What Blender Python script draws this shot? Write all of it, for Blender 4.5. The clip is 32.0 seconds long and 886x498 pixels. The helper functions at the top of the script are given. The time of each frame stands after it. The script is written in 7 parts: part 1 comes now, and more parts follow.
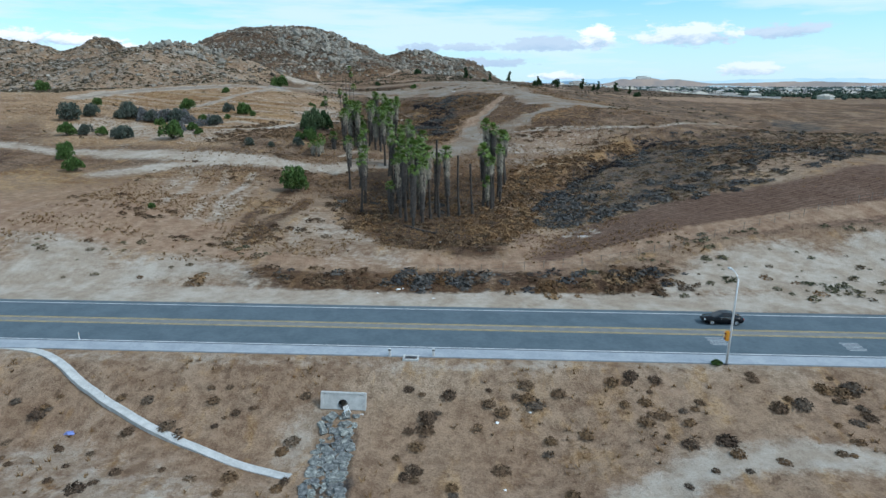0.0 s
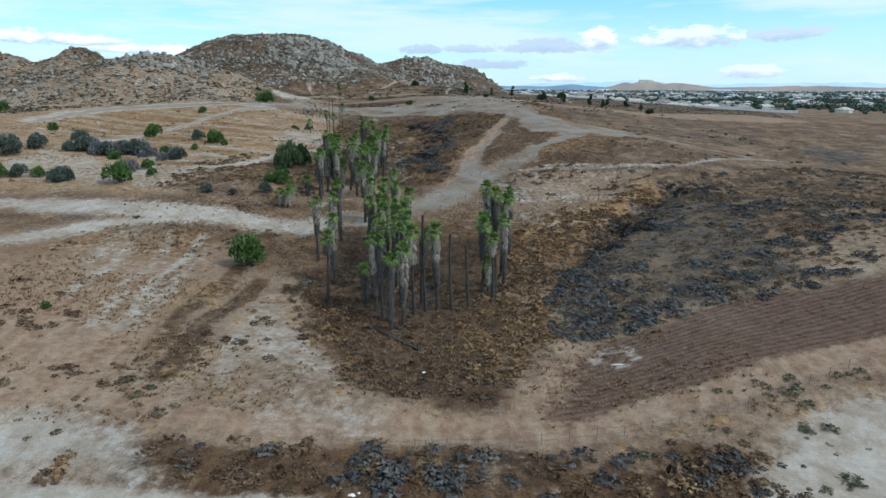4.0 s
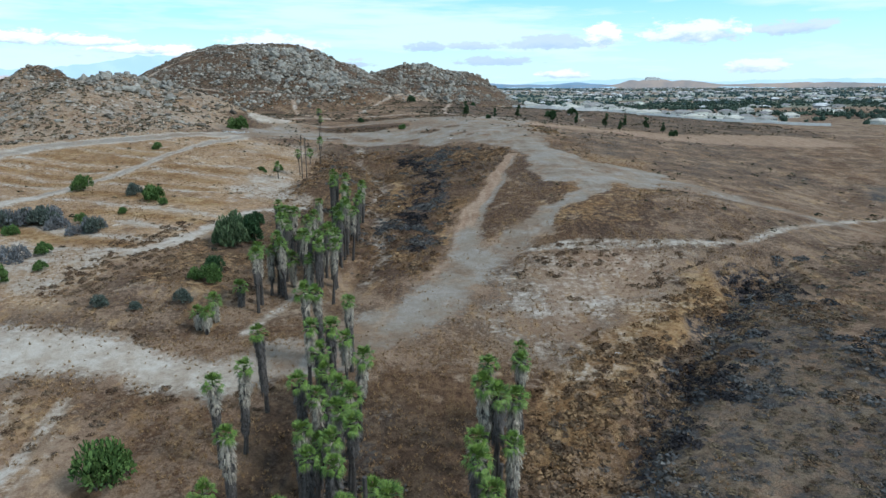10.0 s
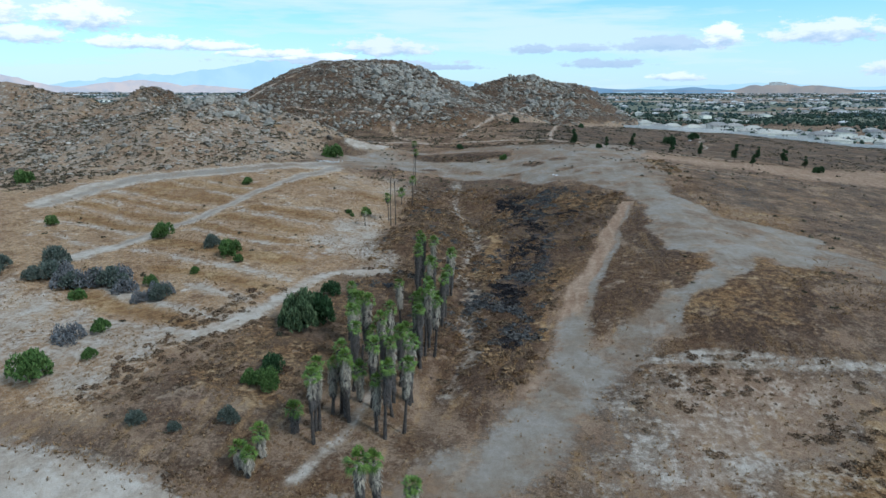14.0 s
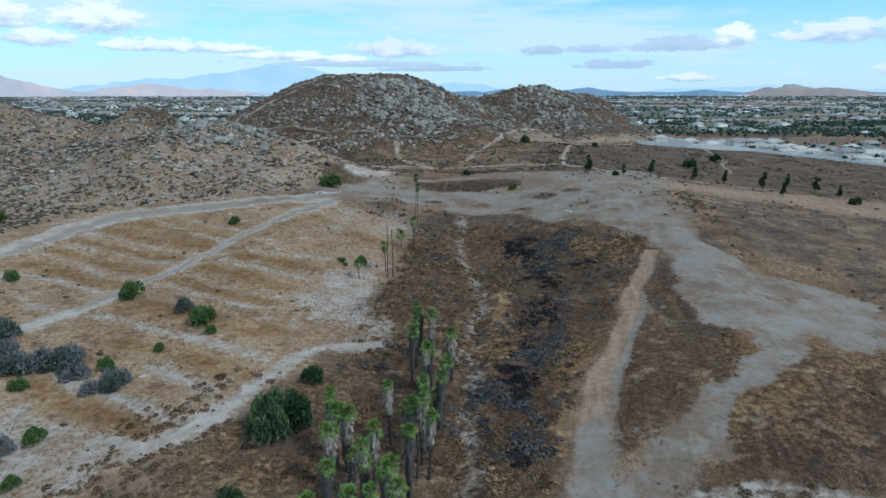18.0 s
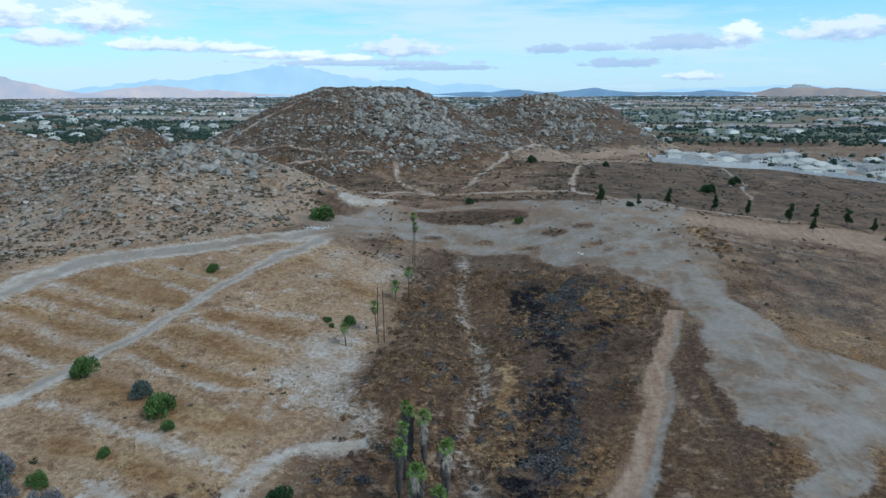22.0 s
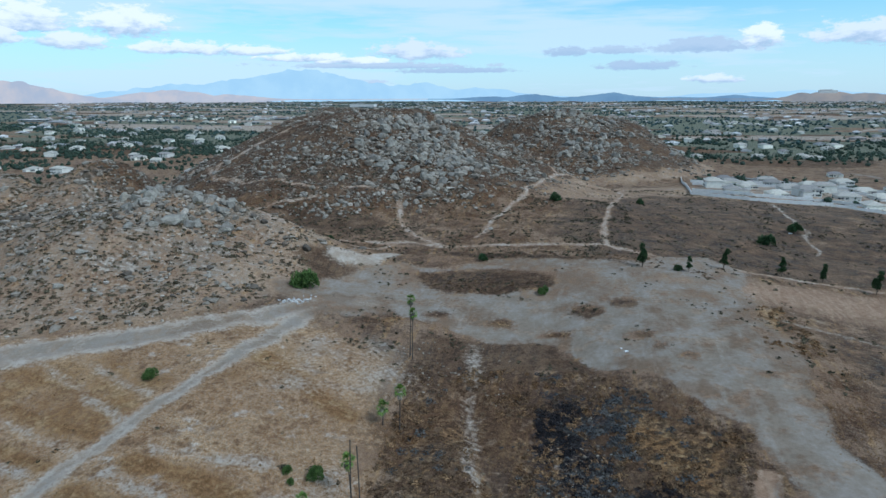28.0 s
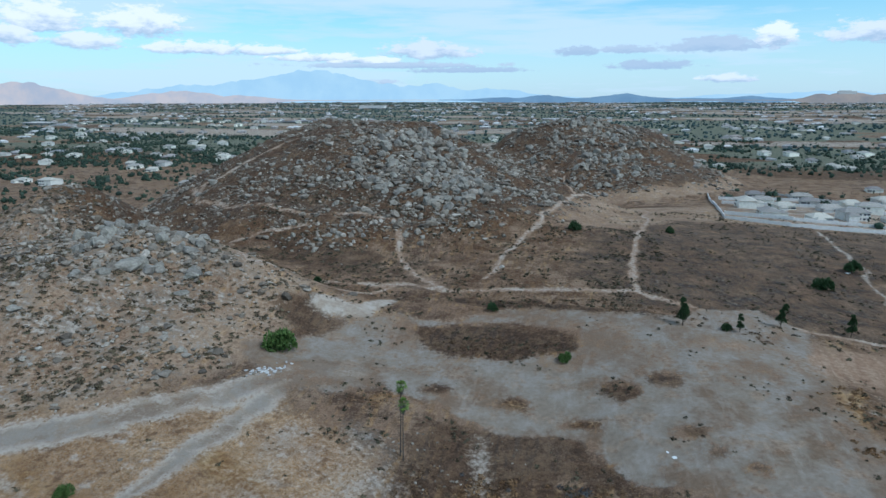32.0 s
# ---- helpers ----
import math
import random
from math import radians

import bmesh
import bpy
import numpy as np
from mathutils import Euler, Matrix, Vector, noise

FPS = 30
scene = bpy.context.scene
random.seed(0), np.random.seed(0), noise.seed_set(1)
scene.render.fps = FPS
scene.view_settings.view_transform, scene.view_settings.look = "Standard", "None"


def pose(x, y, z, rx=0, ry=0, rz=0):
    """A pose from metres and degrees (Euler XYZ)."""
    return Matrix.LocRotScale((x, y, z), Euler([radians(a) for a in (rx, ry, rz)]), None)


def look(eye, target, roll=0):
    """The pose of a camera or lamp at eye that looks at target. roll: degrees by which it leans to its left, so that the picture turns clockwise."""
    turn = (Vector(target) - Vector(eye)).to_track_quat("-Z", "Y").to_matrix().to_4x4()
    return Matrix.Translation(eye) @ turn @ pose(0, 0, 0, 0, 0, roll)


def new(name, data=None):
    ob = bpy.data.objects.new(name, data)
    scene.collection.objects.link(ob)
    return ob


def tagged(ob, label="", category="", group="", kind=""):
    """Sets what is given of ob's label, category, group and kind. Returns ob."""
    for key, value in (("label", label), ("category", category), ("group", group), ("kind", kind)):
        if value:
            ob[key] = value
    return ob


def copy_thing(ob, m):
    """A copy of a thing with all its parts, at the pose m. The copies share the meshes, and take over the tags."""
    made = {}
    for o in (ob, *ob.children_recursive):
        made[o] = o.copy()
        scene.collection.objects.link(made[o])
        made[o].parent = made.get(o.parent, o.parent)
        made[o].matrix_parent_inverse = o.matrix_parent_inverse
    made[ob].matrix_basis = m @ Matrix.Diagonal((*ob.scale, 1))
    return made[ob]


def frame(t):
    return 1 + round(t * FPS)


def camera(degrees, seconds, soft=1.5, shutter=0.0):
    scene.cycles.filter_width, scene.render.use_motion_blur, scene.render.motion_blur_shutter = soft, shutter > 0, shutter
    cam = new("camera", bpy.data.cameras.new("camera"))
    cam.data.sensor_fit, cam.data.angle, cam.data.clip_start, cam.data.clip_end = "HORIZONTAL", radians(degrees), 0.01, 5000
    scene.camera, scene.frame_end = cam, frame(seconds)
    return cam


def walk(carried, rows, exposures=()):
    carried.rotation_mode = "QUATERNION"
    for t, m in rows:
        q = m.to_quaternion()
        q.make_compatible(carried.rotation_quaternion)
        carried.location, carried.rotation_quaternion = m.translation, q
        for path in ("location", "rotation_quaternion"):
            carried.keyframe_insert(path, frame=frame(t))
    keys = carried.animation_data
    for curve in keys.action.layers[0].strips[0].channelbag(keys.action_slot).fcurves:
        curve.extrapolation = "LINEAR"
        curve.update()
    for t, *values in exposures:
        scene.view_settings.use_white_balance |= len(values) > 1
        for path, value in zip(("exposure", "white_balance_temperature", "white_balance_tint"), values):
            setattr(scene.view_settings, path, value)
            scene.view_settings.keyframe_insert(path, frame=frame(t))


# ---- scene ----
# Seconds, eye (x, y, z), heading left of north, pitch and roll in degrees.
PATH = [
    (0, 3.38, -62.05, 27.90, 0.00, -14.28, 0.20),
    (0.5, 3.43, -57.59, 29.00, -0.15, -14.13, 0.28),
    (1, 3.60, -53.21, 30.20, -0.19, -14.07, 0.33),
    (1.5, 3.87, -48.97, 31.45, -0.16, -14.10, 0.34),
    (2, 4.20, -44.80, 32.71, -0.10, -14.12, 0.34),
    (2.5, 4.57, -40.64, 33.95, -0.02, -14.18, 0.34),
    (3, 4.93, -36.47, 35.13, 0.03, -14.25, 0.38),
    (3.5, 5.19, -32.40, 36.19, 0.05, -14.18, 0.42),
    (4, 5.52, -28.30, 37.29, 0.09, -14.15, 0.42),
    (4.5, 5.89, -24.14, 38.41, 0.15, -14.14, 0.38),
    (5, 6.28, -19.90, 39.56, 0.21, -14.15, 0.33),
    (5.5, 6.65, -15.55, 40.75, 0.27, -14.18, 0.28),
    (6, 6.99, -11.06, 41.97, 0.32, -14.23, 0.22),
    (6.5, 7.42, -6.53, 43.16, 0.43, -14.23, 0.12),
    (7, 7.76, -1.98, 44.33, 0.52, -14.25, 0.02),
    (7.5, 8.18, 2.50, 45.42, 0.58, -14.30, -0.04),
    (8, 8.57, 6.85, 46.49, 0.59, -14.31, -0.07),
    (8.5, 8.86, 11.01, 47.47, 0.55, -14.30, -0.07),
    (9, 9.00, 15.03, 48.46, 0.48, -14.31, 0.00),
    (9.5, 9.32, 19.26, 49.87, 0.54, -14.35, -0.07),
    (10, 9.57, 23.41, 51.37, 0.59, -14.38, -0.11),
    (10.5, 9.68, 27.39, 52.86, 0.67, -14.31, -0.09),
    (11, 9.74, 31.16, 54.40, 4.43, -14.22, -0.11),
    (11.5, 9.81, 34.86, 56.02, 7.70, -14.15, -0.13),
    (12, 9.77, 38.56, 57.66, 8.53, -14.12, -0.15),
    (12.5, 9.54, 42.24, 59.30, 9.04, -14.05, -0.14),
    (13, 9.20, 45.94, 60.97, 9.43, -14.05, -0.04),
    (13.5, 8.76, 49.70, 62.65, 9.69, -14.08, 0.04),
    (14, 8.27, 53.38, 64.24, 9.88, -14.16, 0.10),
    (14.5, 7.78, 56.89, 65.72, 10.00, -14.18, 0.11),
    (15, 7.36, 60.21, 67.09, 10.11, -14.17, 0.09),
    (15.5, 7.00, 63.39, 68.40, 10.20, -14.13, 0.05),
    (16, 6.70, 66.49, 69.70, 10.31, -14.09, -0.00),
    (16.5, 6.48, 69.57, 71.06, 10.43, -14.06, -0.05),
    (17, 6.33, 72.68, 72.52, 10.58, -14.05, -0.09),
    (17.5, 6.27, 75.92, 74.07, 10.70, -14.03, -0.05),
    (18, 6.11, 79.19, 75.66, 10.80, -14.04, -0.06),
    (18.5, 5.81, 82.49, 77.23, 10.86, -14.07, -0.09),
    (19, 5.44, 85.80, 78.78, 10.94, -14.04, -0.13),
    (19.5, 5.11, 89.13, 80.39, 11.01, -14.09, -0.15),
    (20, 4.77, 92.34, 81.99, 11.09, -14.22, -0.15),
    (20.5, 4.45, 95.53, 83.55, 11.17, -14.27, -0.16),
    (21, 4.16, 98.77, 85.07, 11.22, -14.25, -0.17),
    (21.5, 3.87, 102.13, 86.48, 11.29, -14.20, -0.19),
    (22, 3.50, 105.66, 87.75, 11.34, -14.13, -0.19),
    (22.5, 2.98, 109.50, 88.93, 11.39, -14.09, -0.20),
    (23, 2.26, 113.66, 90.11, 11.40, -14.01, -0.22),
    (23.5, 1.53, 117.98, 91.31, 11.44, -14.01, -0.21),
    (24, 0.82, 122.53, 92.55, 11.45, -13.99, -0.22),
    (24.5, 0.17, 127.26, 93.75, 11.50, -13.99, -0.24),
    (25, -0.43, 132.07, 94.94, 11.51, -13.95, -0.23),
    (25.5, -1.04, 136.84, 96.13, 11.58, -13.93, -0.19),
    (26, -1.66, 141.69, 97.31, 11.75, -13.92, -0.17),
    (26.5, -2.31, 146.60, 98.49, 11.97, -13.91, -0.15),
    (27, -2.99, 151.58, 99.66, 12.24, -13.90, -0.14),
    (27.5, -3.72, 156.63, 100.83, 12.53, -13.90, -0.14),
    (28, -4.50, 161.74, 101.98, 12.82, -13.90, -0.14),
    (28.5, -5.30, 166.95, 103.07, 13.01, -13.89, -0.11),
    (29, -6.12, 172.22, 104.13, 13.18, -13.86, -0.12),
    (29.5, -6.97, 177.50, 105.15, 13.31, -13.85, -0.12),
    (30, -7.82, 182.79, 106.15, 13.43, -13.87, -0.09),
    (30.5, -8.65, 188.11, 107.13, 13.51, -13.87, -0.04),
    (31, -9.49, 193.43, 108.11, 13.61, -13.90, 0.01),
    (31.5, -10.36, 198.74, 109.12, 13.68, -13.93, 0.00),
    (32, -11.26, 204.11, 110.18, 13.81, -13.93, -0.14),
]
cam = camera(70.72, 32.0)
walk(cam, [(t, pose(x, y, z, 0, 0, yaw) @ pose(0, 0, 0, 90 + pitch) @ pose(0, 0, 0, 0, 0, roll)) for t, x, y, z, yaw, pitch, roll in PATH], [(0, 0.06, 5780, 5), (3, 0.08, 5800, 5), (8, 0.24, 5800, 5), (10, 0.22, 5750, 5), (14, 0.03, 5530, 5), (21, -0.09, 5340, 5), (32, -0.15, 5380, 5)])

# ---- sky, sun ----
SUN_HEIGHT, SUN_FROM = 47.0, 112.0
world = bpy.data.worlds.new("sky")
scene.world = world
world.use_nodes = True


class Nodes:
    """A short way to write node trees."""

    def __init__(self, tree):
        self.tree = tree
        tree.nodes.clear()

    def add(self, kind, **inputs):
        node = self.tree.nodes.new(kind)
        for key, value in inputs.items():
            self.put(node.inputs[int(key[1:])] if key[0] == "i" and key[1:].isdigit() else node.inputs[key.replace("_", " ")], value)
        return node

    def put(self, socket, value):
        if isinstance(value, bpy.types.NodeSocket):
            self.tree.links.new(value, socket)
        elif isinstance(value, bpy.types.Node):
            self.tree.links.new(value.outputs[0], socket)
        else:
            socket.default_value = value

    def math(self, op, a, b=0.0, c=0.0, clamp=False):
        node = self.add("ShaderNodeMath", i0=a, i1=b, i2=c)
        node.operation, node.use_clamp = op, clamp
        return node

    def mix(self, fac, a, b, mode="MIX"):
        node = self.tree.nodes.new("ShaderNodeMix")
        node.data_type, node.blend_type = "RGBA", mode
        self.put(node.inputs[0], fac), self.put(node.inputs[6], a), self.put(node.inputs[7], b)
        return node.outputs[2]

    def noise(self, vector, scale, detail=4.0, rough=0.55):
        return self.add("ShaderNodeTexNoise", Vector=vector, Scale=scale, Detail=detail, Roughness=rough).outputs[0]

    def step(self, value, low, high):
        node = self.add("ShaderNodeMapRange", Value=value, From_Min=low, From_Max=high)
        node.interpolation_type = "SMOOTHSTEP"
        return node.outputs[0]


CLOUDS = ((-45.0, 5.3, 2.6, 1.5, 1), (-38.4, 5.3, 3.0, 1.35, 1), (-42.6, 3.9, 2.6, 0.8, 0.9), (-47.2, 4.2, 1.8, 0.95, 0.9), (-34.2, 3.6, 4.4, 0.62, 0.95),
          (-29.3, 3.5, 3.2, 0.52, 0.95), (-24.7, 3.0, 4.2, 0.45, 1), (-20.8, 2.8, 3.6, 0.45, 1), (-15.1, 3.5, 3.9, 0.9, 0.7), (-17.8, 2.4, 8.0, 0.34, 0.25),
          (-2.1, 3.45, 1.8, 0.5, 0.12), (2.0, 3.55, 2.2, 0.4, 0.2), (8.8, 3.7, 3.5, 0.7, 0.2), (13.0, 4.1, 1.6, 1.15, 1), (3.9, 2.25, 3.0, 0.5, 0.12),
          (20.6, 4.2, 3.8, 1.0, 0.75), (27.3, 4.4, 2.6, 0.7, 0.3), (25.2, 1.6, 2.2, 0.6, 0.7), (10.0, 1.1, 2.2, 0.4, 0.8), (-11.5, 2.0, 5.0, 0.3, 0.1), (-24.0, 1.0, 6.0, 0.25, 0.3))


def build_sky():
    n = Nodes(world.node_tree)
    tex = n.add("ShaderNodeTexSky")
    tex.sky_type, tex.sun_disc = "NISHITA", False
    tex.sun_elevation, tex.sun_rotation = radians(SUN_HEIGHT), radians(SUN_FROM)
    tex.air_density, tex.dust_density, tex.ozone_density = 1.0, 0.6, 1.2
    way = n.add("ShaderNodeTexCoord").outputs[0]
    xyz = n.add("ShaderNodeSeparateXYZ", Vector=way)
    up = xyz.outputs[2]
    # Clouds by bearing and height over the horizon, in degrees, with flat grey bases and bright heads.
    bearing = n.math("MULTIPLY", n.math("ARCTAN2", xyz.outputs[0], xyz.outputs[1]), 57.296)
    rise = n.math("MULTIPLY", n.math("ARCSINE", up), 57.296)
    billow = n.add("ShaderNodeCombineXYZ", X=n.math("MULTIPLY", bearing, 0.55), Y=n.math("MULTIPLY", rise, 1.3))
    lumps = n.math("SUBTRACT", n.noise(billow, 1.0, 7.0, 0.62), 0.5)
    wisps = n.math("SUBTRACT", n.noise(billow, 3.1, 5.0, 0.6), 0.5)
    dense, lit = None, None
    for b, h, wide, tall, bright in CLOUDS:
        across = n.math("MULTIPLY", n.math("SUBTRACT", bearing, b), 0.72 / wide)
        over = n.math("MULTIPLY", n.math("SUBTRACT", rise, h), 0.72 / tall)
        tip = n.math("MAXIMUM", over, n.math("MULTIPLY", over, -1.9))
        v = n.math("SUBTRACT", 1.0, n.math("SQRT", n.math("MULTIPLY_ADD", across, across, n.math("MULTIPLY", tip, tip))))
        shine = n.math("MULTIPLY", n.step(n.math("MULTIPLY_ADD", lumps, 2.2, over), -0.55, 0.35), bright)
        if dense is None:
            dense, lit = v, shine
        else:
            n_lit = n.add("ShaderNodeMix", i0=n.math("GREATER_THAN", v, dense), i2=lit, i3=shine)
            dense, lit = n.math("MAXIMUM", v, dense), n_lit.outputs[0]
    cover = n.step(n.math("ADD", dense, n.math("MULTIPLY_ADD", lumps, 1.9, n.math("MULTIPLY", wisps, 0.8))), 0.06, 0.46)
    # The same kind of cloud goes on all round, behind the view.
    behind = n.step(n.math("ABSOLUTE", n.math("ADD", bearing, 8.0)), 62, 75)
    others = n.math("MULTIPLY", n.step(n.noise(billow, 0.16, 6.0, 0.6), 0.52, 0.62), n.math("MULTIPLY", n.step(rise, 1.5, 4.0), n.step(rise, 40, 15)))
    cover = n.math("MAXIMUM", cover, n.math("MULTIPLY", others, behind))
    veil_at = n.add("ShaderNodeMapping", Vector=way)
    veil_at.inputs["Scale"].default_value = (1.6, 2.4, 15.0)
    veil = n.step(n.noise(veil_at.outputs[0], 1.3, 6.0, 0.6), 0.33, 0.60)
    veil = n.math("MULTIPLY", veil, 0.85)
    haze = n.step(up, 0.20, 0.0)
    blue = n.mix(1.0, tex.outputs[0], (0.55, 1.0, 1.06, 1), "MULTIPLY")
    clear = n.add("ShaderNodeBackground", Color=blue, Strength=0.15)
    thin = n.add("ShaderNodeBackground", Color=(0.80, 0.90, 0.97, 1), Strength=0.99)
    white = n.mix(lit, (0.47, 0.585, 0.72, 1), (1.0, 1.0, 1.0, 1))
    cloud = n.add("ShaderNodeBackground", Color=white, Strength=1.06)
    first = n.add("ShaderNodeMixShader", i0=n.math("MAXIMUM", veil, n.math("MULTIPLY", haze, 0.72)), i1=clear, i2=thin)
    both = n.add("ShaderNodeMixShader", i0=cover, i1=first, i2=cloud)
    n.add("ShaderNodeOutputWorld", Surface=both)


build_sky()
sun = new("sun", bpy.data.lights.new("sun", "SUN"))
sun.data.energy, sun.data.angle, sun.data.color = 2.6, radians(16), (1.0, 0.965, 0.92)
turn = radians(SUN_FROM)
sun_way = Vector((math.sin(turn) * math.cos(radians(SUN_HEIGHT)), math.cos(turn) * math.cos(radians(SUN_HEIGHT)), math.sin(radians(SUN_HEIGHT))))
sun.matrix_world = look(sun_way * 400, (0, 0, 0))
scene.view_settings.exposure = 0.0


# ---- materials ----
def material(name):
    mat = bpy.data.materials.new(name)
    mat.use_nodes = True
    return mat, Nodes(mat.node_tree)


def finish(n, color, rough=0.9, bump=None, strength=0.4, distance=0.05, metal=0.0, spec=0.25):
    shader = n.add("ShaderNodeBsdfPrincipled", Base_Color=color, Roughness=rough, Metallic=metal)
    shader.inputs["Specular IOR Level"].default_value = spec
    if bump is not None:
        relief = n.add("ShaderNodeBump", Strength=strength, Distance=distance, Height=bump)
        n.put(shader.inputs["Normal"], relief)
    n.add("ShaderNodeOutputMaterial", Surface=shader)


def plain(name, dark, light, scale=3.0, rough=0.8, metal=0.0, strength=0.3, distance=0.02, spread=0.0, spec=0.25):
    """Two tones in two sizes of grain, and, where spread is given, a shade of its own for each object."""
    mat, n = material(name)
    at = n.add("ShaderNodeTexCoord").outputs[3]
    big, fine = n.noise(at, scale, 5.0, 0.6), n.noise(at, scale * 7, 4.0, 0.6)
    both = n.math("ADD", n.math("MULTIPLY", big, 0.6), n.math("MULTIPLY", fine, 0.4))
    color = n.mix(n.step(both, 0.34, 0.66), (*dark, 1), (*light, 1))
    if spread:
        own = n.add("ShaderNodeObjectInfo").outputs[5]
        color = n.mix(1.0, color, n.add("ShaderNodeCombineColor", i0=n.math("MULTIPLY_ADD", own, spread, 1 - spread / 2), i1=n.math("MULTIPLY_ADD", own, spread, 1 - spread / 2), i2=n.math("MULTIPLY_ADD", own, spread * 0.8, 1 - spread / 2)).outputs[0], "MULTIPLY")
    finish(n, color, rough, fine, strength, distance, metal, spec)
    return mat


def by_island(name, tones, rough=0.85, grain=6.0, spec=0.2):
    """For stuff: each loose piece takes its own tone out of a row of tones."""
    mat, n = material(name)
    ramp = n.add("ShaderNodeValToRGB", Fac=n.add("ShaderNodeNewGeometry").outputs[8])
    ramp.color_ramp.elements[0].color, ramp.color_ramp.elements[1].color = (*tones[0], 1), (*tones[-1], 1)
    for k, tone in enumerate(tones[1:-1], 1):
        ramp.color_ramp.elements.new(k / (len(tones) - 1)).color = (*tone, 1)
    at = n.add("ShaderNodeTexCoord").outputs[3]
    fine = n.noise(at, grain, 4.0, 0.6)
    color = n.mix(n.step(fine, 0.3, 0.7), n.mix(1.0, ramp.outputs[0], (0.62, 0.6, 0.58, 1), "MULTIPLY"), ramp.outputs[0])
    finish(n, color, rough, fine, 0.4, 0.04, 0.0, spec)
    return mat


def by_clump(name, tones, rough=0.95):
    """For strewn plants: each plant takes its own tone, and each blade of it a little lighter or darker."""
    mat, n = material(name)
    own = n.add("ShaderNodeAttribute")
    own.attribute_name = "tone"
    blade = n.add("ShaderNodeNewGeometry").outputs[8]
    ramp = n.add("ShaderNodeValToRGB", Fac=own.outputs[2])
    ramp.color_ramp.elements[0].color, ramp.color_ramp.elements[1].color = (*tones[0], 1), (*tones[-1], 1)
    for k, tone in enumerate(tones[1:-1], 1):
        ramp.color_ramp.elements.new(k / (len(tones) - 1)).color = (*tone, 1)
    color = n.mix(blade, n.mix(1.0, ramp.outputs[0], (0.6, 0.58, 0.56, 1), "MULTIPLY"), n.mix(1.0, ramp.outputs[0], (1.3, 1.28, 1.25, 1), "MULTIPLY"))
    finish(n, color, rough, None, spec=0.1)
    return mat


def ground_material():
    mat, n = material("dry_ground")
    at = n.add("ShaderNodeTexCoord").outputs[3]
    a, b, c = n.add("ShaderNodeAttribute"), n.add("ShaderNodeAttribute"), n.add("ShaderNodeAttribute")
    a.attribute_name, b.attribute_name, c.attribute_name = "cover_a", "cover_b", "cover_c"
    ca, cb, cc = n.add("ShaderNodeSeparateColor", Color=a.outputs[0]), n.add("ShaderNodeSeparateColor", Color=b.outputs[0]), n.add("ShaderNodeSeparateColor", Color=c.outputs[0])
    huge, big, mid, fine = n.noise(at, 0.018, 4.0, 0.55), n.noise(at, 0.11, 6.0, 0.62), n.noise(at, 0.75, 6.0, 0.65), n.noise(at, 5.0, 4.0, 0.65)
    ragged = n.math("ADD", n.math("MULTIPLY", big, 0.5), n.math("MULTIPLY", mid, 0.5))

    def mask(value, sharp=0.13, reach=2.4):
        return n.step(n.math("ADD", value, n.math("MULTIPLY", n.math("SUBTRACT", ragged, 0.5), reach)), 0.5 - sharp, 0.5 + sharp)

    def tone(dark, light, by=None, low=0.41, high=0.59):
        return n.mix(n.step(by or n.math("ADD", n.math("MULTIPLY", mid, 0.6), n.math("MULTIPLY", fine, 0.4)), low, high), (*dark, 1), (*light, 1))

    speck = n.noise(at, 2.1, 5.0, 0.7)
    ragged = n.math("ADD", n.math("MULTIPLY", ragged, 0.8), n.math("MULTIPLY", speck, 0.2))
    # Rain and mowing comb the slopes from north to south.
    combed = n.add("ShaderNodeMapping", Vector=at)
    combed.inputs["Rotation"].default_value, combed.inputs["Scale"].default_value = (0, 0, radians(12)), (1.0, 0.16, 0.4)
    streak = n.noise(combed.outputs[0], 0.5, 6.0, 0.62)
    patchy, blotch = n.noise(at, 0.045, 5.0, 0.6), n.noise(at, 0.2, 6.0, 0.66)
    soil = n.mix(n.step(big, 0.38, 0.62), tone((0.185, 0.122, 0.08), (0.30, 0.212, 0.142)), tone((0.235, 0.17, 0.117), (0.37, 0.282, 0.203)))
    straw = tone((0.23, 0.14, 0.07), (0.40, 0.27, 0.145))
    soil = n.mix(n.step(streak, 0.46, 0.62), soil, n.mix(n.step(blotch, 0.46, 0.6), soil, straw))
    brown = n.mix(n.step(huge, 0.42, 0.58), tone((0.0672, 0.0385, 0.0221), (0.141, 0.0836, 0.0459)), tone((0.0558, 0.0361, 0.0246), (0.115, 0.0738, 0.0476)))
    brown = n.mix(n.math("MULTIPLY", n.step(streak, 0.48, 0.64), 0.6), brown, tone((0.123, 0.0722, 0.0353), (0.213, 0.135, 0.0697)))
    brown = n.mix(n.math("MULTIPLY", n.step(blotch, 0.54, 0.64), 0.65), brown, soil)
    color = n.mix(mask(cb.outputs[0]), soil, brown)
    rusty = n.mix(n.step(blotch, 0.42, 0.58), tone((0.0452, 0.0289, 0.0187), (0.105, 0.0663, 0.0413)), tone((0.078, 0.0499, 0.0304), (0.156, 0.101, 0.0608)))
    rusty = n.mix(n.math("MULTIPLY", n.step(streak, 0.5, 0.62), 0.6), rusty, tone((0.0351, 0.0257, 0.0211), (0.0858, 0.0647, 0.0491)))
    color = n.mix(mask(c.outputs[3], 0.22, 2.4), color, rusty)
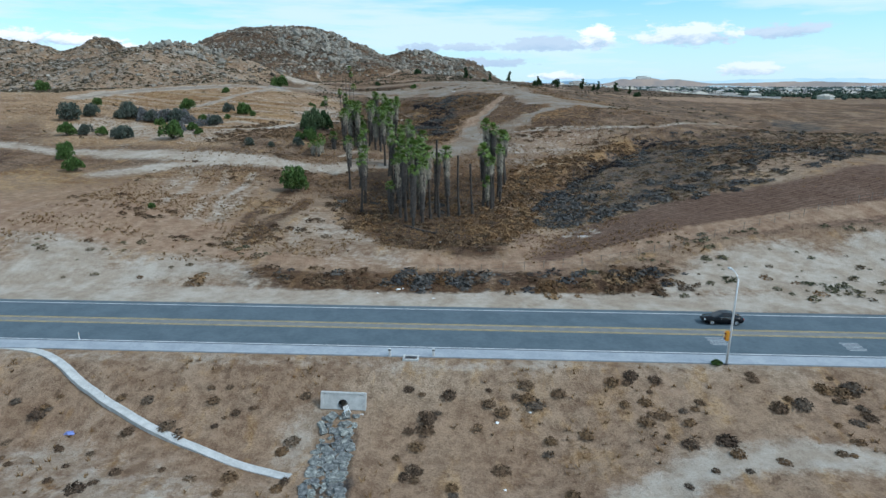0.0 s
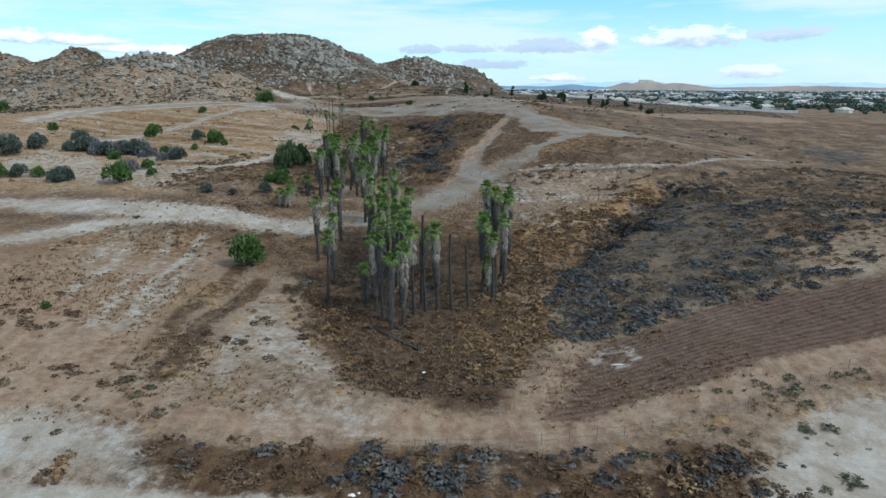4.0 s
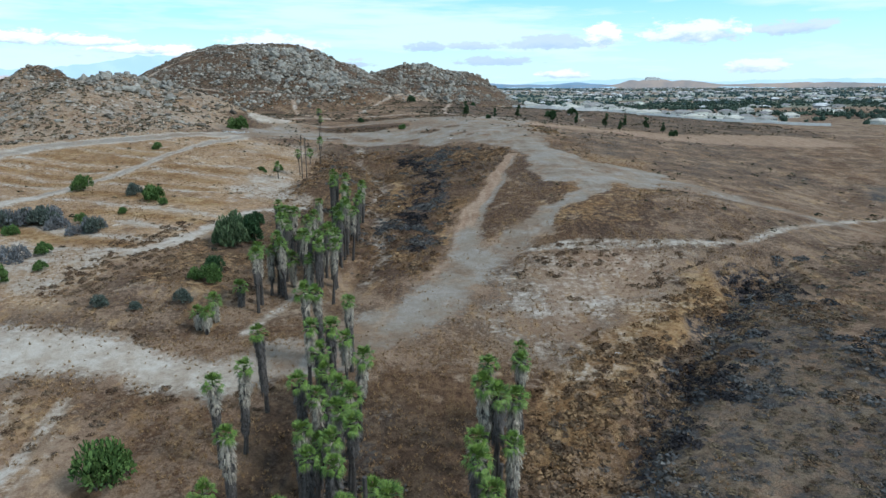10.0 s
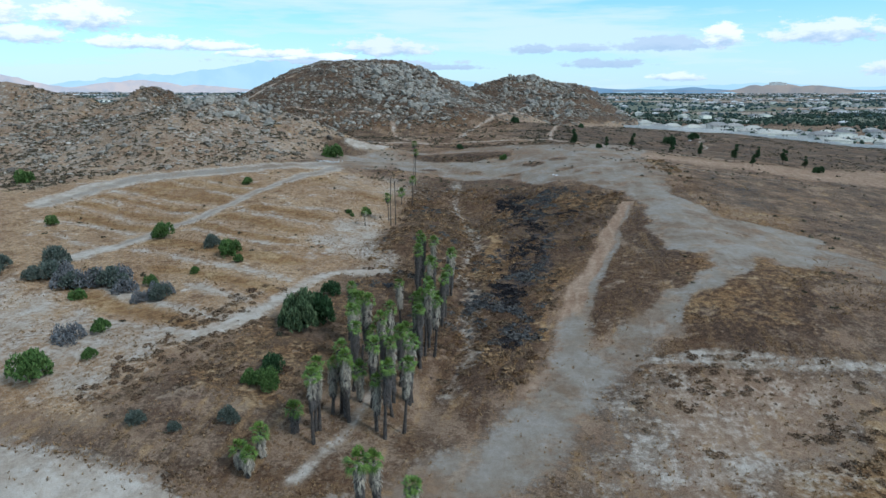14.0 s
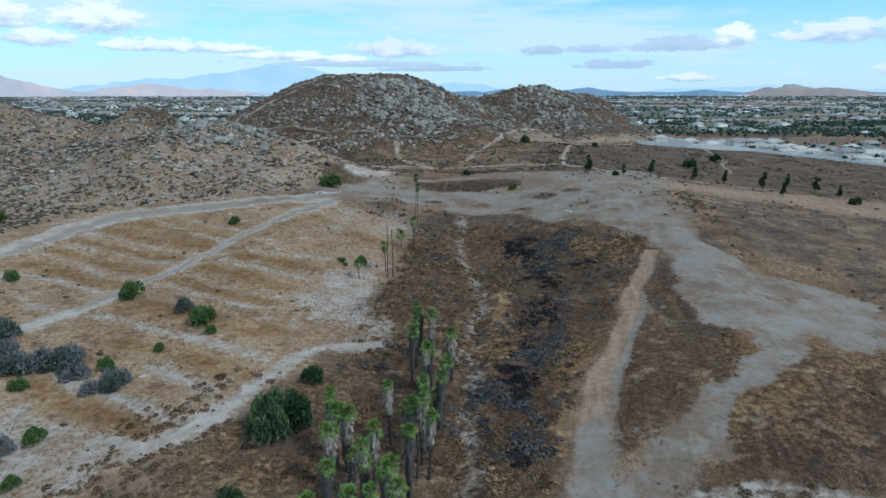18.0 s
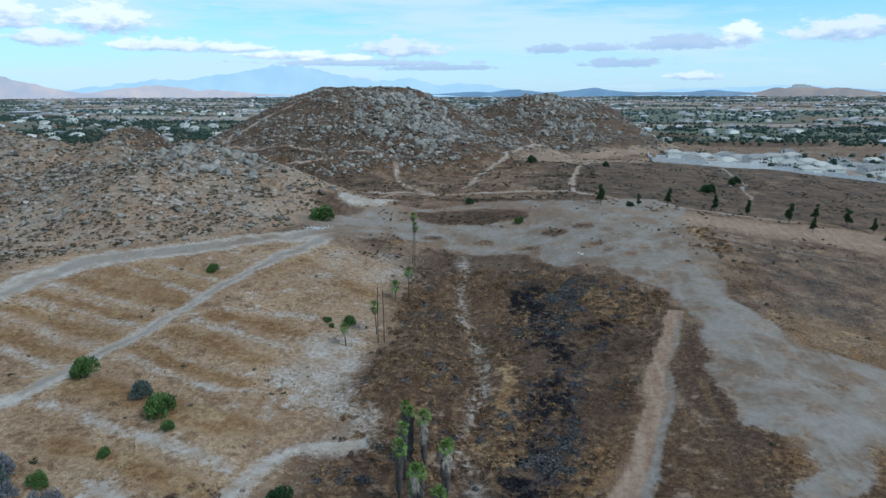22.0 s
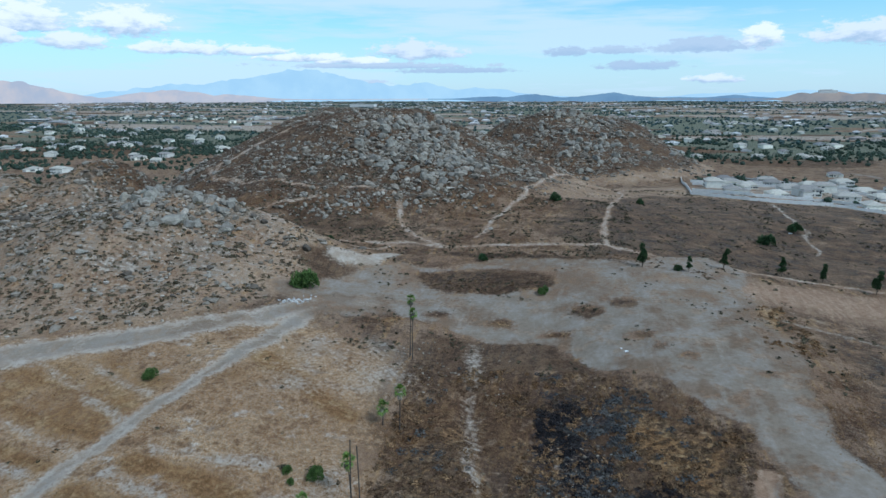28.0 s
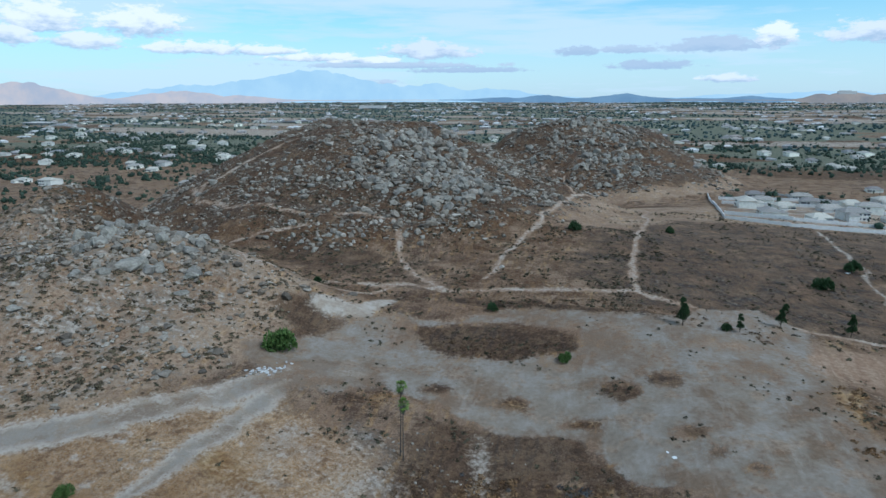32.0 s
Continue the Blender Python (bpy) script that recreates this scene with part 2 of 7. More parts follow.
    # Straw and bleached soil of the old terraces in the west.
    stubble = n.mix(n.step(speck, 0.42, 0.6), tone((0.205, 0.118, 0.056), (0.36, 0.222, 0.113)), tone((0.255, 0.183, 0.118), (0.40, 0.305, 0.21)))
    stubble = n.mix(n.step(n.noise(at, 0.16, 6.0, 0.65), 0.57, 0.70), stubble, tone((0.33, 0.28, 0.228), (0.50, 0.435, 0.36)))
    stubble = n.mix(n.math("MULTIPLY", n.step(blotch, 0.52, 0.62), 0.75), stubble, tone((0.12, 0.072, 0.04), (0.235, 0.145, 0.08)))
    color = n.mix(mask(cc.outputs[0], 0.25, 2.0), color, stubble)
    rows = n.add("ShaderNodeMapping", Vector=at)
    rows.inputs["Rotation"].default_value = (0, 0, radians(-14))
    furrow = n.add("ShaderNodeTexWave", Vector=rows.outputs[0], Scale=0.30, Distortion=3.5, Detail=3.0)
    furrow.bands_direction = "Y"
    turned = n.mix(n.math("MULTIPLY", furrow.outputs[1], 0.75), tone((0.14, 0.0882, 0.0612), (0.203, 0.135, 0.0972)), tone((0.0765, 0.0468, 0.0333), (0.122, 0.0792, 0.0558)))
    color = n.mix(mask(cb.outputs[1], 0.3, 1.2), color, turned)
    singed = n.mix(n.step(n.noise(at, 0.28, 7.0, 0.72), 0.46, 0.56), tone((0.0392, 0.0364, 0.0357), (0.0826, 0.0756, 0.07)), tone((0.0945, 0.0714, 0.0504), (0.171, 0.132, 0.091)))
    singed = n.mix(n.math("MULTIPLY", n.step(patchy, 0.52, 0.60), 0.6), singed, tone((0.074, 0.0488, 0.0318), (0.141, 0.0977, 0.0666)))
    color = n.mix(mask(cb.outputs[2], 0.2, 2.4), color, singed)
    golden = n.mix(n.step(blotch, 0.46, 0.62), tone((0.155, 0.085, 0.036), (0.28, 0.168, 0.078)), tone((0.21, 0.135, 0.066), (0.36, 0.245, 0.13)))
    color = n.mix(mask(cc.outputs[2], 0.22, 2.6), color, golden)
    weeds = n.step(n.math("ADD", n.math("MULTIPLY", n.noise(at, 0.85, 3.0, 0.6), 0.75), n.math("MULTIPLY", big, 0.25)), 0.55, 0.62)
    color = n.mix(n.math("MULTIPLY", weeds, n.math("MULTIPLY_ADD", cc.outputs[0], -0.4, 0.6)), color, n.mix(1.0, color, (0.52, 0.48, 0.46, 1), "MULTIPLY"))
    color = n.mix(n.step(patchy, 0.42, 0.62), n.mix(1.0, color, (0.84, 0.80, 0.78, 1), "MULTIPLY"), color)
    # Bare rock showing through the soil of the hills, in slanting slabs; the shade of the chinks is painted as dark
    # tone.
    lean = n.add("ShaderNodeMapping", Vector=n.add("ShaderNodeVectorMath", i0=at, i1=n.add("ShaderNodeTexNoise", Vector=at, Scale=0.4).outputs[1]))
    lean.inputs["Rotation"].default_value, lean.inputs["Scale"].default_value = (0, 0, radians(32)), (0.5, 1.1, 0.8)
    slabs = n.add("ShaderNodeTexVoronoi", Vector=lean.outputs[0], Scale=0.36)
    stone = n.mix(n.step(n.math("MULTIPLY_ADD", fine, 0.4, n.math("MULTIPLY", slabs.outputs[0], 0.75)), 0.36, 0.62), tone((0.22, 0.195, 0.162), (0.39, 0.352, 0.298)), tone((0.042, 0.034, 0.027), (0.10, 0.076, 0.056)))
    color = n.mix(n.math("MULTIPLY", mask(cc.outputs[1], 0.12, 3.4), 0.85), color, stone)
    color = n.mix(mask(ca.outputs[2], 0.25, 2.0), color, n.mix(n.step(streak, 0.42, 0.6), tone((0.182, 0.111, 0.07), (0.268, 0.176, 0.115)), tone((0.22, 0.146, 0.096), (0.316, 0.224, 0.155))))
    bleached = n.mix(n.step(blotch, 0.40, 0.6), tone((0.225, 0.177, 0.132), (0.34, 0.28, 0.22), None, 0.3, 0.7), tone((0.30, 0.254, 0.205), (0.42, 0.37, 0.312), None, 0.3, 0.7))
    color = n.mix(mask(ca.outputs[1], 0.30, 2.8), color, bleached)
    gravel = n.mix(n.step(big, 0.38, 0.62), tone((0.152, 0.12, 0.089), (0.212, 0.171, 0.131), None, 0.3, 0.7), tone((0.189, 0.161, 0.132), (0.258, 0.225, 0.19), None, 0.3, 0.7))
    gravel = n.mix(n.math("MULTIPLY", n.step(n.noise(at, 0.13, 7.0, 0.68), 0.50, 0.62), 0.85), gravel, tone((0.16, 0.112, 0.076), (0.255, 0.19, 0.136)))
    gravel = n.mix(n.step(n.noise(at, 0.05, 6.0, 0.7), 0.48, 0.60), gravel, n.mix(1.0, gravel, (0.80, 0.70, 0.62, 1), "MULTIPLY"))
    gravel = n.mix(n.math("MULTIPLY", n.step(n.noise(combed.outputs[0], 0.22, 6.0, 0.7), 0.54, 0.68), 0.28), gravel, tone((0.25, 0.225, 0.195), (0.33, 0.302, 0.265)))
    color = n.mix(mask(ca.outputs[0], 0.24, 2.8), color, gravel)
    spots = n.math("MULTIPLY", n.step(n.noise(at, 0.45, 6.0, 0.7), 0.47, 0.54), n.step(a.outputs[3], 0.15, 0.5))
    color = n.mix(spots, color, tone((0.016, 0.014, 0.016), (0.06, 0.052, 0.05)))
    color = n.mix(mask(b.outputs[3], 0.2, 2.4), color, tone((0.075, 0.082, 0.055), (0.17, 0.168, 0.12)))
    beaten = n.math("MAXIMUM", ca.outputs[0], n.math("MULTIPLY", n.math("MAXIMUM", ca.outputs[1], ca.outputs[2]), 0.8), clamp=True)
    grit = n.step(n.noise(at, 1.7, 7.0, 0.75), 0.55, 0.65)
    color = n.mix(n.math("MULTIPLY", grit, n.math("MULTIPLY_ADD", beaten, -0.45, 0.45, True)), color, n.mix(1.0, color, (0.5, 0.46, 0.44, 1), "MULTIPLY"))
    relief = n.math("MULTIPLY", n.math("ADD", n.math("MULTIPLY", mid, 0.6), n.math("MULTIPLY", fine, 0.25)), n.math("MULTIPLY_ADD", beaten, -0.8, 1.0))
    finish(n, color, 0.96, relief, 1.0, 0.9, 0.0, 0.1)
    return mat


# ---- shapes ----
def value_noise(x, y, size, seed):
    """Smooth noise from 0 to 1 on a lattice of the given size."""
    u, v = x / size, y / size
    i, j = np.floor(u).astype(np.int64), np.floor(v).astype(np.int64)
    fu, fv = u - i, v - j
    fu, fv = fu * fu * (3 - 2 * fu), fv * fv * (3 - 2 * fv)

    def lattice(p, q):
        h = (p * 374761393 + q * 668265263 + seed * 974634521) & 0xFFFFFFFF
        h = ((h ^ (h >> 13)) * 1274126177) & 0xFFFFFFFF
        return ((h ^ (h >> 16)) & 0xFFFF) / 65535.0

    return (lattice(i, j) * (1 - fu) + lattice(i + 1, j) * fu) * (1 - fv) + (lattice(i, j + 1) * (1 - fu) + lattice(i + 1, j + 1) * fu) * fv


def fractal(x, y, size, seed, octaves=4):
    return sum((value_noise(x, y, size / 2**k, seed + k) - 0.5) / 2**k for k in range(octaves))


def mesh_of(name, verts, faces, mat=None, smooth=False):
    """A mesh from arrays: faces all of one size."""
    me = bpy.data.meshes.new(name)
    verts, faces = np.asarray(verts, np.float32), np.asarray(faces, np.int32)
    me.vertices.add(len(verts)), me.loops.add(faces.size), me.polygons.add(len(faces))
    me.vertices.foreach_set("co", verts.ravel())
    me.loops.foreach_set("vertex_index", faces.ravel())
    me.polygons.foreach_set("loop_start", np.arange(0, faces.size, faces.shape[1], dtype=np.int32))
    me.polygons.foreach_set("use_smooth", np.full(len(faces), smooth))
    if mat:
        me.materials.append(mat)
    me.update(calc_edges=True)
    return me


def arrays(bm):
    """The vertices and triangles of a bmesh, which is freed."""
    bmesh.ops.triangulate(bm, faces=bm.faces[:])
    bm.verts.index_update()
    out = np.array([v.co[:] for v in bm.verts]), np.array([[v.index for v in f.verts] for f in bm.faces])
    bm.free()
    return out


def strewn(name, shapes, places, mat, smooth=False):
    """Many turned and scaled copies of a few shapes in one mesh. places: rows of x, y, z, turn, width, depth, height."""
    verts, faces, tones, start = [], [], [], 0
    pick = np.random.RandomState(len(places)).randint(0, len(shapes), len(places))
    for k, (v, f) in enumerate(shapes):
        rows = np.asarray(places)[pick == k]
        if not len(rows):
            continue
        c, s = np.cos(rows[:, 3])[:, None], np.sin(rows[:, 3])[:, None]
        px, py, pz = v[None, :, 0] * rows[:, 4:5], v[None, :, 1] * rows[:, 5:6], v[None, :, 2] * rows[:, 6:7]
        out = np.stack([px * c - py * s + rows[:, 0:1], px * s + py * c + rows[:, 1:2], pz + rows[:, 2:3]], -1)
        verts.append(out.reshape(-1, 3))
        faces.append((f[None] + (np.arange(len(rows)) * len(v))[:, None, None]).reshape(-1, f.shape[1]) + start)
        tones.append(np.repeat(np.random.RandomState(k + len(rows)).random_sample(len(rows)), len(v)))
        start += out.shape[0] * out.shape[1]
    me = mesh_of(name, np.concatenate(verts), np.concatenate(faces), mat, smooth)
    me.attributes.new("tone", "FLOAT", "POINT").data.foreach_set("value", np.concatenate(tones).astype(np.float32))
    return me


def part(name, bm, mat, parent, label="", smooth=False):
    me = bpy.data.meshes.new(name)
    bm.to_mesh(me), bm.free()
    for p in me.polygons:
        p.use_smooth = smooth
    me.materials.append(mat)
    ob = new(name, me)
    ob.parent = parent
    return tagged(ob, label) if label else ob


def part_of(name, me, parent, label=""):
    ob = new(name, me)
    ob.parent = parent
    return tagged(ob, label) if label else ob


def thing(name, m, label, category, group="", kind=""):
    ob = new(name)
    ob.matrix_world = m
    return tagged(ob, label, category, group, kind)


def box(bm, size, at=(0, 0, 0), turn=0.0, bevel=0.0):
    m = Matrix.Translation(at) @ Matrix.Rotation(turn, 4, "Z") @ Matrix.Diagonal((*size, 1))
    made = bmesh.ops.create_cube(bm, size=1.0, matrix=m)["verts"]
    if bevel:
        bmesh.ops.bevel(bm, geom=list({e for v in made for e in v.link_edges}), offset=bevel, segments=2, affect="EDGES")


def tube(bm, spots, radii, sides=8, cap=True):
    """A round bar along spots with a radius at each."""
    rings = []
    for k, (p, r) in enumerate(zip(spots, radii)):
        p = Vector(p)
        ahead = (Vector(spots[min(k + 1, len(spots) - 1)]) - Vector(spots[max(k - 1, 0)])).normalized()
        side = ahead.orthogonal().normalized() if abs(ahead.z) < 0.9 else Vector((1, 0, 0))
        side = (side - ahead * side.dot(ahead)).normalized()
        other = ahead.cross(side)
        rings.append([bm.verts.new(p + (side * math.cos(a) + other * math.sin(a)) * r) for a in (2 * math.pi * i / sides for i in range(sides))])
    for low, high in zip(rings, rings[1:]):
        for i in range(sides):
            bm.faces.new((low[i], low[(i + 1) % sides], high[(i + 1) % sides], high[i]))
    if cap:
        bm.faces.new(rings[0][::-1]), bm.faces.new(rings[-1])


# ---- the lie of the land ----
ACROSS = np.array([-330, -250, -190, -140, -100, -65, -35, -10, 20, 50, 90, 150, 240.0])
SECTIONS = {}


def section(y, *heights):
    """Heights of the ground on a line across the view, at the stations ACROSS."""
    SECTIONS[y] = heights


section(24, 0.3, 0.3, 0.3, 0.3, 0.4, 0.5, 0.2, 0.2, 0.8, 1.1, 0.6, 0.5, 0.5)
section(40, 4.3, 3.9, 4.0, 3.7, 3.9, 4.5, 1.6, 1.0, 1.6, 5.8, 7.2, 6.0, 5.6)
section(60, 8.4, 8.0, 8.1, 7.1, 6.5, 6.3, 1.7, 0.5, 0.3, 6.3, 11.3, 10.3, 8.6)
section(85, 11.7, 11.8, 11.4, 9.5, 6.7, 3.9, 3.2, 0.5, 1.8, 7.6, 13.5, 12.7, 9.6)
section(115, 13.8, 15.2, 14.3, 11.5, 8.3, 7.7, 5.9, 6.6, 6.9, 7.6, 12.5, 14.4, 10.3)
section(150, 15.4, 18.3, 17.4, 14.3, 11.7, 13.2, 10.4, 8.0, 9.1, 9.5, 11.5, 14.3, 10.1)
section(200, 19.0, 22.3, 22.0, 18.6, 15.7, 15.4, 13.6, 11.9, 15.6, 20.6, 19.4, 9.0, 9.5)
section(250, 22.4, 25.4, 25.2, 18.4, 20.6, 18.2, 16.4, 17.0, 19.8, 24.4, 19.5, 10.6, 11.5)
section(300, 25.4, 26.5, 27.4, 26.6, 26.4, 21.3, 15.9, 16.3, 23.3, 26.7, 23.1, 16.7, 14.1)
section(350, 23.0, 27.0, 32.7, 35.4, 28.1, 23.2, 21.4, 23.2, 30.4, 30.6, 26.7, 21.0, 17.8)
section(400, 10.0, 28.9, 39.2, 38.1, 29.3, 27.1, 28.3, 31.4, 34.4, 32.7, 28.0, 22.9, 21.1)
section(460, 4.4, 28.3, 36.1, 35.5, 34.0, 34.4, 36.0, 37.1, 36.5, 33.7, 29.4, 26.8, 23.8)
section(530, 14.6, 28.7, 31.0, 31.2, 34.8, 39.2, 42.2, 42.4, 39.5, 36.6, 34.0, 31.0, 25.0)
section(620, 27.3, 24.0, 21.4, 22.0, 25.4, 29.0, 31.7, 33.6, 34.9, 35.0, 34.0, 31.1, 24.2)
section(760, 24.5, 15.6, 9.2, 4.7, 3.3, 5.2, 8.5, 12.2, 17.4, 22.2, 26.6, 28.1, 22.5)


def mound(x, y, cx, cy, rx, ry, top, tall):
    """A hill with a flattish top: full height inside the share top of its radius, then a slope to nothing."""
    r = np.hypot((x - cx) / rx, (y - cy) / ry)
    t = np.clip((1 - r) / (1 - top), 0, 1)
    return tall * (0.55 * t + 0.45 * t * t * (3 - 2 * t))


KNOLLS = ((-174, 645, 189, 188, 0.20, 66.5),
         (-36, 908, 183, 184, 0.10, 52.0),
         (-67, 917, 74, 69, 0.49, 11.9),
         (37, 958, 87, 92, 0.06, 22.0),
         (-201, 394, 84, 81, 0.27, 11.1),
         (-146, 413, 82, 22, 0.15, 8.5),
         (-313, 427, 124, 110, 0.15, 24.7),
         (-400, 433, 146, 91, 0.17, 34.8),
         (-265, 466, 29, 55, 0.16, 25.5),
         (-197, 385, 41, 59, 0.32, 6.9),
         (-114, 642, 151, 29, 0.60, 3.1),
         (-331, 433, 61, 22, 0.54, 7.5))


def hills(x, y):
    return sum(mound(x, y, *knoll) for knoll in KNOLLS)


def smooth(t):
    t = np.clip(t, 0, 1)
    return t * t * (3 - 2 * t)


ALONG = np.array(sorted(SECTIONS), float)
HEIGHTS = np.array([SECTIONS[y] for y in sorted(SECTIONS)], float)


def relief_table():
    """The sections on an even lattice of 4 m, rounded off."""
    gx, gy = np.arange(-330, 241, 4.0), np.arange(24, 761, 4.0)
    rows = np.array([np.interp(gx, ACROSS, h) for h in HEIGHTS])
    z = np.array([np.interp(gy, ALONG, rows[:, i]) for i in range(len(gx))]).T
    for _ in range(5):
        p = np.pad(z, 1, mode="edge")
        z = (p[:-2, 1:-1] + p[2:, 1:-1] + p[1:-1, :-2] + p[1:-1, 2:] + 2 * z) / 6
    return gx, gy, z


TABLE_X, TABLE_Y, TABLE = relief_table()


def road_offset(x, y):
    """How far north of the road's middle line a place lies."""
    return y - (9.0 - 0.06 * x)


def road_height(x):
    return 0.1 + 0.006 * np.clip(x, -120, 120)


def groove(x, y, wide, deep, *spots):
    """A ditch worn along a line of spots."""
    gap = np.full(x.shape, 1e9)
    for (x0, y0), (x1, y1) in zip(spots, spots[1:]):
        t = np.clip(((x - x0) * (x1 - x0) + (y - y0) * (y1 - y0)) / ((x1 - x0) ** 2 + (y1 - y0) ** 2), 0, 1)
        gap = np.minimum(gap, np.hypot(x - x0 - t * (x1 - x0), y - y0 - t * (y1 - y0)))
    return deep * smooth(1 - gap / wide)


def height(x, y):
    x, y = np.asarray(x, float), np.asarray(y, float)
    u, v = np.clip((x + 330) / 4, 0, len(TABLE_X) - 1.001), np.clip((y - 24) / 4, 0, len(TABLE_Y) - 1.001)
    i, j = u.astype(int), v.astype(int)
    u, v = u - i, v - j
    z = (TABLE[j, i] * (1 - u) + TABLE[j, i + 1] * u) * (1 - v) + (TABLE[j + 1, i] * (1 - u) + TABLE[j + 1, i + 1] * u) * v
    hill = hills(x, y)
    away = smooth(np.maximum(np.maximum(x - 190, -x - 300), y - 690) / 170)
    plain = 20 + 0.0095 * np.maximum(np.hypot(x + 50, y - 350) - 900, 0) + 5 * fractal(x, y, 420, 3, 3) * away
    z = z + hill
    z = z * (1 - away) + (plain + hill) * away
    rough = np.clip(hill / 30, 0, 1) + 0.6 * smooth((x + 130) / -40) * smooth((y - 300) / 40)
    z = z + fractal(x, y, 26, 11) * (0.9 + 3.4 * np.clip(rough, 0, 1)) + fractal(x, y, 5, 21, 3) * (0.3 + 0.7 * np.clip(rough, 0, 1))
    z = z - groove(x, y, 7, 2.6, (30, 92), (44, 110), (56, 128), (68, 146), (82, 158))
    z = z - groove(x, y, 6, 1.2, (-14, 150), (-9, 175), (-13, 211), (-15, 240), (-20, 280), (-33, 320))
    z = z + groove(x, y, 16, 3.2, (-37, 240), (-33, 262), (-31, 290)) + groove(x, y, 5, 0.8, (22, 58), (14, 42), (-2, 38), (-14, 46))
    # The road's bed, the bank below it and the flat land to the south.
    off = road_offset(x, y)
    north = smooth((off - 11) / 7)
    bank = road_height(x) - (4.4 - 2.6 * smooth((x - 8) / 26)) * smooth((-9.3 - off) / 13) + fractal(x, y, 7, 31, 3) * 0.5 * smooth((-10 - off) / 3)
    bank = bank + 0.25 * fractal(x, y, 40, 5, 2) * smooth((-9.5 - off) / 4)
    return np.where(off < 11, bank, road_height(x) * (1 - north) + z * north)


def spaced(low, high, step, far_low, far_high, grow=1.16):
    """Stations with an even step between low and high, and ever wider steps out to the far ends."""
    out = list(np.arange(low, high + step / 2, step))
    d = step
    while out[-1] < far_high:
        d = min(d * grow, 160)
        out.append(out[-1] + d)
    d = step
    while out[0] > far_low:
        d = min(d * grow, 160)
        out.insert(0, out[0] - d)
    return np.array(out)


GX = np.concatenate([spaced(-300, -182, 2.0, -4700, -182, 1.07), spaced(-180, 176, 1.0, -180, 4700, 1.06)])
GY = np.concatenate([spaced(-34, 240, 1.0, -1500, 240, 1.06), np.arange(241.4, 430, 1.4), np.arange(431.0, 690, 2.2), spaced(692, 696, 2.0, 692, 4800, 1.035)])
XX, YY = np.meshgrid(GX, GY)
ZZ = height(XX, YY)
WARP_X = 3.2 * fractal(XX, YY, 16, 401, 3)
WARP_Y = 3.2 * fractal(XX, YY, 16, 411, 3)
COVER = {k: np.zeros(XX.shape, np.float32) for k in ("gravel", "sand", "red", "burn", "grass", "tilled", "dark", "green", "straw", "scree", "gold", "rust")}


def trail(kind, *spots, soft=0.0, full=1.0):
    """A beaten or bare strip: spots of x, y, width."""
    cover, given = COVER[kind], soft
    for (x0, y0, w0), (x1, y1, w1) in zip(spots, spots[1:]):
        soft = given or min(3.2, 0.3 * (w0 + w1) / 2 + 0.5)
        pad = max(w0, w1) / 2 + 3 * soft
        a, b = np.searchsorted(GX, (min(x0, x1) - pad, max(x0, x1) + pad))
        c, d = np.searchsorted(GY, (min(y0, y1) - pad, max(y0, y1) + pad))
        if b <= a or d <= c:
            continue
        bend = min(1.0, 0.25 + soft / 3) if max(y0, y1) < 430 else 1.5
        px, py = XX[c:d, a:b] + bend * WARP_X[c:d, a:b], YY[c:d, a:b] + bend * WARP_Y[c:d, a:b]
        long = (x1 - x0) ** 2 + (y1 - y0) ** 2 + 1e-6
        t = np.clip(((px - x0) * (x1 - x0) + (py - y0) * (y1 - y0)) / long, 0, 1)
        gap = np.hypot(px - x0 - t * (x1 - x0), py - y0 - t * (y1 - y0)) - (w0 + t * (w1 - w0)) / 2
        cover[c:d, a:b] = np.maximum(cover[c:d, a:b], full * np.clip(0.5 - gap / (2 * soft), 0, 1))


def inside(x, y, corners):
    """Signed distance to a closed outline, positive inside."""
    far, within = np.full(x.shape, 1e9), np.zeros(x.shape, bool)
    for (x0, y0), (x1, y1) in zip(corners, corners[1:] + corners[:1]):
        long = (x1 - x0) ** 2 + (y1 - y0) ** 2 + 1e-6
        t = np.clip(((x - x0) * (x1 - x0) + (y - y0) * (y1 - y0)) / long, 0, 1)
        far = np.minimum(far, np.hypot(x - x0 - t * (x1 - x0), y - y0 - t * (y1 - y0)))
        if y0 != y1:
            within ^= ((y0 > y) != (y1 > y)) & (x < (x1 - x0) * (y - y0) / (y1 - y0) + x0)
    return np.where(within, far, -far)


def field(kind, *corners, soft=5.0, full=1.0):
    """An area of one cover, by its outline."""
    xs, ys = [p[0] for p in corners], [p[1] for p in corners]
    a, b = np.searchsorted(GX, (min(xs) - 14, max(xs) + 14))
    c, d = np.searchsorted(GY, (min(ys) - 14, max(ys) + 14))
    cover = COVER[kind]
    cover[c:d, a:b] = np.maximum(cover[c:d, a:b], full * np.clip(0.5 + inside(XX[c:d, a:b] + 2 * WARP_X[c:d, a:b], YY[c:d, a:b] + 2 * WARP_Y[c:d, a:b], list(corners)) / (2 * soft), 0, 1))


def cut(kind, *corners, soft=2.0):
    """An island of something else left inside a cover."""
    COVER[kind] *= (1 - np.clip(0.5 + inside(XX + WARP_X, YY + WARP_Y, list(corners)) / (2 * soft), 0, 1)).astype(np.float32)


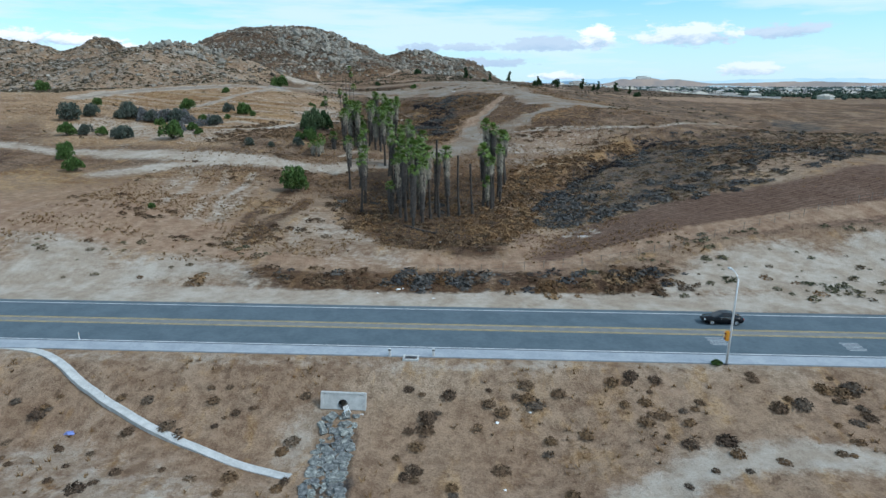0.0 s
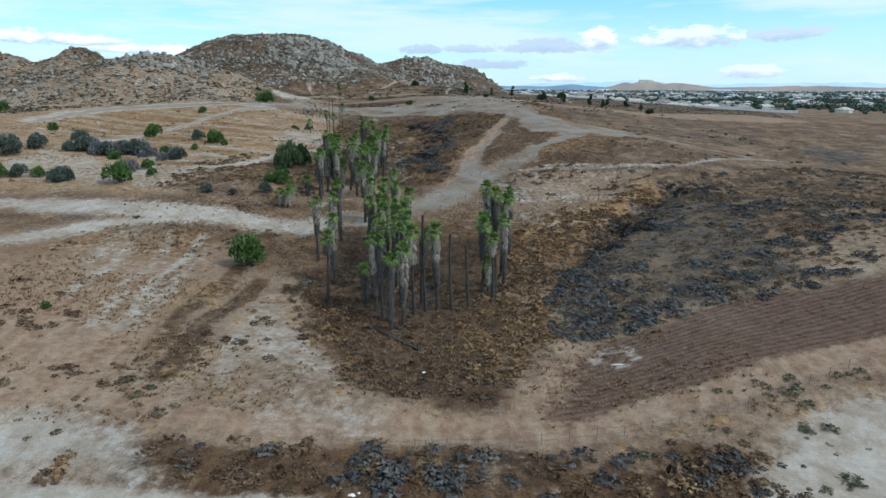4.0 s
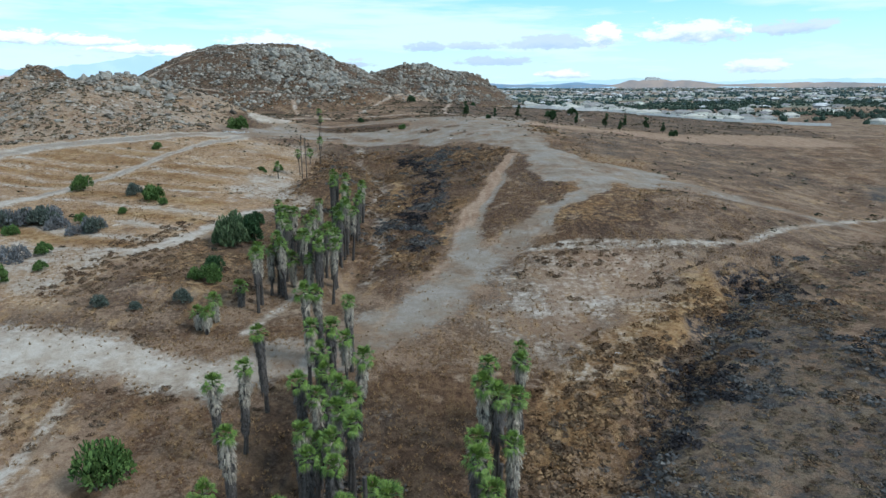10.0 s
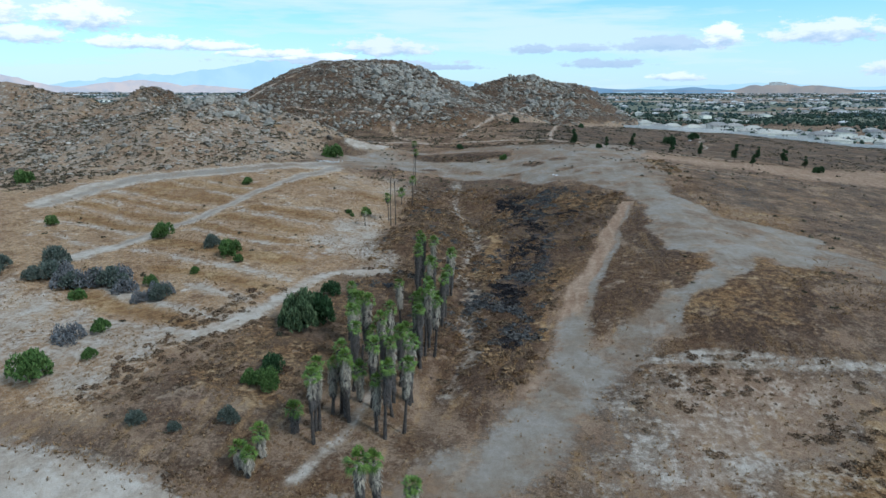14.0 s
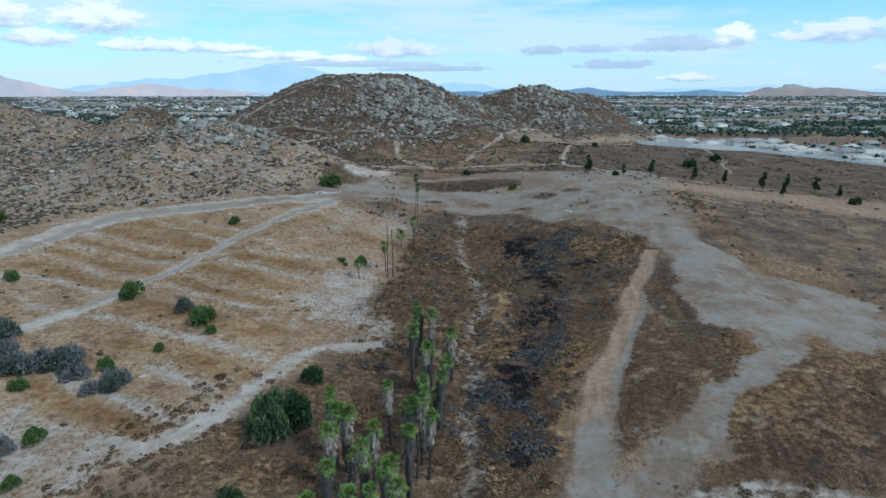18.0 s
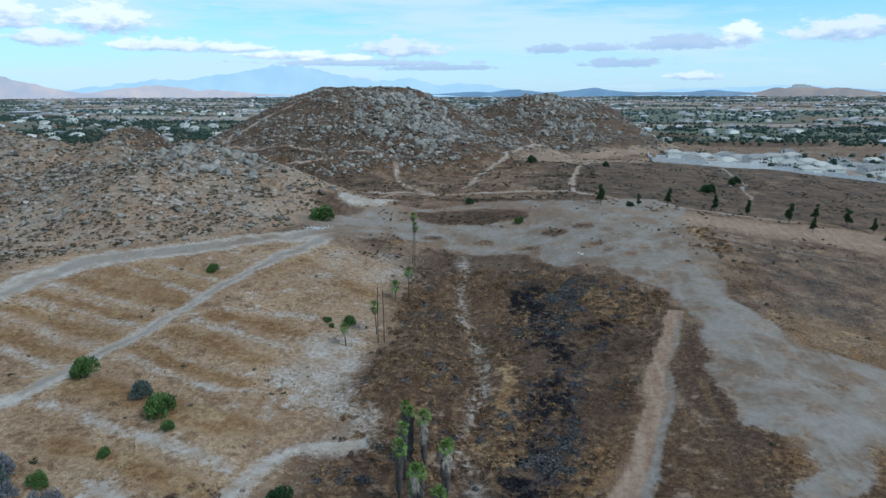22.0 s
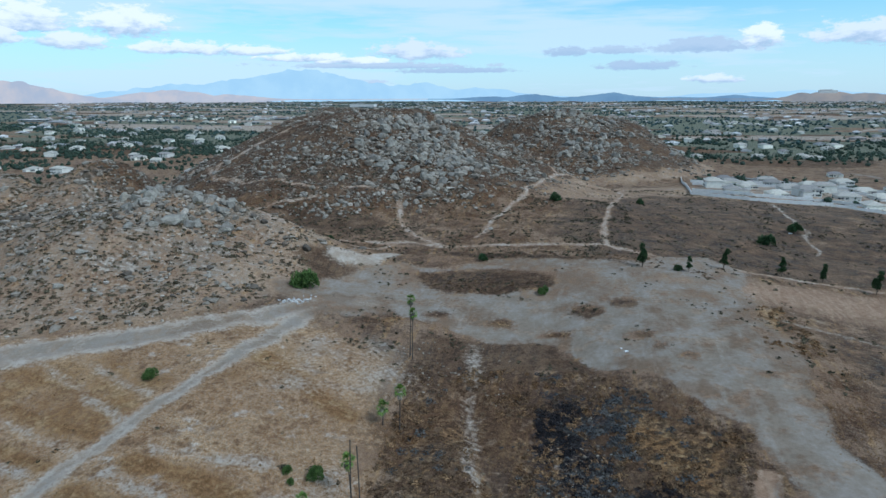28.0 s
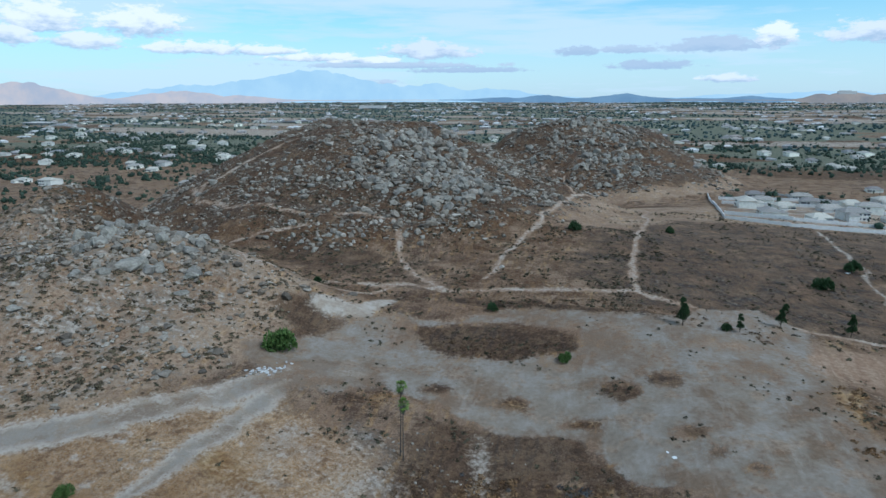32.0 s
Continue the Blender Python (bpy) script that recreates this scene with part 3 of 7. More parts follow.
trail("gravel", (6, 370, 26), (-16, 371, 18), (-36, 365, 18), (-57, 370, 14), (-78, 380, 15), (-90, 377, 14), full=0.84)
trail("gravel", (13, 163, 10), (8, 151, 14), (3, 141, 16), (-5, 132, 17), (-11, 125, 15), (-19, 122, 10), full=0.8)
trail("red", (-90, 377, 12), (-83, 404, 12), (-47, 421, 12), (-10, 410, 13), (21, 398, 14), (55, 392, 14), (95, 384, 14), full=0.5)
trail("sand", (-115, 419, 2.6), (-90, 442, 2.6), (-66, 441, 2.6), (-21, 443, 3), (7, 447, 3.4), (35, 429, 2.4), (79, 426, 2.4), (111, 423, 2.4), full=0.56)
trail("sand", (-114, 507, 2.6), (-103, 483, 3), (-84, 453, 3.6), (-66, 441, 3), full=0.56)
trail("sand", (-54, 453, 2.4), (-50, 491, 3), (-40, 528, 3.6), (-26, 603, 4), (-25, 618, 4), (-39, 650, 2.4), (-39, 794, 2.4), (-68, 816, 2.4), full=0.56)
trail("sand", (7, 449, 3.2), (7, 496, 3.2), (17, 567, 3.2), (24, 660, 3.2), (5, 650, 2.4), (-23, 618, 2.4), full=0.56)
trail("sand", (24, 660, 2.4), (66, 649, 2.4), (76, 628, 2.4), full=0.56)
trail("sand", (-311, 600, 2.6), (-252, 540, 2.6), (-238, 519, 2.6), (-172, 500, 2.4), (-114, 507, 2.4), full=0.56)
trail("sand", (-238, 519, 2.6), (-250, 545, 2.6), (-228, 564, 2.6), (-205, 590, 2.4), full=0.56)
trail("sand", (-183, 469, 2.2), (-164, 485, 2.2), (-149, 494, 2.2), full=0.56)
trail("sand", (-215, 462, 2.6), (-190, 448, 2.6), (-155, 421, 3), (-138, 409, 3), (-123, 436, 3), (-90, 442, 3), full=0.56)
trail("red", (-115, 419, 2.6), (-90, 442, 2.6), (-66, 441, 2.6), (-21, 443, 3), (7, 447, 3.4), (35, 429, 2.4), (79, 426, 2.4), (111, 423, 2.4), full=0.95)
trail("red", (-114, 507, 2.6), (-103, 483, 3), (-84, 453, 3.6), (-66, 441, 3), full=0.95)
trail("red", (-54, 453, 2.4), (-50, 491, 3), (-40, 528, 3.6), (-26, 603, 4), (-25, 618, 4), (-39, 650, 2.4), (-39, 794, 2.4), (-68, 816, 2.4), full=0.95)
trail("red", (7, 449, 3.2), (7, 496, 3.2), (17, 567, 3.2), (24, 660, 3.2), (5, 650, 2.4), (-23, 618, 2.4), full=0.95)
trail("red", (24, 660, 2.4), (66, 649, 2.4), (76, 628, 2.4), full=0.95)
trail("red", (-311, 600, 2.6), (-252, 540, 2.6), (-238, 519, 2.6), (-172, 500, 2.4), (-114, 507, 2.4), full=0.95)
trail("red", (-238, 519, 2.6), (-250, 545, 2.6), (-228, 564, 2.6), (-205, 590, 2.4), full=0.95)
trail("red", (-183, 469, 2.2), (-164, 485, 2.2), (-149, 494, 2.2), full=0.95)
trail("red", (-215, 462, 2.6), (-190, 448, 2.6), (-155, 421, 3), (-138, 409, 3), (-123, 436, 3), (-90, 442, 3), full=0.95)
trail("sand", (-10, 838, 2.1), (17, 831, 2.1), (43, 825, 2.1), full=0.72)
trail("sand", (-106, 406, 9), (-92, 410, 9), (-87, 426, 5), full=1)
trail("sand", (-190, 133, 9), (-140, 128, 9), (-93, 124, 9), full=0.8)
trail("sand", (-93, 124, 12), (-73, 123, 12), (-56, 121, 12), (-38, 118, 10), (-27, 115, 10), (-17, 124, 10), full=0.9)
trail("sand", (-65, 83, 6), (-66, 98, 8), (-63, 111, 8), (-58, 118, 6), full=0.4)
trail("sand", (-64, 106, 2), (-60, 84, 2), (-56, 70, 2), full=0.6)
trail("red", (-53, 39, 5), (-39, 40, 6), (-26, 35, 6), (-17, 35, 6), (-5, 35, 6), (3, 33, 5), (13, 34, 5), (18, 42, 8), (24, 54, 6), full=0.55)
trail("sand", (-22, 68, 6), (-17, 54, 10), (-12, 41, 12), (-5, 35, 6), full=0.5)
trail("sand", (29, 173, 2.5), (42, 172, 3), (58, 171, 3), (83, 172, 3), (117, 196, 3), (155, 226, 3), full=0.6)
trail("sand", (27, 172, 2), (38, 175, 2), (51, 174, 2), (64, 172, 2), (74, 169, 2), full=0.6)
trail("sand", (-23, 155, 2), (-25, 141, 2), (-27, 130, 2.5), full=0.66)
trail("sand", (56, 375, 2), (87, 364, 2), (118, 360, 2), full=0.55)
trail("sand", (113, 598, 2.1), (112, 543, 2.1), (102, 472, 2.1), full=0.72)
trail("sand", (18, -19, 4), (25, -17, 4), (32, -17, 4), (39, -17, 4), full=1)
trail("sand", (-9, -5, 4), (-11, -8, 5), (-11, -11, 5), full=0.6)
field("dark", (24, 76), (45, 114), (68, 148), (84, 150), (76, 98), (66, 66), (52, 62), (29, 57), (21, 58), full=0.6)
field("dark", (68, 150), (86, 162), (158, 204), (67, 69), (55, 80), full=0.22)
field("rust", (60, 100), (90, 160), (158, 204), (67, 69), full=0.35)
field("tilled", (17, 53), (30, 58), (56, 63), (112, 76), (134, 70), (140, 56), (126, 43), (62, 40), (46, 38), (34, 33), (17, 30), full=1, soft=3)
trail("red", (-90, 47, 6), (-55, 43, 6), (-22, 36, 5), (6, 35, 5), (20, 33, 5), (34, 37, 6), (47, 42, 6), (78, 46, 7), (130, 47, 8), full=0.9, soft=1.6)
field("grass", (-54, 337), (-2, 336), (36, 302), (32, 277), (18, 233), (12, 208), (9, 183), (4, 161), (-12, 160), (-23, 179), (-39, 178), (-43, 202), (-45, 256), full=1)
field("grass", (-22, 79), (-3, 92), (17, 80), (22, 65), (15, 54), (14, 39), (3, 36), (-8, 42), (-16, 59), full=0.8)
field("sand", (48, 34), (60, 37), (120, 38), (110, 13), (63, 16), (29, 20), (38, 27), full=0.95, soft=2.5)
field("sand", (-73, 43), (-52, 40), (-28, 29), (-23, 25), (-61, 24), full=0.95)
field("straw", (-172, 265), (-154, 306), (-111, 302), (-118, 261), (-120, 223), (-151, 219), full=0.9)
field("grass", (40, 281), (49, 221), (44, 204), (31, 189), (17, 179), (20, 213), (31, 261), full=1)
field("grass", (48, 207), (61, 224), (80, 220), (62, 179), (30, 177), full=1)
field("grass", (-69, 395), (-57, 408), (-29, 410), (-15, 399), (-22, 389), (-45, 386), (-61, 387), full=1)
field("grass", (-39, 267), (-39, 295), (-30, 306), (-23, 275), (-22, 246), (-33, 235), (-38, 234), full=1)
trail("sand", (-167, 278, 2.99), (-142, 276, 2.99), (-116, 268, 2.99), full=0.66, soft=2.1)
trail("sand", (-168, 267, 2.76), (-145, 265, 2.76), (-120, 260, 2.76), full=0.66, soft=2.1)
trail("sand", (-168, 255, 3.22), (-147, 252, 3.22), (-117, 243, 3.22), full=0.66, soft=2.1)
trail("sand", (-162, 239, 3.91), (-146, 239, 3.91), (-125, 233, 3.91), full=0.66, soft=2.1)
trail("sand", (-159, 300, 2.53), (-133, 291, 2.53), (-113, 280, 2.53), full=0.66, soft=2.1)
trail("sand", (-149, 304, 2.53), (-129, 298, 2.53), (-115, 292, 2.53), full=0.66, soft=2.1)
trail("sand", (-147, 224, 3.45), (-133, 218, 3.45), (-122, 217, 3.45), full=0.66, soft=2.1)
trail("sand", (-101, 275, 2.99), (-83, 274, 2.99), (-72, 276, 2.99), full=0.66, soft=2.1)
trail("sand", (-104, 264, 3.22), (-85, 258, 3.22), (-70, 256, 3.22), full=0.66, soft=2.1)
trail("sand", (-113, 252, 1.84), (-91, 243, 1.84), (-71, 238, 1.84), full=0.66, soft=2.1)
trail("sand", (-109, 240, 2.99), (-88, 233, 2.99), (-69, 230, 2.99), (-53, 228, 2.99), full=0.66, soft=2.1)
trail("sand", (-112, 216, 4.6), (-95, 212, 4.6), (-75, 208, 4.6), (-60, 205, 4.6), full=0.66, soft=2.1)
trail("sand", (-82, 195, 4.6), (-71, 192, 4.6), (-64, 190, 4.6), full=0.66, soft=2.1)
trail("sand", (-106, 189, 4.14), (-84, 184, 4.14), (-71, 179, 4.14), (-62, 178, 4.14), full=0.66, soft=2.1)
trail("sand", (-99, 176, 4.6), (-84, 171, 4.6), (-65, 166, 4.6), full=0.66, soft=2.1)
trail("sand", (-177, 265, 2.3), (-152, 263, 2.3), full=0.66, soft=2.1)
trail("sand", (-65, 166, 6), (-61, 173, 6), (-59, 181, 6), (-57, 190, 5), (-56, 203, 5), (-53, 211, 5), (-42, 218, 6), (-39, 220, 6), full=0.85)
trail("sand", (-125, 204, 7), (-120, 224, 6), (-118, 244, 5.5), (-113, 271, 5.5), (-104, 308, 6), (-97, 350, 8), full=1)
trail("sand", (-178, 253, 10), (-177, 280, 11), (-170, 300, 14), (-139, 318, 12), (-109, 342, 11), (-97, 365, 10), (-80, 372, 10), full=1)
trail("gravel", (-122, 220, 4), (-118, 244, 4), (-113, 271, 4), (-104, 308, 4.5), (-97, 350, 6), (-90, 372, 6), full=0.62, soft=2)
trail("gravel", (-176, 253, 5), (-175, 280, 5), (-170, 301, 10), (-139, 318, 9), (-109, 342, 8), (-97, 365, 9), full=0.62, soft=2)
field("sand", (-71, 241), (-71, 265), (-58, 283), (-44, 250), (-38, 219), (-54, 212), (-48, 225), (-61, 228), full=0.6, soft=6)
trail("red", (14, 184, 6), (11, 172, 5), (6, 160, 4), full=0.8)
field("gravel", (37, 297), (42, 276), (39, 239), (43, 230), (50, 227), (49, 216), (42, 208), (31, 193), (26, 182), (35, 182), (44, 199), (58, 214), (62, 220), (73, 221), (89, 258), (81, 263), (68, 273), (56, 294), (52, 322), (50, 358), (34, 377), (-31, 386), (-51, 380), (-47, 356), (-8, 347), (14, 331), (29, 316), (37, 307), full=1, soft=2)
trail("gravel", (13, 160, 13), (14, 178, 9), (16, 192, 7), full=0.86)
trail("gravel", (13, 163, 12), (22, 175, 10), (30, 188, 9), full=0.82)
trail("gravel", (78, 242, 30), (96, 222, 18), (115, 200, 8), (130, 180, 5), full=0.58)
field("gravel", (-122, 372), (-93, 407), (-39, 426), (7, 424), (47, 440), (61, 426), (56, 382), (62, 351), (52, 324), (29, 320), (26, 334), (6, 358), (-22, 374), (-45, 376), (-68, 370), (-79, 356), (-99, 355), full=0.66, soft=3)
field("red", (-122, 372), (-93, 407), (-39, 426), (7, 424), (47, 440), (61, 426), (56, 382), (20, 380), (-45, 384), full=0.6, soft=4)
field("gold", (-75, 362), (-20, 372), (6, 356), (26, 336), (-6, 352), (-50, 350), full=0.42, soft=5)
cut("gravel", (-73, 406), (-59, 414), (-38, 416), (-15, 408), (-16, 395), (-34, 389), (-56, 389))
cut("gravel", (-6, 377), (-1, 380), (3, 373), (-2, 368))
cut("gravel", (7, 379), (13, 379), (12, 374))
cut("gravel", (61, 227), (67, 227), (65, 218), (60, 216))
field("sand", (-95, 336), (-78, 348), (-57, 347), (-45, 314), (-91, 295), full=0.36, soft=6)
trail("sand", (-45, 100, 3), (-41, 65, 3), (-38, 46, 3), full=0.55)
trail("sand", (-56, 109, 3), (-49, 72, 3), (-47, 57, 3), full=0.55)
trail("sand", (-25, 76, 3), (-25, 58, 3), (-23, 45, 3), full=0.55)
trail("sand", (-46, 81, 3), (-40, 57, 3), (-35, 45, 3), full=0.55)
trail("grass", (-30, 83, 4), (-31, 53, 4), (-31, 45, 4), full=0.9)
trail("grass", (-35, 91, 4), (-36, 69, 4), (-35, 54, 4), full=0.9)
trail("grass", (-46, 91, 4), (-42, 61, 4), (-42, 51, 4), full=0.9)
for radius in (2.2, 3.4):
    trail("sand", *((29 + radius * math.cos(k * 0.6), 51.5 + radius * math.sin(k * 0.6), 0.5) for k in range(12)), soft=0.5)
field("straw", (-190, 235), (-120, 135), (-66, 134), (-50, 205), (-48, 268), (-60, 330), (-98, 352), (-185, 305), full=0.95, soft=8)
field("straw", (-75, 45), (-30, 38), (-28, 105), (-60, 118), (-110, 112), (-130, 60), full=0.28, soft=8)
field("gold", (-100, 44), (-36, 40), (-30, 70), (-40, 100), (-60, 112), (-110, 108), (-125, 60), full=0.5, soft=8)
field("red", (-110, 60), (-40, 42), (-36, 100), (-70, 105), full=0.5, soft=8)
field("sand", (25, 105), (40, 112), (62, 150), (80, 168), (24, 172), (8, 140), full=0.34, soft=5)
field("sand", (-130, 150), (-66, 138), (-64, 166), (-100, 178), (-135, 190), full=0.55, soft=6)
field("red", (25, 125), (60, 150), (70, 166), (30, 168), full=0.5, soft=5)
field("grass", (-70, 150), (-40, 130), (-28, 165), (-42, 200), (-58, 190), full=0.5)
field("grass", (-12, 95), (22, 95), (30, 108), (24, 122), (0, 118), full=0.85)
field("dark", (72, 300), (100, 262), (165, 260), (175, 385), (62, 372), full=0.38, soft=8)
field("dark", (150, 212), (165, 250), (172, 280), (192, 268), (184, 232), full=0.7, soft=5)
field("rust", (72, 300), (100, 262), (165, 260), (175, 385), (62, 372), full=0.45, soft=8)
field("green", (-22, 262), (-17, 262), (-15, 285), (-21, 288), full=0.6)
COVER["straw"] = np.maximum(COVER["straw"], 0.75 * smooth((XX + 120) / -50) * smooth((YY - 40) / 40) * smooth((330 - YY) / 40))
# Covers of the gullies: burnt brush, ash, golden straw and rusty weeds.
field("burn", (-15, 327), (1, 317), (5, 275), (-8, 275), full=0.9, soft=3)
field("burn", (-4, 219), (-1, 236), (6, 252), (11, 272), (18, 279), (9, 238), (5, 216), (2, 199), (-6, 203), full=0.9, soft=2)
field("burn", (-7, 245), (1, 247), (2, 231), (-6, 231), full=0.8, soft=2)
field("burn", (-2, 190), (5, 193), (6, 180), (-1, 176), full=0.85, soft=2)
field("sand", (-6, 301), (1, 297), (0, 282), (-5, 286), full=0.62, soft=2.5)
field("gold", (-17, 277), (-8, 267), (-4, 219), (-10, 217), full=0.66, soft=3)
field("gold", (5, 228), (15, 234), (17, 213), (9, 187), (5, 191), full=0.6, soft=4)
field("gold", (2, 319), (34, 301), (27, 273), (11, 287), full=0.6, soft=6)
field("rust", (-4, 330), (32, 300), (26, 262), (12, 208), (5, 165), (-8, 165), (-8, 215), (-4, 270), full=0.55, soft=4)
field("rust", (-41, 224), (-41, 242), (-42, 305), (-30, 314), (-18, 246), (-30, 206), (-27, 157), (-46, 152), (-51, 166), (-49, 179), (-46, 211), full=0.62, soft=4)
field("gold", (-41, 224), (-42, 305), (-30, 314), (-20, 246), (-30, 206), (-27, 157), (-40, 140), (-62, 150), (-60, 185), (-46, 211), full=0.36, soft=5)
field("gold", (34, 129), (52, 142), (73, 162), (68, 149), (46, 120), (33, 105), (24, 90), (18, 93), (24, 114), full=0.85, soft=2.5)
field("gold", (17, 84), (23, 77), (22, 60), (16, 52), (13, 60), (14, 68), full=0.45, soft=3)
field("rust", (-22, 93), (-13, 113), (15, 107), (19, 81), (16, 68), (17, 57), (12, 45), (-6, 45), (-12, 59), full=0.62, soft=4)
field("burn", (38, 106), (49, 122), (67, 149), (76, 162), (86, 161), (72, 138), (53, 117), (42, 107), full=1, soft=1.5)
field("gold", (43, 139), (60, 149), (64, 145), (51, 128), (44, 120), (39, 124), full=0.6, soft=3)
field("sand", (20, 152), (46, 149), (51, 141), (34, 135), (16, 131), full=0.5, soft=5)
field("red", (39, 173), (66, 166), (59, 157), (39, 160), (26, 161), full=0.6, soft=4)
trail("sand", (-38, 350, 4), (-27, 290, 4), (-17, 264, 5), (-15, 224, 4), (-10, 207, 4.5), (-11, 193, 4), (-8, 175, 4), (-9, 160, 4), full=0.54, soft=2.4)
trail("red", (36, 288, 4.5), (30, 262, 5), (24, 236, 5.5), (18, 211, 6.5), (15, 191, 6.5), (13, 178, 6), full=1, soft=1.1)
trail("gravel", (37, 286, 1.2), (32, 262, 1.6), (26.5, 236, 2), (21, 211, 2.2), (17, 191, 3), full=0.8, soft=0.8)
trail("gold", (12, 225, 2), (9, 200, 3), (8, 182, 3), full=0.7)
field("rust", (-24, 88), (-20, 108), (-4, 116), (4, 96), (4, 70), (-8, 66), (-18, 74), full=1, soft=4)
field("dark", (-14, 72), (-12, 108), (-2, 110), (4, 80), (4, 68), full=0.5, soft=4)
# Ruts and bleached bands on the west slope.
trail("sand", (-49, 108, 2), (-47, 88, 2.4), (-45, 71, 2.8), (-42, 56, 3.2), (-39, 44, 3.6), full=0.72)
trail("sand", (-25, 72, 5), (-20, 60, 7), (-15, 44, 10), full=0.5)
trail("sand", (-64, 114, 2), (-60, 89, 2.4), (-56, 68, 2.8), full=0.6)
trail("sand", (-54, 120, 7), (-66, 115, 7), (-76, 108, 8), (-84, 100, 9), full=0.85)
field("sand", (-80, 97), (-67, 106), (-58, 100), (-57, 79), (-60, 70), full=0.25, soft=5)
field("gold", (-62, 112), (-50, 113), (-42, 92), (-50, 70), (-58, 84), full=0.5, soft=5)
field("rust", (-44, 77), (-41, 92), (-27, 84), (-22, 64), (-23, 50), (-32, 48), full=0.4, soft=5)
field("gold", (40, 215), (48, 245), (42, 285), (62, 300), (96, 285), (82, 225), (60, 180), (34, 182), full=0.45, soft=5)
field("gold", (-75, 92), (-62, 84), (-56, 58), (-80, 56), full=0.4, soft=6)
# Straw bands between the bleached terrace edges.
for x0, y0, x1, y1, w in ((-165, 284, -118, 275, 5), (-166, 272, -120, 264, 5), (-166, 260, -120, 251, 6), (-165, 247, -122, 238, 7), (-158, 294, -115, 286, 4), (-100, 269, -72, 265, 7), (-108, 257, -74, 247, 7), (-110, 245, -72, 234, 6), (-112, 226, -66, 217, 9), (-100, 204, -62, 198, 6), (-104, 183, -68, 173, 6), (-100, 320, -62, 300, 8)):
    trail("gold", (x0, y0, w), ((x0 + x1) / 2, (y0 + y1) / 2 + 1, w), (x1, y1, w), full=0.8, soft=2.2)
# Brown islands in the bare ground at the head of the gully.
for x, y, w in ((-76, 358, 5), (-54, 369, 5), (-31, 365, 6), (-12, 358, 6), (15, 354, 5), (20, 346, 3), (-2, 374, 6), (11, 378, 4), (28, 341, 3), (45, 332, 2.5), (66, 250, 3)):
    field("rust", (x - w, y - 0.3 * w), (x - 0.3 * w, y + 0.55 * w), (x + w, y + 0.4 * w), (x + 0.7 * w, y - 0.5 * w), full=0.9, soft=2.5)
    cut("gravel", (x - w, y - 0.3 * w), (x - 0.3 * w, y + 0.55 * w), (x + w, y + 0.4 * w), (x + 0.7 * w, y - 0.5 * w), soft=3)
field("rust", (-56, 346), (-37, 357), (-15, 352), (2, 337), (-14, 335), (-51, 328), full=0.7, soft=4)
field("gold", (-168, 296), (-140, 312), (-112, 300), (-116, 270), (-160, 276), full=0.55, soft=4)
field("gold", (-102, 300), (-96, 330), (-80, 330), (-84, 296), full=0.45, soft=4)
field("gold", (-81, 360), (-57, 370), (-23, 369), (-32, 364), (-72, 354), full=0.45, soft=4)
field("gold", (52, 377), (62, 384), (60, 353), (53, 361), full=0.7, soft=2)
field("red", (14, 404), (79, 411), (150, 405), (150, 385), (70, 388), (32, 391), full=0.75, soft=4)
field("dark", (66, 345), (105, 345), (93, 285), (66, 295), full=0.5, soft=8)
field("rust", (-175, 460), (-163, 483), (-133, 484), (-105, 478), (-98, 450), (-128, 447), full=0.7, soft=5)
field("rust", (-122, 405), (-109, 407), (-96, 402), (-96, 391), (-109, 387), (-123, 397), full=0.7, soft=3)
trail("burn", (33, 92, 3), (46, 110, 5), (58, 128, 6), (70, 146, 6), (84, 158, 4), full=0.9)
trail("sand", (-140, 27.4, 7), (0, 19, 7), (150, 10, 7), soft=1.2)
trail("grass", (-24, 27.5, 8), (0, 26, 11), (34, 23.5, 9), full=1)
field("dark", (0, 425), (250, 415), (260, 620), (30, 600), (-30, 480), full=0.42, soft=8)
field("rust", (0, 425), (250, 415), (260, 620), (30, 600), (-30, 480), full=0.6, soft=8)
trail("rust", (-60, 432, 6), (-30, 430, 7), (0, 425, 8), (24, 420, 8), (50, 408, 5), full=0.9)
cut("sand", (-90, 43), (-62, 42), (-36, 39), (-36, 60), (-62, 52), (-95, 56), soft=3)
field("red", (-100, 44), (-62, 42), (-36, 38), (-34, 62), (-62, 66), (-110, 70), full=0.7, soft=4)
cut("burn", (-7, 302), (1, 297), (0, 280), (-6, 285))
cut("red", (-73, 406), (-59, 414), (-38, 416), (-15, 408), (-16, 395), (-34, 389), (-56, 389))
field("rust", (-70, 405), (-58, 412), (-38, 414), (-16, 407), (-17, 396), (-34, 390), (-56, 390), full=0.9, soft=2)
field("red", (10, 395), (120, 375), (240, 370), (240, 420), (40, 418), full=0.62, soft=5)
COVER["grass"] = np.maximum(COVER["grass"], 0.55 * smooth((YY - 60) / 40) * smooth((600 - YY) / 80))
ROCKY = np.maximum(smooth((hills(XX, YY) - 1 + 5 * fractal(XX, YY, 20, 230, 3)) / 14), smooth((inside(XX + WARP_X, YY + WARP_Y, [(-112, 352), (-139, 325), (-172, 312), (-187, 297), (-190, 262), (-345, 240), (-420, 420), (-112, 420)]) + 2) / 12))
COVER["grass"] = COVER["grass"] * (1 - ROCKY) + ROCKY * (0.44 + 0.36 * smooth((YY - 430) / 40))
COVER["dark"] = np.maximum(COVER["dark"], 0.35 * ROCKY)
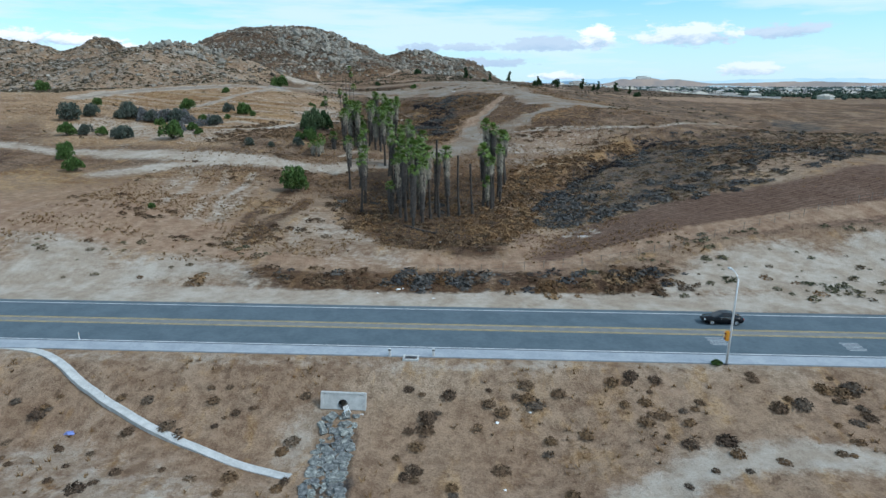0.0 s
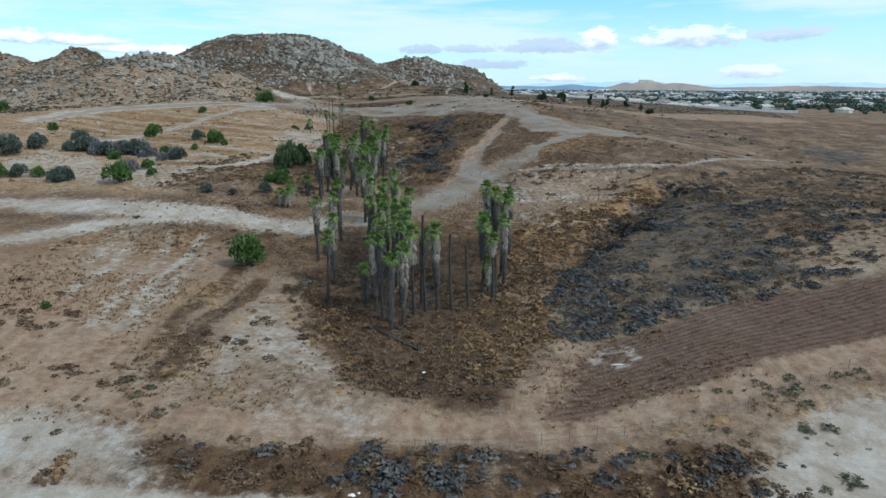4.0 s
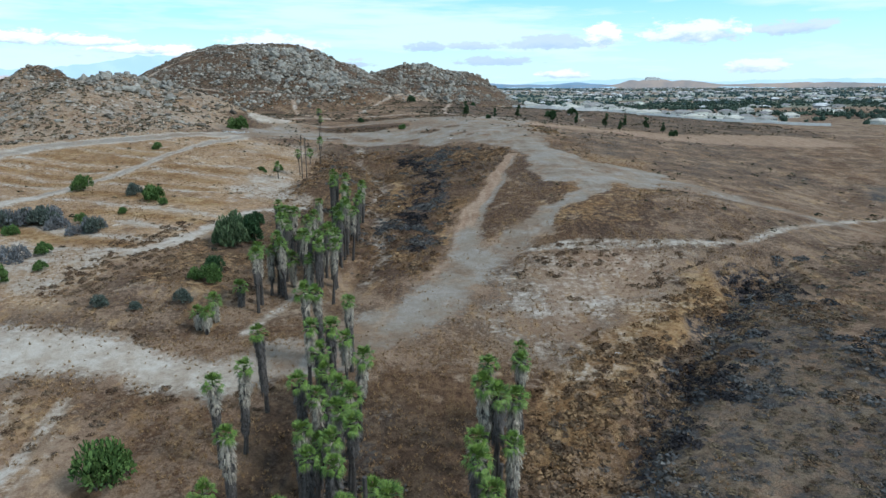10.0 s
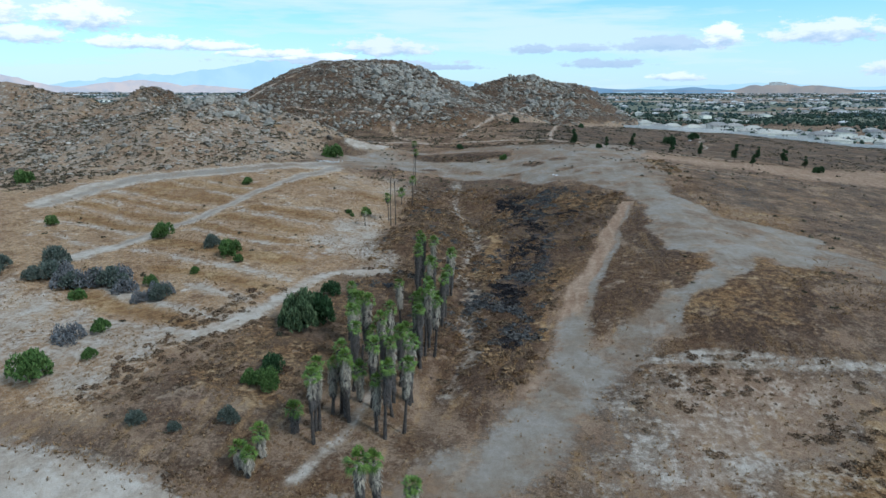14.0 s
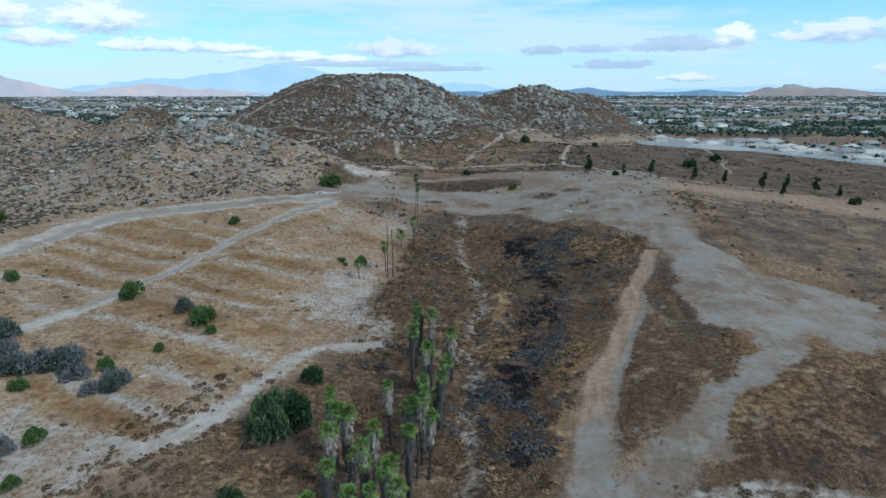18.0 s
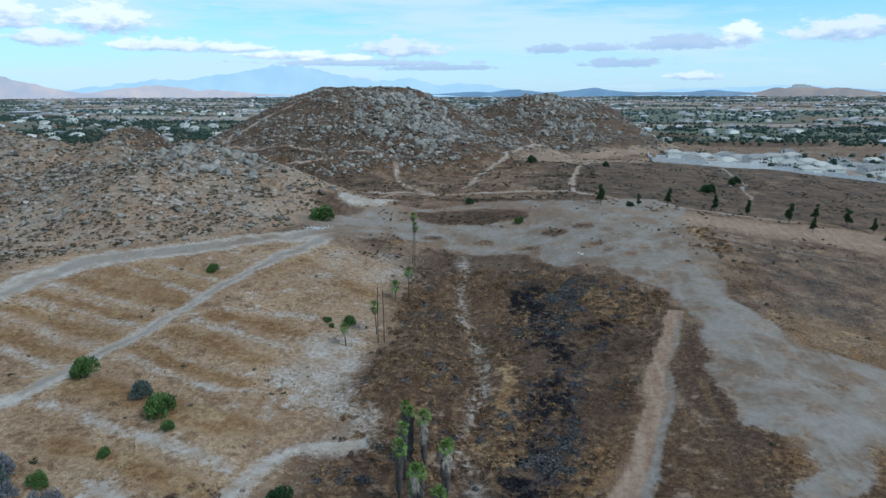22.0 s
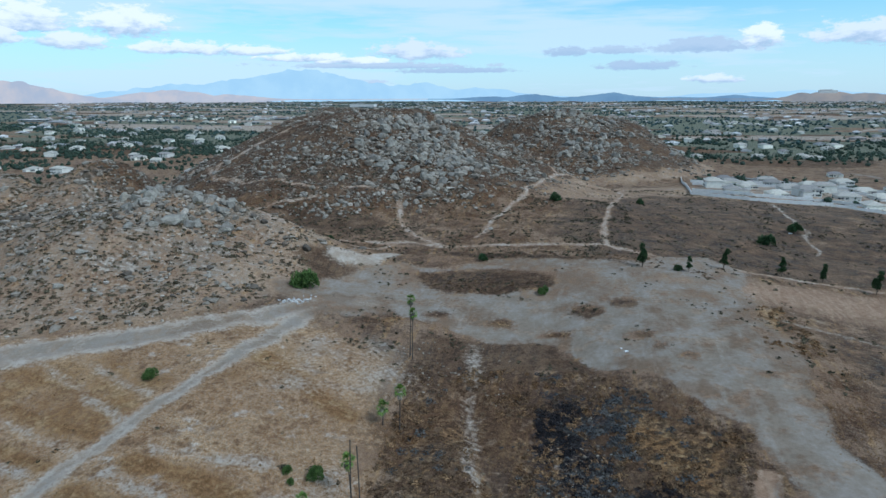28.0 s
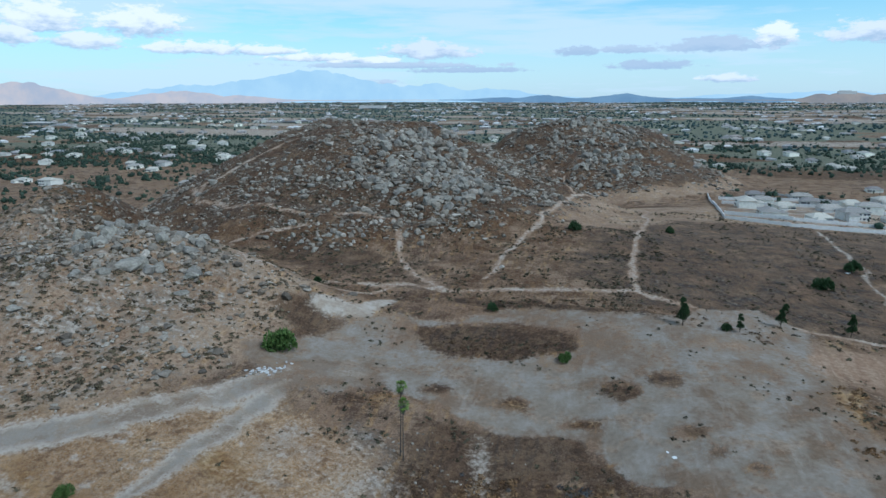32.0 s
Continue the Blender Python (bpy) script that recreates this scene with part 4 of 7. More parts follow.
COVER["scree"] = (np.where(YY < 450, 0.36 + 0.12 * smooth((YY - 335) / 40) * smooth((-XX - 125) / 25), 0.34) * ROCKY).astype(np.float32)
COVER["rust"] = np.maximum(COVER["rust"], (0.55 * ROCKY * smooth((YY - 440) / 30)).astype(np.float32))
KHAKI = ROCKY * smooth((450 - YY) / 30)
COVER["straw"] = COVER["straw"] * (1 - ROCKY) + 0.44 * KHAKI
COVER["sand"] = np.maximum(COVER["sand"], (0.32 * KHAKI).astype(np.float32))
COVER["dark"] *= 1 - 0.6 * KHAKI
COVER["grass"] *= 1 - 0.5 * KHAKI
trail("sand", (-140, 34, 12), (-48, 26, 7), soft=2)
trail("sand", (64, 19, 9), (150, 14, 12), soft=2)
field("sand", (-70, -6), (-30, -9), (-12, -17), (-12, -34), (-80, -34), full=0.5)
trail("sand", (-140, 7, 2), (0, -1, 2), (150, -9, 2), soft=1, full=0.5)
# Dark bed painted under the riprap for the shade between its stones.
field("dark", (-8.4, -7.6), (-4.7, -7.6), (-4.8, -19), (-8.6, -19), full=1, soft=0.5)
field("red", (-80, 4), (80, -6), (80, -34), (-80, -34), full=0.42, soft=6)
FAR = (hills(XX, YY) < 3) & (YY > 690) | (hills(XX, YY) < 3) & (XX > 270) | (hills(XX, YY) < 3) & (XX < -340)
COVER["grass"][FAR] = 0.5 + 0.3 * (value_noise(XX, YY, 260, 220)[FAR] > 0.55)
COVER["straw"][FAR] = 0
BANDS = value_noise(XX * 0.35, YY, 120, 231) * 0.7 + value_noise(XX * 0.5, YY, 45, 232) * 0.3
COVER["sand"][FAR] = 0.6 * (BANDS[FAR] > 0.6) * smooth((YY[FAR] - 1150) / 200)
field("sand", (80, 612), (345, 560), (350, 730), (90, 790), full=0.48, soft=4)
trail("gravel", (76, 672, 8), (150, 672, 8), (230, 655, 8), (345, 630, 8), full=1)
trail("gravel", (270, 900, 7), (285, 840, 7), (262, 690, 7), (262, 640, 7), full=1)
trail("gravel", (90, 725, 7), (200, 722, 7), (262, 730, 7), full=1)
COVER["green"][FAR] = 0.8 * (BANDS[FAR] < 0.52) * (hills(XX, YY)[FAR] < 1) * smooth((YY[FAR] - 900) / 300)


def build_ground():
    ny, nx = XX.shape
    at = np.arange(nx * ny).reshape(ny, nx)
    faces = np.stack([at[:-1, :-1], at[:-1, 1:], at[1:, 1:], at[1:, :-1]], -1).reshape(-1, 4)
    me = mesh_of("ground", np.stack([XX, YY, ZZ], -1).reshape(-1, 3), faces, ground_material(), True)
    for name, four in (("cover_a", ("gravel", "sand", "red", "burn")), ("cover_b", ("grass", "tilled", "dark", "green")), ("cover_c", ("straw", "scree", "gold", "rust"))):
        layer = me.attributes.new(name, "FLOAT_COLOR", "POINT")
        layer.data.foreach_set("color", np.stack([COVER[k] for k in four], -1).astype(np.float32).ravel())
    tagged(new("ground", me), "dry brown hillside of soil, stubble and bare tracks", "ground", kind="structure")


build_ground()


def put_down(x, y, sink=0.0):
    return float(height(x, y)) - sink


# ---- the road ----
def strip(name, low, high, lift, mat, thick=0.0, x0=-420.0, x1=420.0, step=6.0):
    """A band along the road between two offsets from its middle line."""
    xs = np.arange(x0, x1 + 0.1, step)
    mid = 9.0 - 0.06 * xs
    z = road_height(xs) + lift
    rows = [np.stack([xs, mid + o, z], -1) for o in (low, high)]
    if thick:
        rows = [np.stack([xs, mid + low, z - thick], -1), *rows, np.stack([xs, mid + high, z - thick], -1)]
    n, v = len(xs), np.concatenate(rows)
    f = np.concatenate([np.stack([np.arange(n - 1) + k * n, np.arange(1, n) + k * n, np.arange(1, n) + (k + 1) * n, np.arange(n - 1) + (k + 1) * n], -1) for k in range(len(rows) - 1)])
    return mesh_of(name, v, f[:, ::-1], mat)


ASPHALT = plain("asphalt", (0.066, 0.09, 0.108), (0.094, 0.122, 0.143), 0.3, 0.85, strength=0.1)
WHITE_LINE = plain("road_paint_white", (0.45, 0.46, 0.46), (0.68, 0.68, 0.67), 1.5, 0.7)
YELLOW_LINE = plain("road_paint_yellow", (0.27, 0.20, 0.085), (0.42, 0.32, 0.14), 1.2, 0.7)
CONCRETE = plain("pale_concrete", (0.34, 0.34, 0.33), (0.50, 0.50, 0.485), 1.2, 0.9)
road = thing("road", pose(0, 0, 0), "two-lane asphalt road with a painted median", "road", kind="structure")
part_of("carriageway", strip("carriageway", -6.8, 6.9, 0.14, ASPHALT, 0.5), road)
part_of("shoulder", strip("shoulder", -9.0, -6.82, 0.13, plain("shoulder_concrete", (0.235, 0.262, 0.292), (0.325, 0.35, 0.375), 0.5, 0.9), 0.4), road, "pale concrete shoulder")
for low, high in ((5.75, 5.9), (-6.6, -6.45)):
    part_of("edge_line", strip("edge_line", low, high, 0.146, WHITE_LINE), road)
part_of("median", strip("median", -0.85, 0.23, 0.143, plain("worn_asphalt", (0.13, 0.135, 0.14), (0.19, 0.195, 0.195), 1.2, 0.9)), road, "lighter worn asphalt between the yellow lines")
for low in (0.25, 0.52, -1.02, -1.29):
    part_of("centre_line", strip("centre_line", low, low + 0.16, 0.146, YELLOW_LINE), road)

# ---- palms ----
GREEN_FROND = by_island("green_palm_frond", [(0.045, 0.085, 0.012), (0.10, 0.17, 0.024), (0.175, 0.25, 0.045), (0.07, 0.12, 0.018)], 0.6, 2.0, 0.3)
DRY_FROND = by_island("dead_palm_frond", [(0.15, 0.126, 0.10), (0.32, 0.275, 0.215), (0.50, 0.44, 0.345), (0.25, 0.218, 0.182), (0.41, 0.36, 0.29)], 0.9)
OLD_FROND = by_island("weathered_palm_frond", [(0.05, 0.043, 0.039), (0.10, 0.088, 0.08), (0.16, 0.142, 0.128), (0.075, 0.066, 0.06)], 0.95)
PALM_TRUNK = plain("palm_trunk", (0.028, 0.024, 0.022), (0.088, 0.074, 0.064), 2.0, 0.95, strength=0.8, distance=0.06)


def fan_leaf(rng, out, tilt, turn, reach, size, droop, blades=11):
    """A fan palm's leaf: a stalk and a fan of narrow pointed blades, as loose triangles."""
    c, s, ct, st = math.cos(turn), math.sin(turn), math.cos(tilt), math.sin(tilt)
    ahead, side = Vector((c * ct, s * ct, st)), Vector((-s, c, 0))
    above = side.cross(ahead) * -1
    root, tip = Vector((0, 0, 0)), ahead * reach
    out.append((root + side * 0.035, root - side * 0.035, tip))
    twist = rng.uniform(-0.5, 0.5)
    side = (side * math.cos(twist) + above * math.sin(twist)).normalized()
    for k in range(blades):
        a = (k - (blades - 1) / 2) * 2.5 / blades + rng.uniform(-0.05, 0.05)
        way = ahead * math.cos(a) + side * math.sin(a)
        end = tip + way * size * rng.uniform(0.8, 1.08) * (1 - 0.12 * abs(a)) - Vector((0, 0, droop * size * rng.uniform(0.5, 1.4)))
        half = tip + way * size * 0.5 + above * 0.03
        wide = (side * math.cos(a) - ahead * math.sin(a)) * 0.058 * size
        out.append((tip, half + wide, half - wide))
        out.append((half + wide, end, half - wide))


def triangles(name, tris, mat):
    v = np.array([p[:] for t in tris for p in t])
    return mesh_of(name, v, np.arange(len(v)).reshape(-1, 3), mat)


def palm_crown(seed, leaves=34):
    """Stiff leaves that stand up and out, with a few that hang, and gaps between them."""
    rng, out = random.Random(seed), []
    for k in range(leaves):
        tilt = -0.75 + 2.2 * (k / leaves) ** 0.85
        fan_leaf(rng, out, tilt + rng.uniform(-0.2, 0.2), k * 2.4 + rng.uniform(-0.5, 0.5), rng.uniform(0.4, 0.85), rng.uniform(0.5, 0.85), 0.12 if tilt > 0.2 else 0.4)
    return triangles("crown", out, GREEN_FROND)


def palm_skirt(seed, tall, mat, broad=0.5, name="skirt"):
    """Dead leaves hanging against the trunk below the crown, in a shaggy thatch that thins downwards."""
    rng, out = random.Random(seed), []
    for k in range(int(80 + 60 * tall)):
        z, a = -rng.random() ** 1.15 * tall, rng.uniform(0, 2 * math.pi)
        r, long = 0.38 + broad * (1 + 0.7 * z / tall) * rng.random() ** 1.6 + 0.25 * rng.random(), rng.uniform(0.6, 1.7)
        for _ in range(3):
            b = a + rng.uniform(-0.3, 0.3)
            p, q = Vector((0.2 * math.cos(a), 0.2 * math.sin(a), z)), Vector((r * math.cos(b), r * math.sin(b), z - long * rng.uniform(0.7, 1.1)))
            side = Vector((-math.sin(b), math.cos(b), 0)) * rng.uniform(0.05, 0.12)
            h = p.lerp(q, 0.45) + Vector((math.cos(b), math.sin(b), 0)) * 0.16
            out.append((p, h + side, h - side)), out.append((h + side, q, h - side))
    return triangles(name, out, mat)


def palm_stem(seed, tall):
    rng, bm = random.Random(seed), bmesh.new()
    spots, radii, lean = [], [], (rng.uniform(-0.5, 0.5), rng.uniform(-0.5, 0.5))
    for k in range(9):
        t = k / 8
        spots.append((lean[0] * math.sin(t * 3.1) * 0.6, lean[1] * math.sin(t * 3.1) * 0.6, tall * t - (0.5 if k == 0 else 0)))
        radii.append(0.48 - 0.20 * min(1, t * 3) + 0.03 * rng.random())
    tube(bm, spots, radii, 7)
    me = bpy.data.meshes.new("trunk")
    bm.to_mesh(me), bm.free()
    me.materials.append(PALM_TRUNK)
    return me


CROWNS, SKIRTS = [palm_crown(k) for k in range(5)], [palm_skirt(20 + k, h, DRY_FROND, 0.95) for k, h in enumerate((1.0, 2.0, 3.2, 4.8))]
DARK_SKIRTS = [palm_skirt(26 + k, h, OLD_FROND, 0.85) for k, h in enumerate((1.0, 2.0, 3.2, 4.8))]
THATCHES = [palm_skirt(30 + k, h, OLD_FROND, 0.3, "thatch") for k, h in enumerate((4.0, 7.0))]
STEMS = [palm_stem(40 + k, 10.0) for k in range(4)]
PALMS = 0


def palm(x, y, tall, crowned=True, skirt=None):
    global PALMS
    rng = random.Random(1000 + PALMS)
    PALMS += 1
    lean = pose(x, y, put_down(x, y, 0.1), rng.uniform(-3.5, 3.5), rng.uniform(-3.5, 3.5), rng.uniform(0, 360))
    if not crowned:
        ob = thing("dead_palm", lean, "bare dead palm trunk without a crown", "palm", "palm grove")
        stem = part_of("trunk", rng.choice(STEMS), ob)
        stem.scale = (0.75, 0.75, tall / 10) if y < 250 else (0.42, 0.42, tall / 10)
        return
    ob = thing("fan_palm", lean, "tall fan palm, green crown over a dead-frond skirt", "palm", "palm grove")
    stem = part_of("trunk", rng.choice(STEMS), ob)
    stem.scale = (0.8, 0.8, tall / 10) if skirt != 0 else (0.42, 0.42, tall / 10)
    hang = part_of("skirt", (DARK_SKIRTS if rng.random() < 0.35 else SKIRTS)[rng.randrange(4) if skirt is None else skirt], ob, "hanging grey-brown dead fronds")
    hang.location, hang.rotation_euler = (0, 0, tall - 0.1), (0, 0, rng.uniform(0, 6))
    if rng.random() < 0.75 and tall > 8 and skirt != 0:
        old = part_of("thatch", rng.choice(THATCHES), ob, "weathered dark frond thatch on the trunk")
        old.location = (0, 0, tall - 1.5)
    head, size = part_of("crown", rng.choice(CROWNS), ob, "green fan leaves"), rng.uniform(1.1, 1.45) * (1.15 if skirt == 0 else 1.0)
    head.location, head.scale, head.rotation_euler = (0, 0, tall), (size, size, size), (0, 0, rng.uniform(0, 6))


for x, y, tall in ((-15.1, 76.9, 12), (-6, 73, 12.6), (-2.8, 65, 11.6), (-1, 67.2, 12.6), (0.6, 71.8, 14.6), (4.6, 73.3, 14.4), (14.3, 77.5, 11), (14.3, 85.4, 18), (15.4, 84.8, 16.8), (19.4, 99.5, 12.4), (16.6, 87, 15), (13.2, 84, 13)):
    palm(x, y, tall, skirt=3 if tall > 14 else None)
for x, y, tall in ((2.5, 73.2, 17), (9.9, 73.7, 11.5), (7, 73.8, 13.5), (-48, 267, 17), (-46.5, 268, 16), (14.9, 79.5, 12.5)):
    palm(x, y, tall, False)
NEAR_GROVE = ((-20.2, 95.3), (-18.0, 98.3), (-17.4, 107.0), (-15.3, 85.6), (-11.6, 120.9), (-7.9, 109.7), (-11.1, 108.5), (-6.4, 117.5), (-6.4, 99.2), (-8.9, 95.9), (-4.6, 95.4), (-7.0, 87.1), (-3.3, 84.9), (-1.6, 87.9), (-5.8, 82.1), (-2.8, 101.4), (1.7, 77.1), (-4.6, 69.8), (14.2, 98.3), (15.2, 93.3), (19.9, 102.8), (12.5, 79.4), (16.7, 83.0), (-8.0, 102.4), (-6.7, 92.8), (-3.0, 92.8), (-13.5, 119.4), (-5.2, 105.5), (-4.2, 89.6), (-2.4, 81.0))
FAR_GROVE = ((-26.1, 216.3), (-25.4, 211.0), (-22.4, 215.3), (-24.8, 204.0), (-17.2, 207.0), (-20.1, 198.3), (-15.7, 194.0), (-17.0, 180.5), (-19.0, 178.0), (-14.4, 173.3), (-16.3, 167.6), (-23.2, 181.0), (-33.5, 175.0), (-30.4, 171.5), (-28.4, 171.0), (-29.2, 166.0), (-26.3, 155.2), (-21.9, 161.8), (-22.3, 166.4), (-17.0, 159.4), (-15.6, 155.0), (-18.3, 154.0), (-24.2, 146.0), (-21.6, 151.0), (-26.2, 148.0), (-28.2, 142.5), (-27.8, 138.8), (-14.4, 145.5), (-17.0, 142.9), (-15.4, 188.0), (-18.6, 185.5), (-16.2, 176.8))
grow = random.Random(3)
for x, y in NEAR_GROVE:
    palm(x, y, 12.6 + grow.uniform(-0.7, 0.7), skirt=grow.choice((1, 2, 2, 3)))
for x, y in FAR_GROVE:
    palm(x, y, 12.1 + grow.uniform(-0.7, 0.7), skirt=grow.choice((2, 3, 3)))
for x, y in FAR_GROVE:
    if grow.random() < 0.4:
        palm(x + grow.uniform(-1.8, 1.8), y + grow.uniform(-1.8, 1.8), 12.6 - grow.uniform(0.8, 3.5), skirt=3)
# Younger palms, thatched to the ground, and broken trunks between the tall ones.
for x, y, tall in ((-31.8, 140.8, 4.2), (-34.4, 134.1, 4.4), (-34.5, 129.5, 4.0), (-36.5, 131, 3.4), (-8.2, 76.5, 6.5), (-1.5, 78, 7.4), (-6.8, 90.8, 7.8), (-3.2, 98, 6.6), (13.6, 79.4, 6.0), (-24, 152, 6.5), (-19.2, 163, 7), (-26, 166, 7.2), (-16.2, 190, 6.2), (-21, 200.5, 7)):
    palm(x, y, tall, skirt=min(3, int(tall / 2.1)))
for x, y, tall in ((-7.7, 86, 11), (-5.2, 89.5, 8), (-9.5, 97.5, 12), (-4, 84, 9.5), (-1.6, 74.3, 8), (-11.5, 108, 10), (-8.2, 112, 8.5), (-17.6, 150, 10), (-22, 157, 11), (-16.4, 173, 9), (-20.5, 190, 10), (-25.5, 158, 8), (-15.4, 156, 11)):
    palm(x, y, tall, False)
for x, y, tall in ((-55.2, 337.4, 19), (-54, 336, 15.5), (-47.5, 300, 11), (-50, 272, 9), (-52, 300, 5), (-56, 262, 5.5)):
    palm(x, y, tall, skirt=0)

# ---- rocks ----
rng = np.random.RandomState(7)
GREY_ROCK = by_island("granite", [(0.09, 0.0745, 0.059), (0.208, 0.18, 0.147), (0.328, 0.293, 0.242), (0.144, 0.115, 0.086), (0.45, 0.411, 0.35)], 0.92, 1.2)
ROCK = plain("granite_boulder", (0.13, 0.118, 0.102), (0.30, 0.278, 0.245), 0.7, 0.92, strength=0.6, distance=0.15, spread=0.35)


def rock_shape(seed, cuts=2):
    """A rounded block of granite: a ball with flats struck off."""
    r, bm = random.Random(seed), bmesh.new()
    bmesh.ops.create_icosphere(bm, subdivisions=cuts, radius=1.0)
    flats = [(Vector((r.gauss(0, 1), r.gauss(0, 1), r.gauss(0, 0.8))).normalized(), r.uniform(0.42, 0.78)) for _ in range(13)]
    for v in bm.verts:
        for way, far in flats:
            over = v.co.dot(way) - far
            if over > 0:
                v.co -= way * over
        v.co *= 1 + 0.10 * noise.noise(v.co * 1.7 + Vector((seed * 3.1, 0, 0)))
        v.co.z = v.co.z * 0.8 + 0.35
    return arrays(bm)


ROCKS = [rock_shape(k) for k in range(7)]


def on_ground(x, y, turn_rng, wide, tall, sink=0.15):
    """Rows for strewn(): places on the ground with random turns."""
    z = height(x, y) - sink * tall
    return np.stack([x, y, z, turn_rng.uniform(0, 6.283, len(x)), wide * turn_rng.uniform(0.8, 1.25, len(x)), wide, tall], -1)


def scatter(count, x0, x1, y0, y1, chance, seed):
    """Random places in a box, kept with a chance that depends on the place."""
    r = np.random.RandomState(seed)
    x, y = r.uniform(x0, x1, count), r.uniform(y0, y1, count)
    keep = r.random_sample(count) < chance(x, y)
    return x[keep], y[keep]


def bare(x, y):
    """How bare the beaten tracks leave a place: 1 on a track."""
    a, b = np.clip(np.searchsorted(GX, x), 0, len(GX) - 1), np.clip(np.searchsorted(GY, y), 0, len(GY) - 1)
    return np.maximum(np.maximum(COVER["gravel"][b, a], COVER["sand"][b, a] * (COVER["sand"][b, a] > 0.62)), COVER["red"][b, a] * (COVER["red"][b, a] > 0.7))


def rocky(x, y):
    a, b = np.clip(np.searchsorted(GX, x), 0, len(GX) - 1), np.clip(np.searchsorted(GY, y), 0, len(GY) - 1)
    return ROCKY[b, a] * (1 - smooth(bare(x, y) * 2.5))


def crag(x, y):
    """Where boulders lie thickest: the crests and the south faces, in slanting bands."""
    u, v = 0.8 * x + 0.6 * y, 0.8 * y - 0.6 * x
    clump = smooth((value_noise(u / 2.2, v, 18, 51) * 0.6 + value_noise(x, y, 7, 52) * 0.5 - 0.52) / 0.14)
    crest = np.maximum(np.exp(-(((x + 100) / 62) ** 2 + ((y - 560) / 50) ** 2)), np.exp(-(((x + 20) / 110) ** 2 + ((y - 850) / 90) ** 2)))
    crest = np.maximum(crest, 0.85 * np.exp(-(((x + 230) / 120) ** 2 + ((y - 376) / 60) ** 2)))
    return np.clip(rocky(x, y) * (0.10 + 0.9 * clump) * (0.30 + 1.1 * crest), 0, 1)


def many(*spots):
    return (np.concatenate([s[k] for s in spots]) for k in (0, 1))


bx, by = many(scatter(30000, -345, -100, 250, 480, lambda x, y: np.clip(crag(x, y) * 1.5 * (0.45 + 0.55 * smooth((y - 362) / 25)) + 0.03 * rocky(x, y), 0, 1) * 0.5, 61),
              scatter(52000, -330, 30, 450, 690, lambda x, y: np.clip(crag(x, y) * 1.7 + 0.06 * rocky(x, y), 0, 1) * 0.75, 63),
              scatter(14000, -170, 170, 740, 960, lambda x, y: np.clip(crag(x, y) * 1.5, 0, 1) * 0.7, 64))
size = np.clip(np.random.RandomState(62).lognormal(-0.15, 0.66, len(bx)), 0.35, 3.8)
size = size * (0.85 + 0.6 * np.exp(-(((bx + 100) / 60) ** 2 + ((by - 560) / 50) ** 2)) + 0.55 * (by > 740))
large = np.argsort(-size)[:60]
small = np.setdiff1d(np.arange(len(bx)), large)
for name, cuts, some in (("scattered_rocks", 1, small[by[small] < 480]), ("hilltop_rocks", 1, small[by[small] >= 480])):
    stones = new(name, strewn(name, [rock_shape(30 + k, cuts) for k in range(8)], on_ground(bx[some], by[some], rng, size[some], size[some] * rng.uniform(0.45, 0.95, len(some)), 0.2), GREY_ROCK))
    tagged(stones, "grey granite rocks strewn over the dry hills", "rocks", kind="stuff")
ROCK_MESHES = [mesh_of("boulder", v, f, ROCK) for v, f in ROCKS]
for k in large:
    s = float(size[k])
    ob = new("boulder", ROCK_MESHES[k % 7])
    ob.matrix_world = Matrix.LocRotScale((bx[k], by[k], put_down(bx[k], by[k], 0.25 * s)), Euler((0, 0, k * 1.7)), (s * 1.1, s, s * (0.75 + 0.3 * ((k * 7) % 10) / 10)))
    tagged(ob, "large grey granite boulder half sunk in the hillside", "boulder", "boulders on the hills")
for x, y, s, flat in ((-171, 386, 8.0, 0.42), (-160, 405, 5.6, 0.42), (-153, 396, 5.0, 0.4), (-190, 392, 4.2, 0.5), (-150, 385, 3.6, 0.4), (-186, 352, 3.4, 0.5), (-185, 338, 2.8, 0.6), (-99, 525, 4.2, 1.0), (-74, 548, 4.5, 0.8), (-84, 566, 5.0, 0.7), (-66, 555, 3.6, 0.9), (-243, 546, 4.5, 0.9), (-203, 398, 4.2, 1.0), (-181, 372, 3.6, 0.6), (-22, 905, 6.0, 1.3), (-140, 470, 2.6, 0.8), (-131, 432, 2.2, 0.9)):
    ob = new("boulder", ROCK_MESHES[int(abs(x)) % 7])
    ob.matrix_world = Matrix.LocRotScale((x, y, put_down(x, y, 0.25 * s * flat)), Euler((0, 0, x)), (s, s * 0.8, s * flat))
    tagged(ob, "huge pale granite outcrop boulder on the hill", "boulder", "boulders on the hills")
qx, qy = many(scatter(420, -60, 6, 318, 350, lambda x, y: 0.7 * smooth((value_noise(x, y, 9, 330) - 0.5) / 0.2) * (1 - bare(x, y)), 67), scatter(260, -9, 5, 276, 318, lambda x, y: smooth((value_noise(x, y, 5, 331) - 0.46) / 0.12), 68))
tagged(new("gully_rocks", strewn("gully_rocks", [rock_shape(50 + k, 1) for k in range(4)], on_ground(qx, qy, rng, rng.uniform(0.2, 0.75, len(qx)), rng.uniform(0.2, 0.5, len(qx)), 0.3), GREY_ROCK)), "pale broken rocks in the head of the gully", "rocks", kind="stuff")
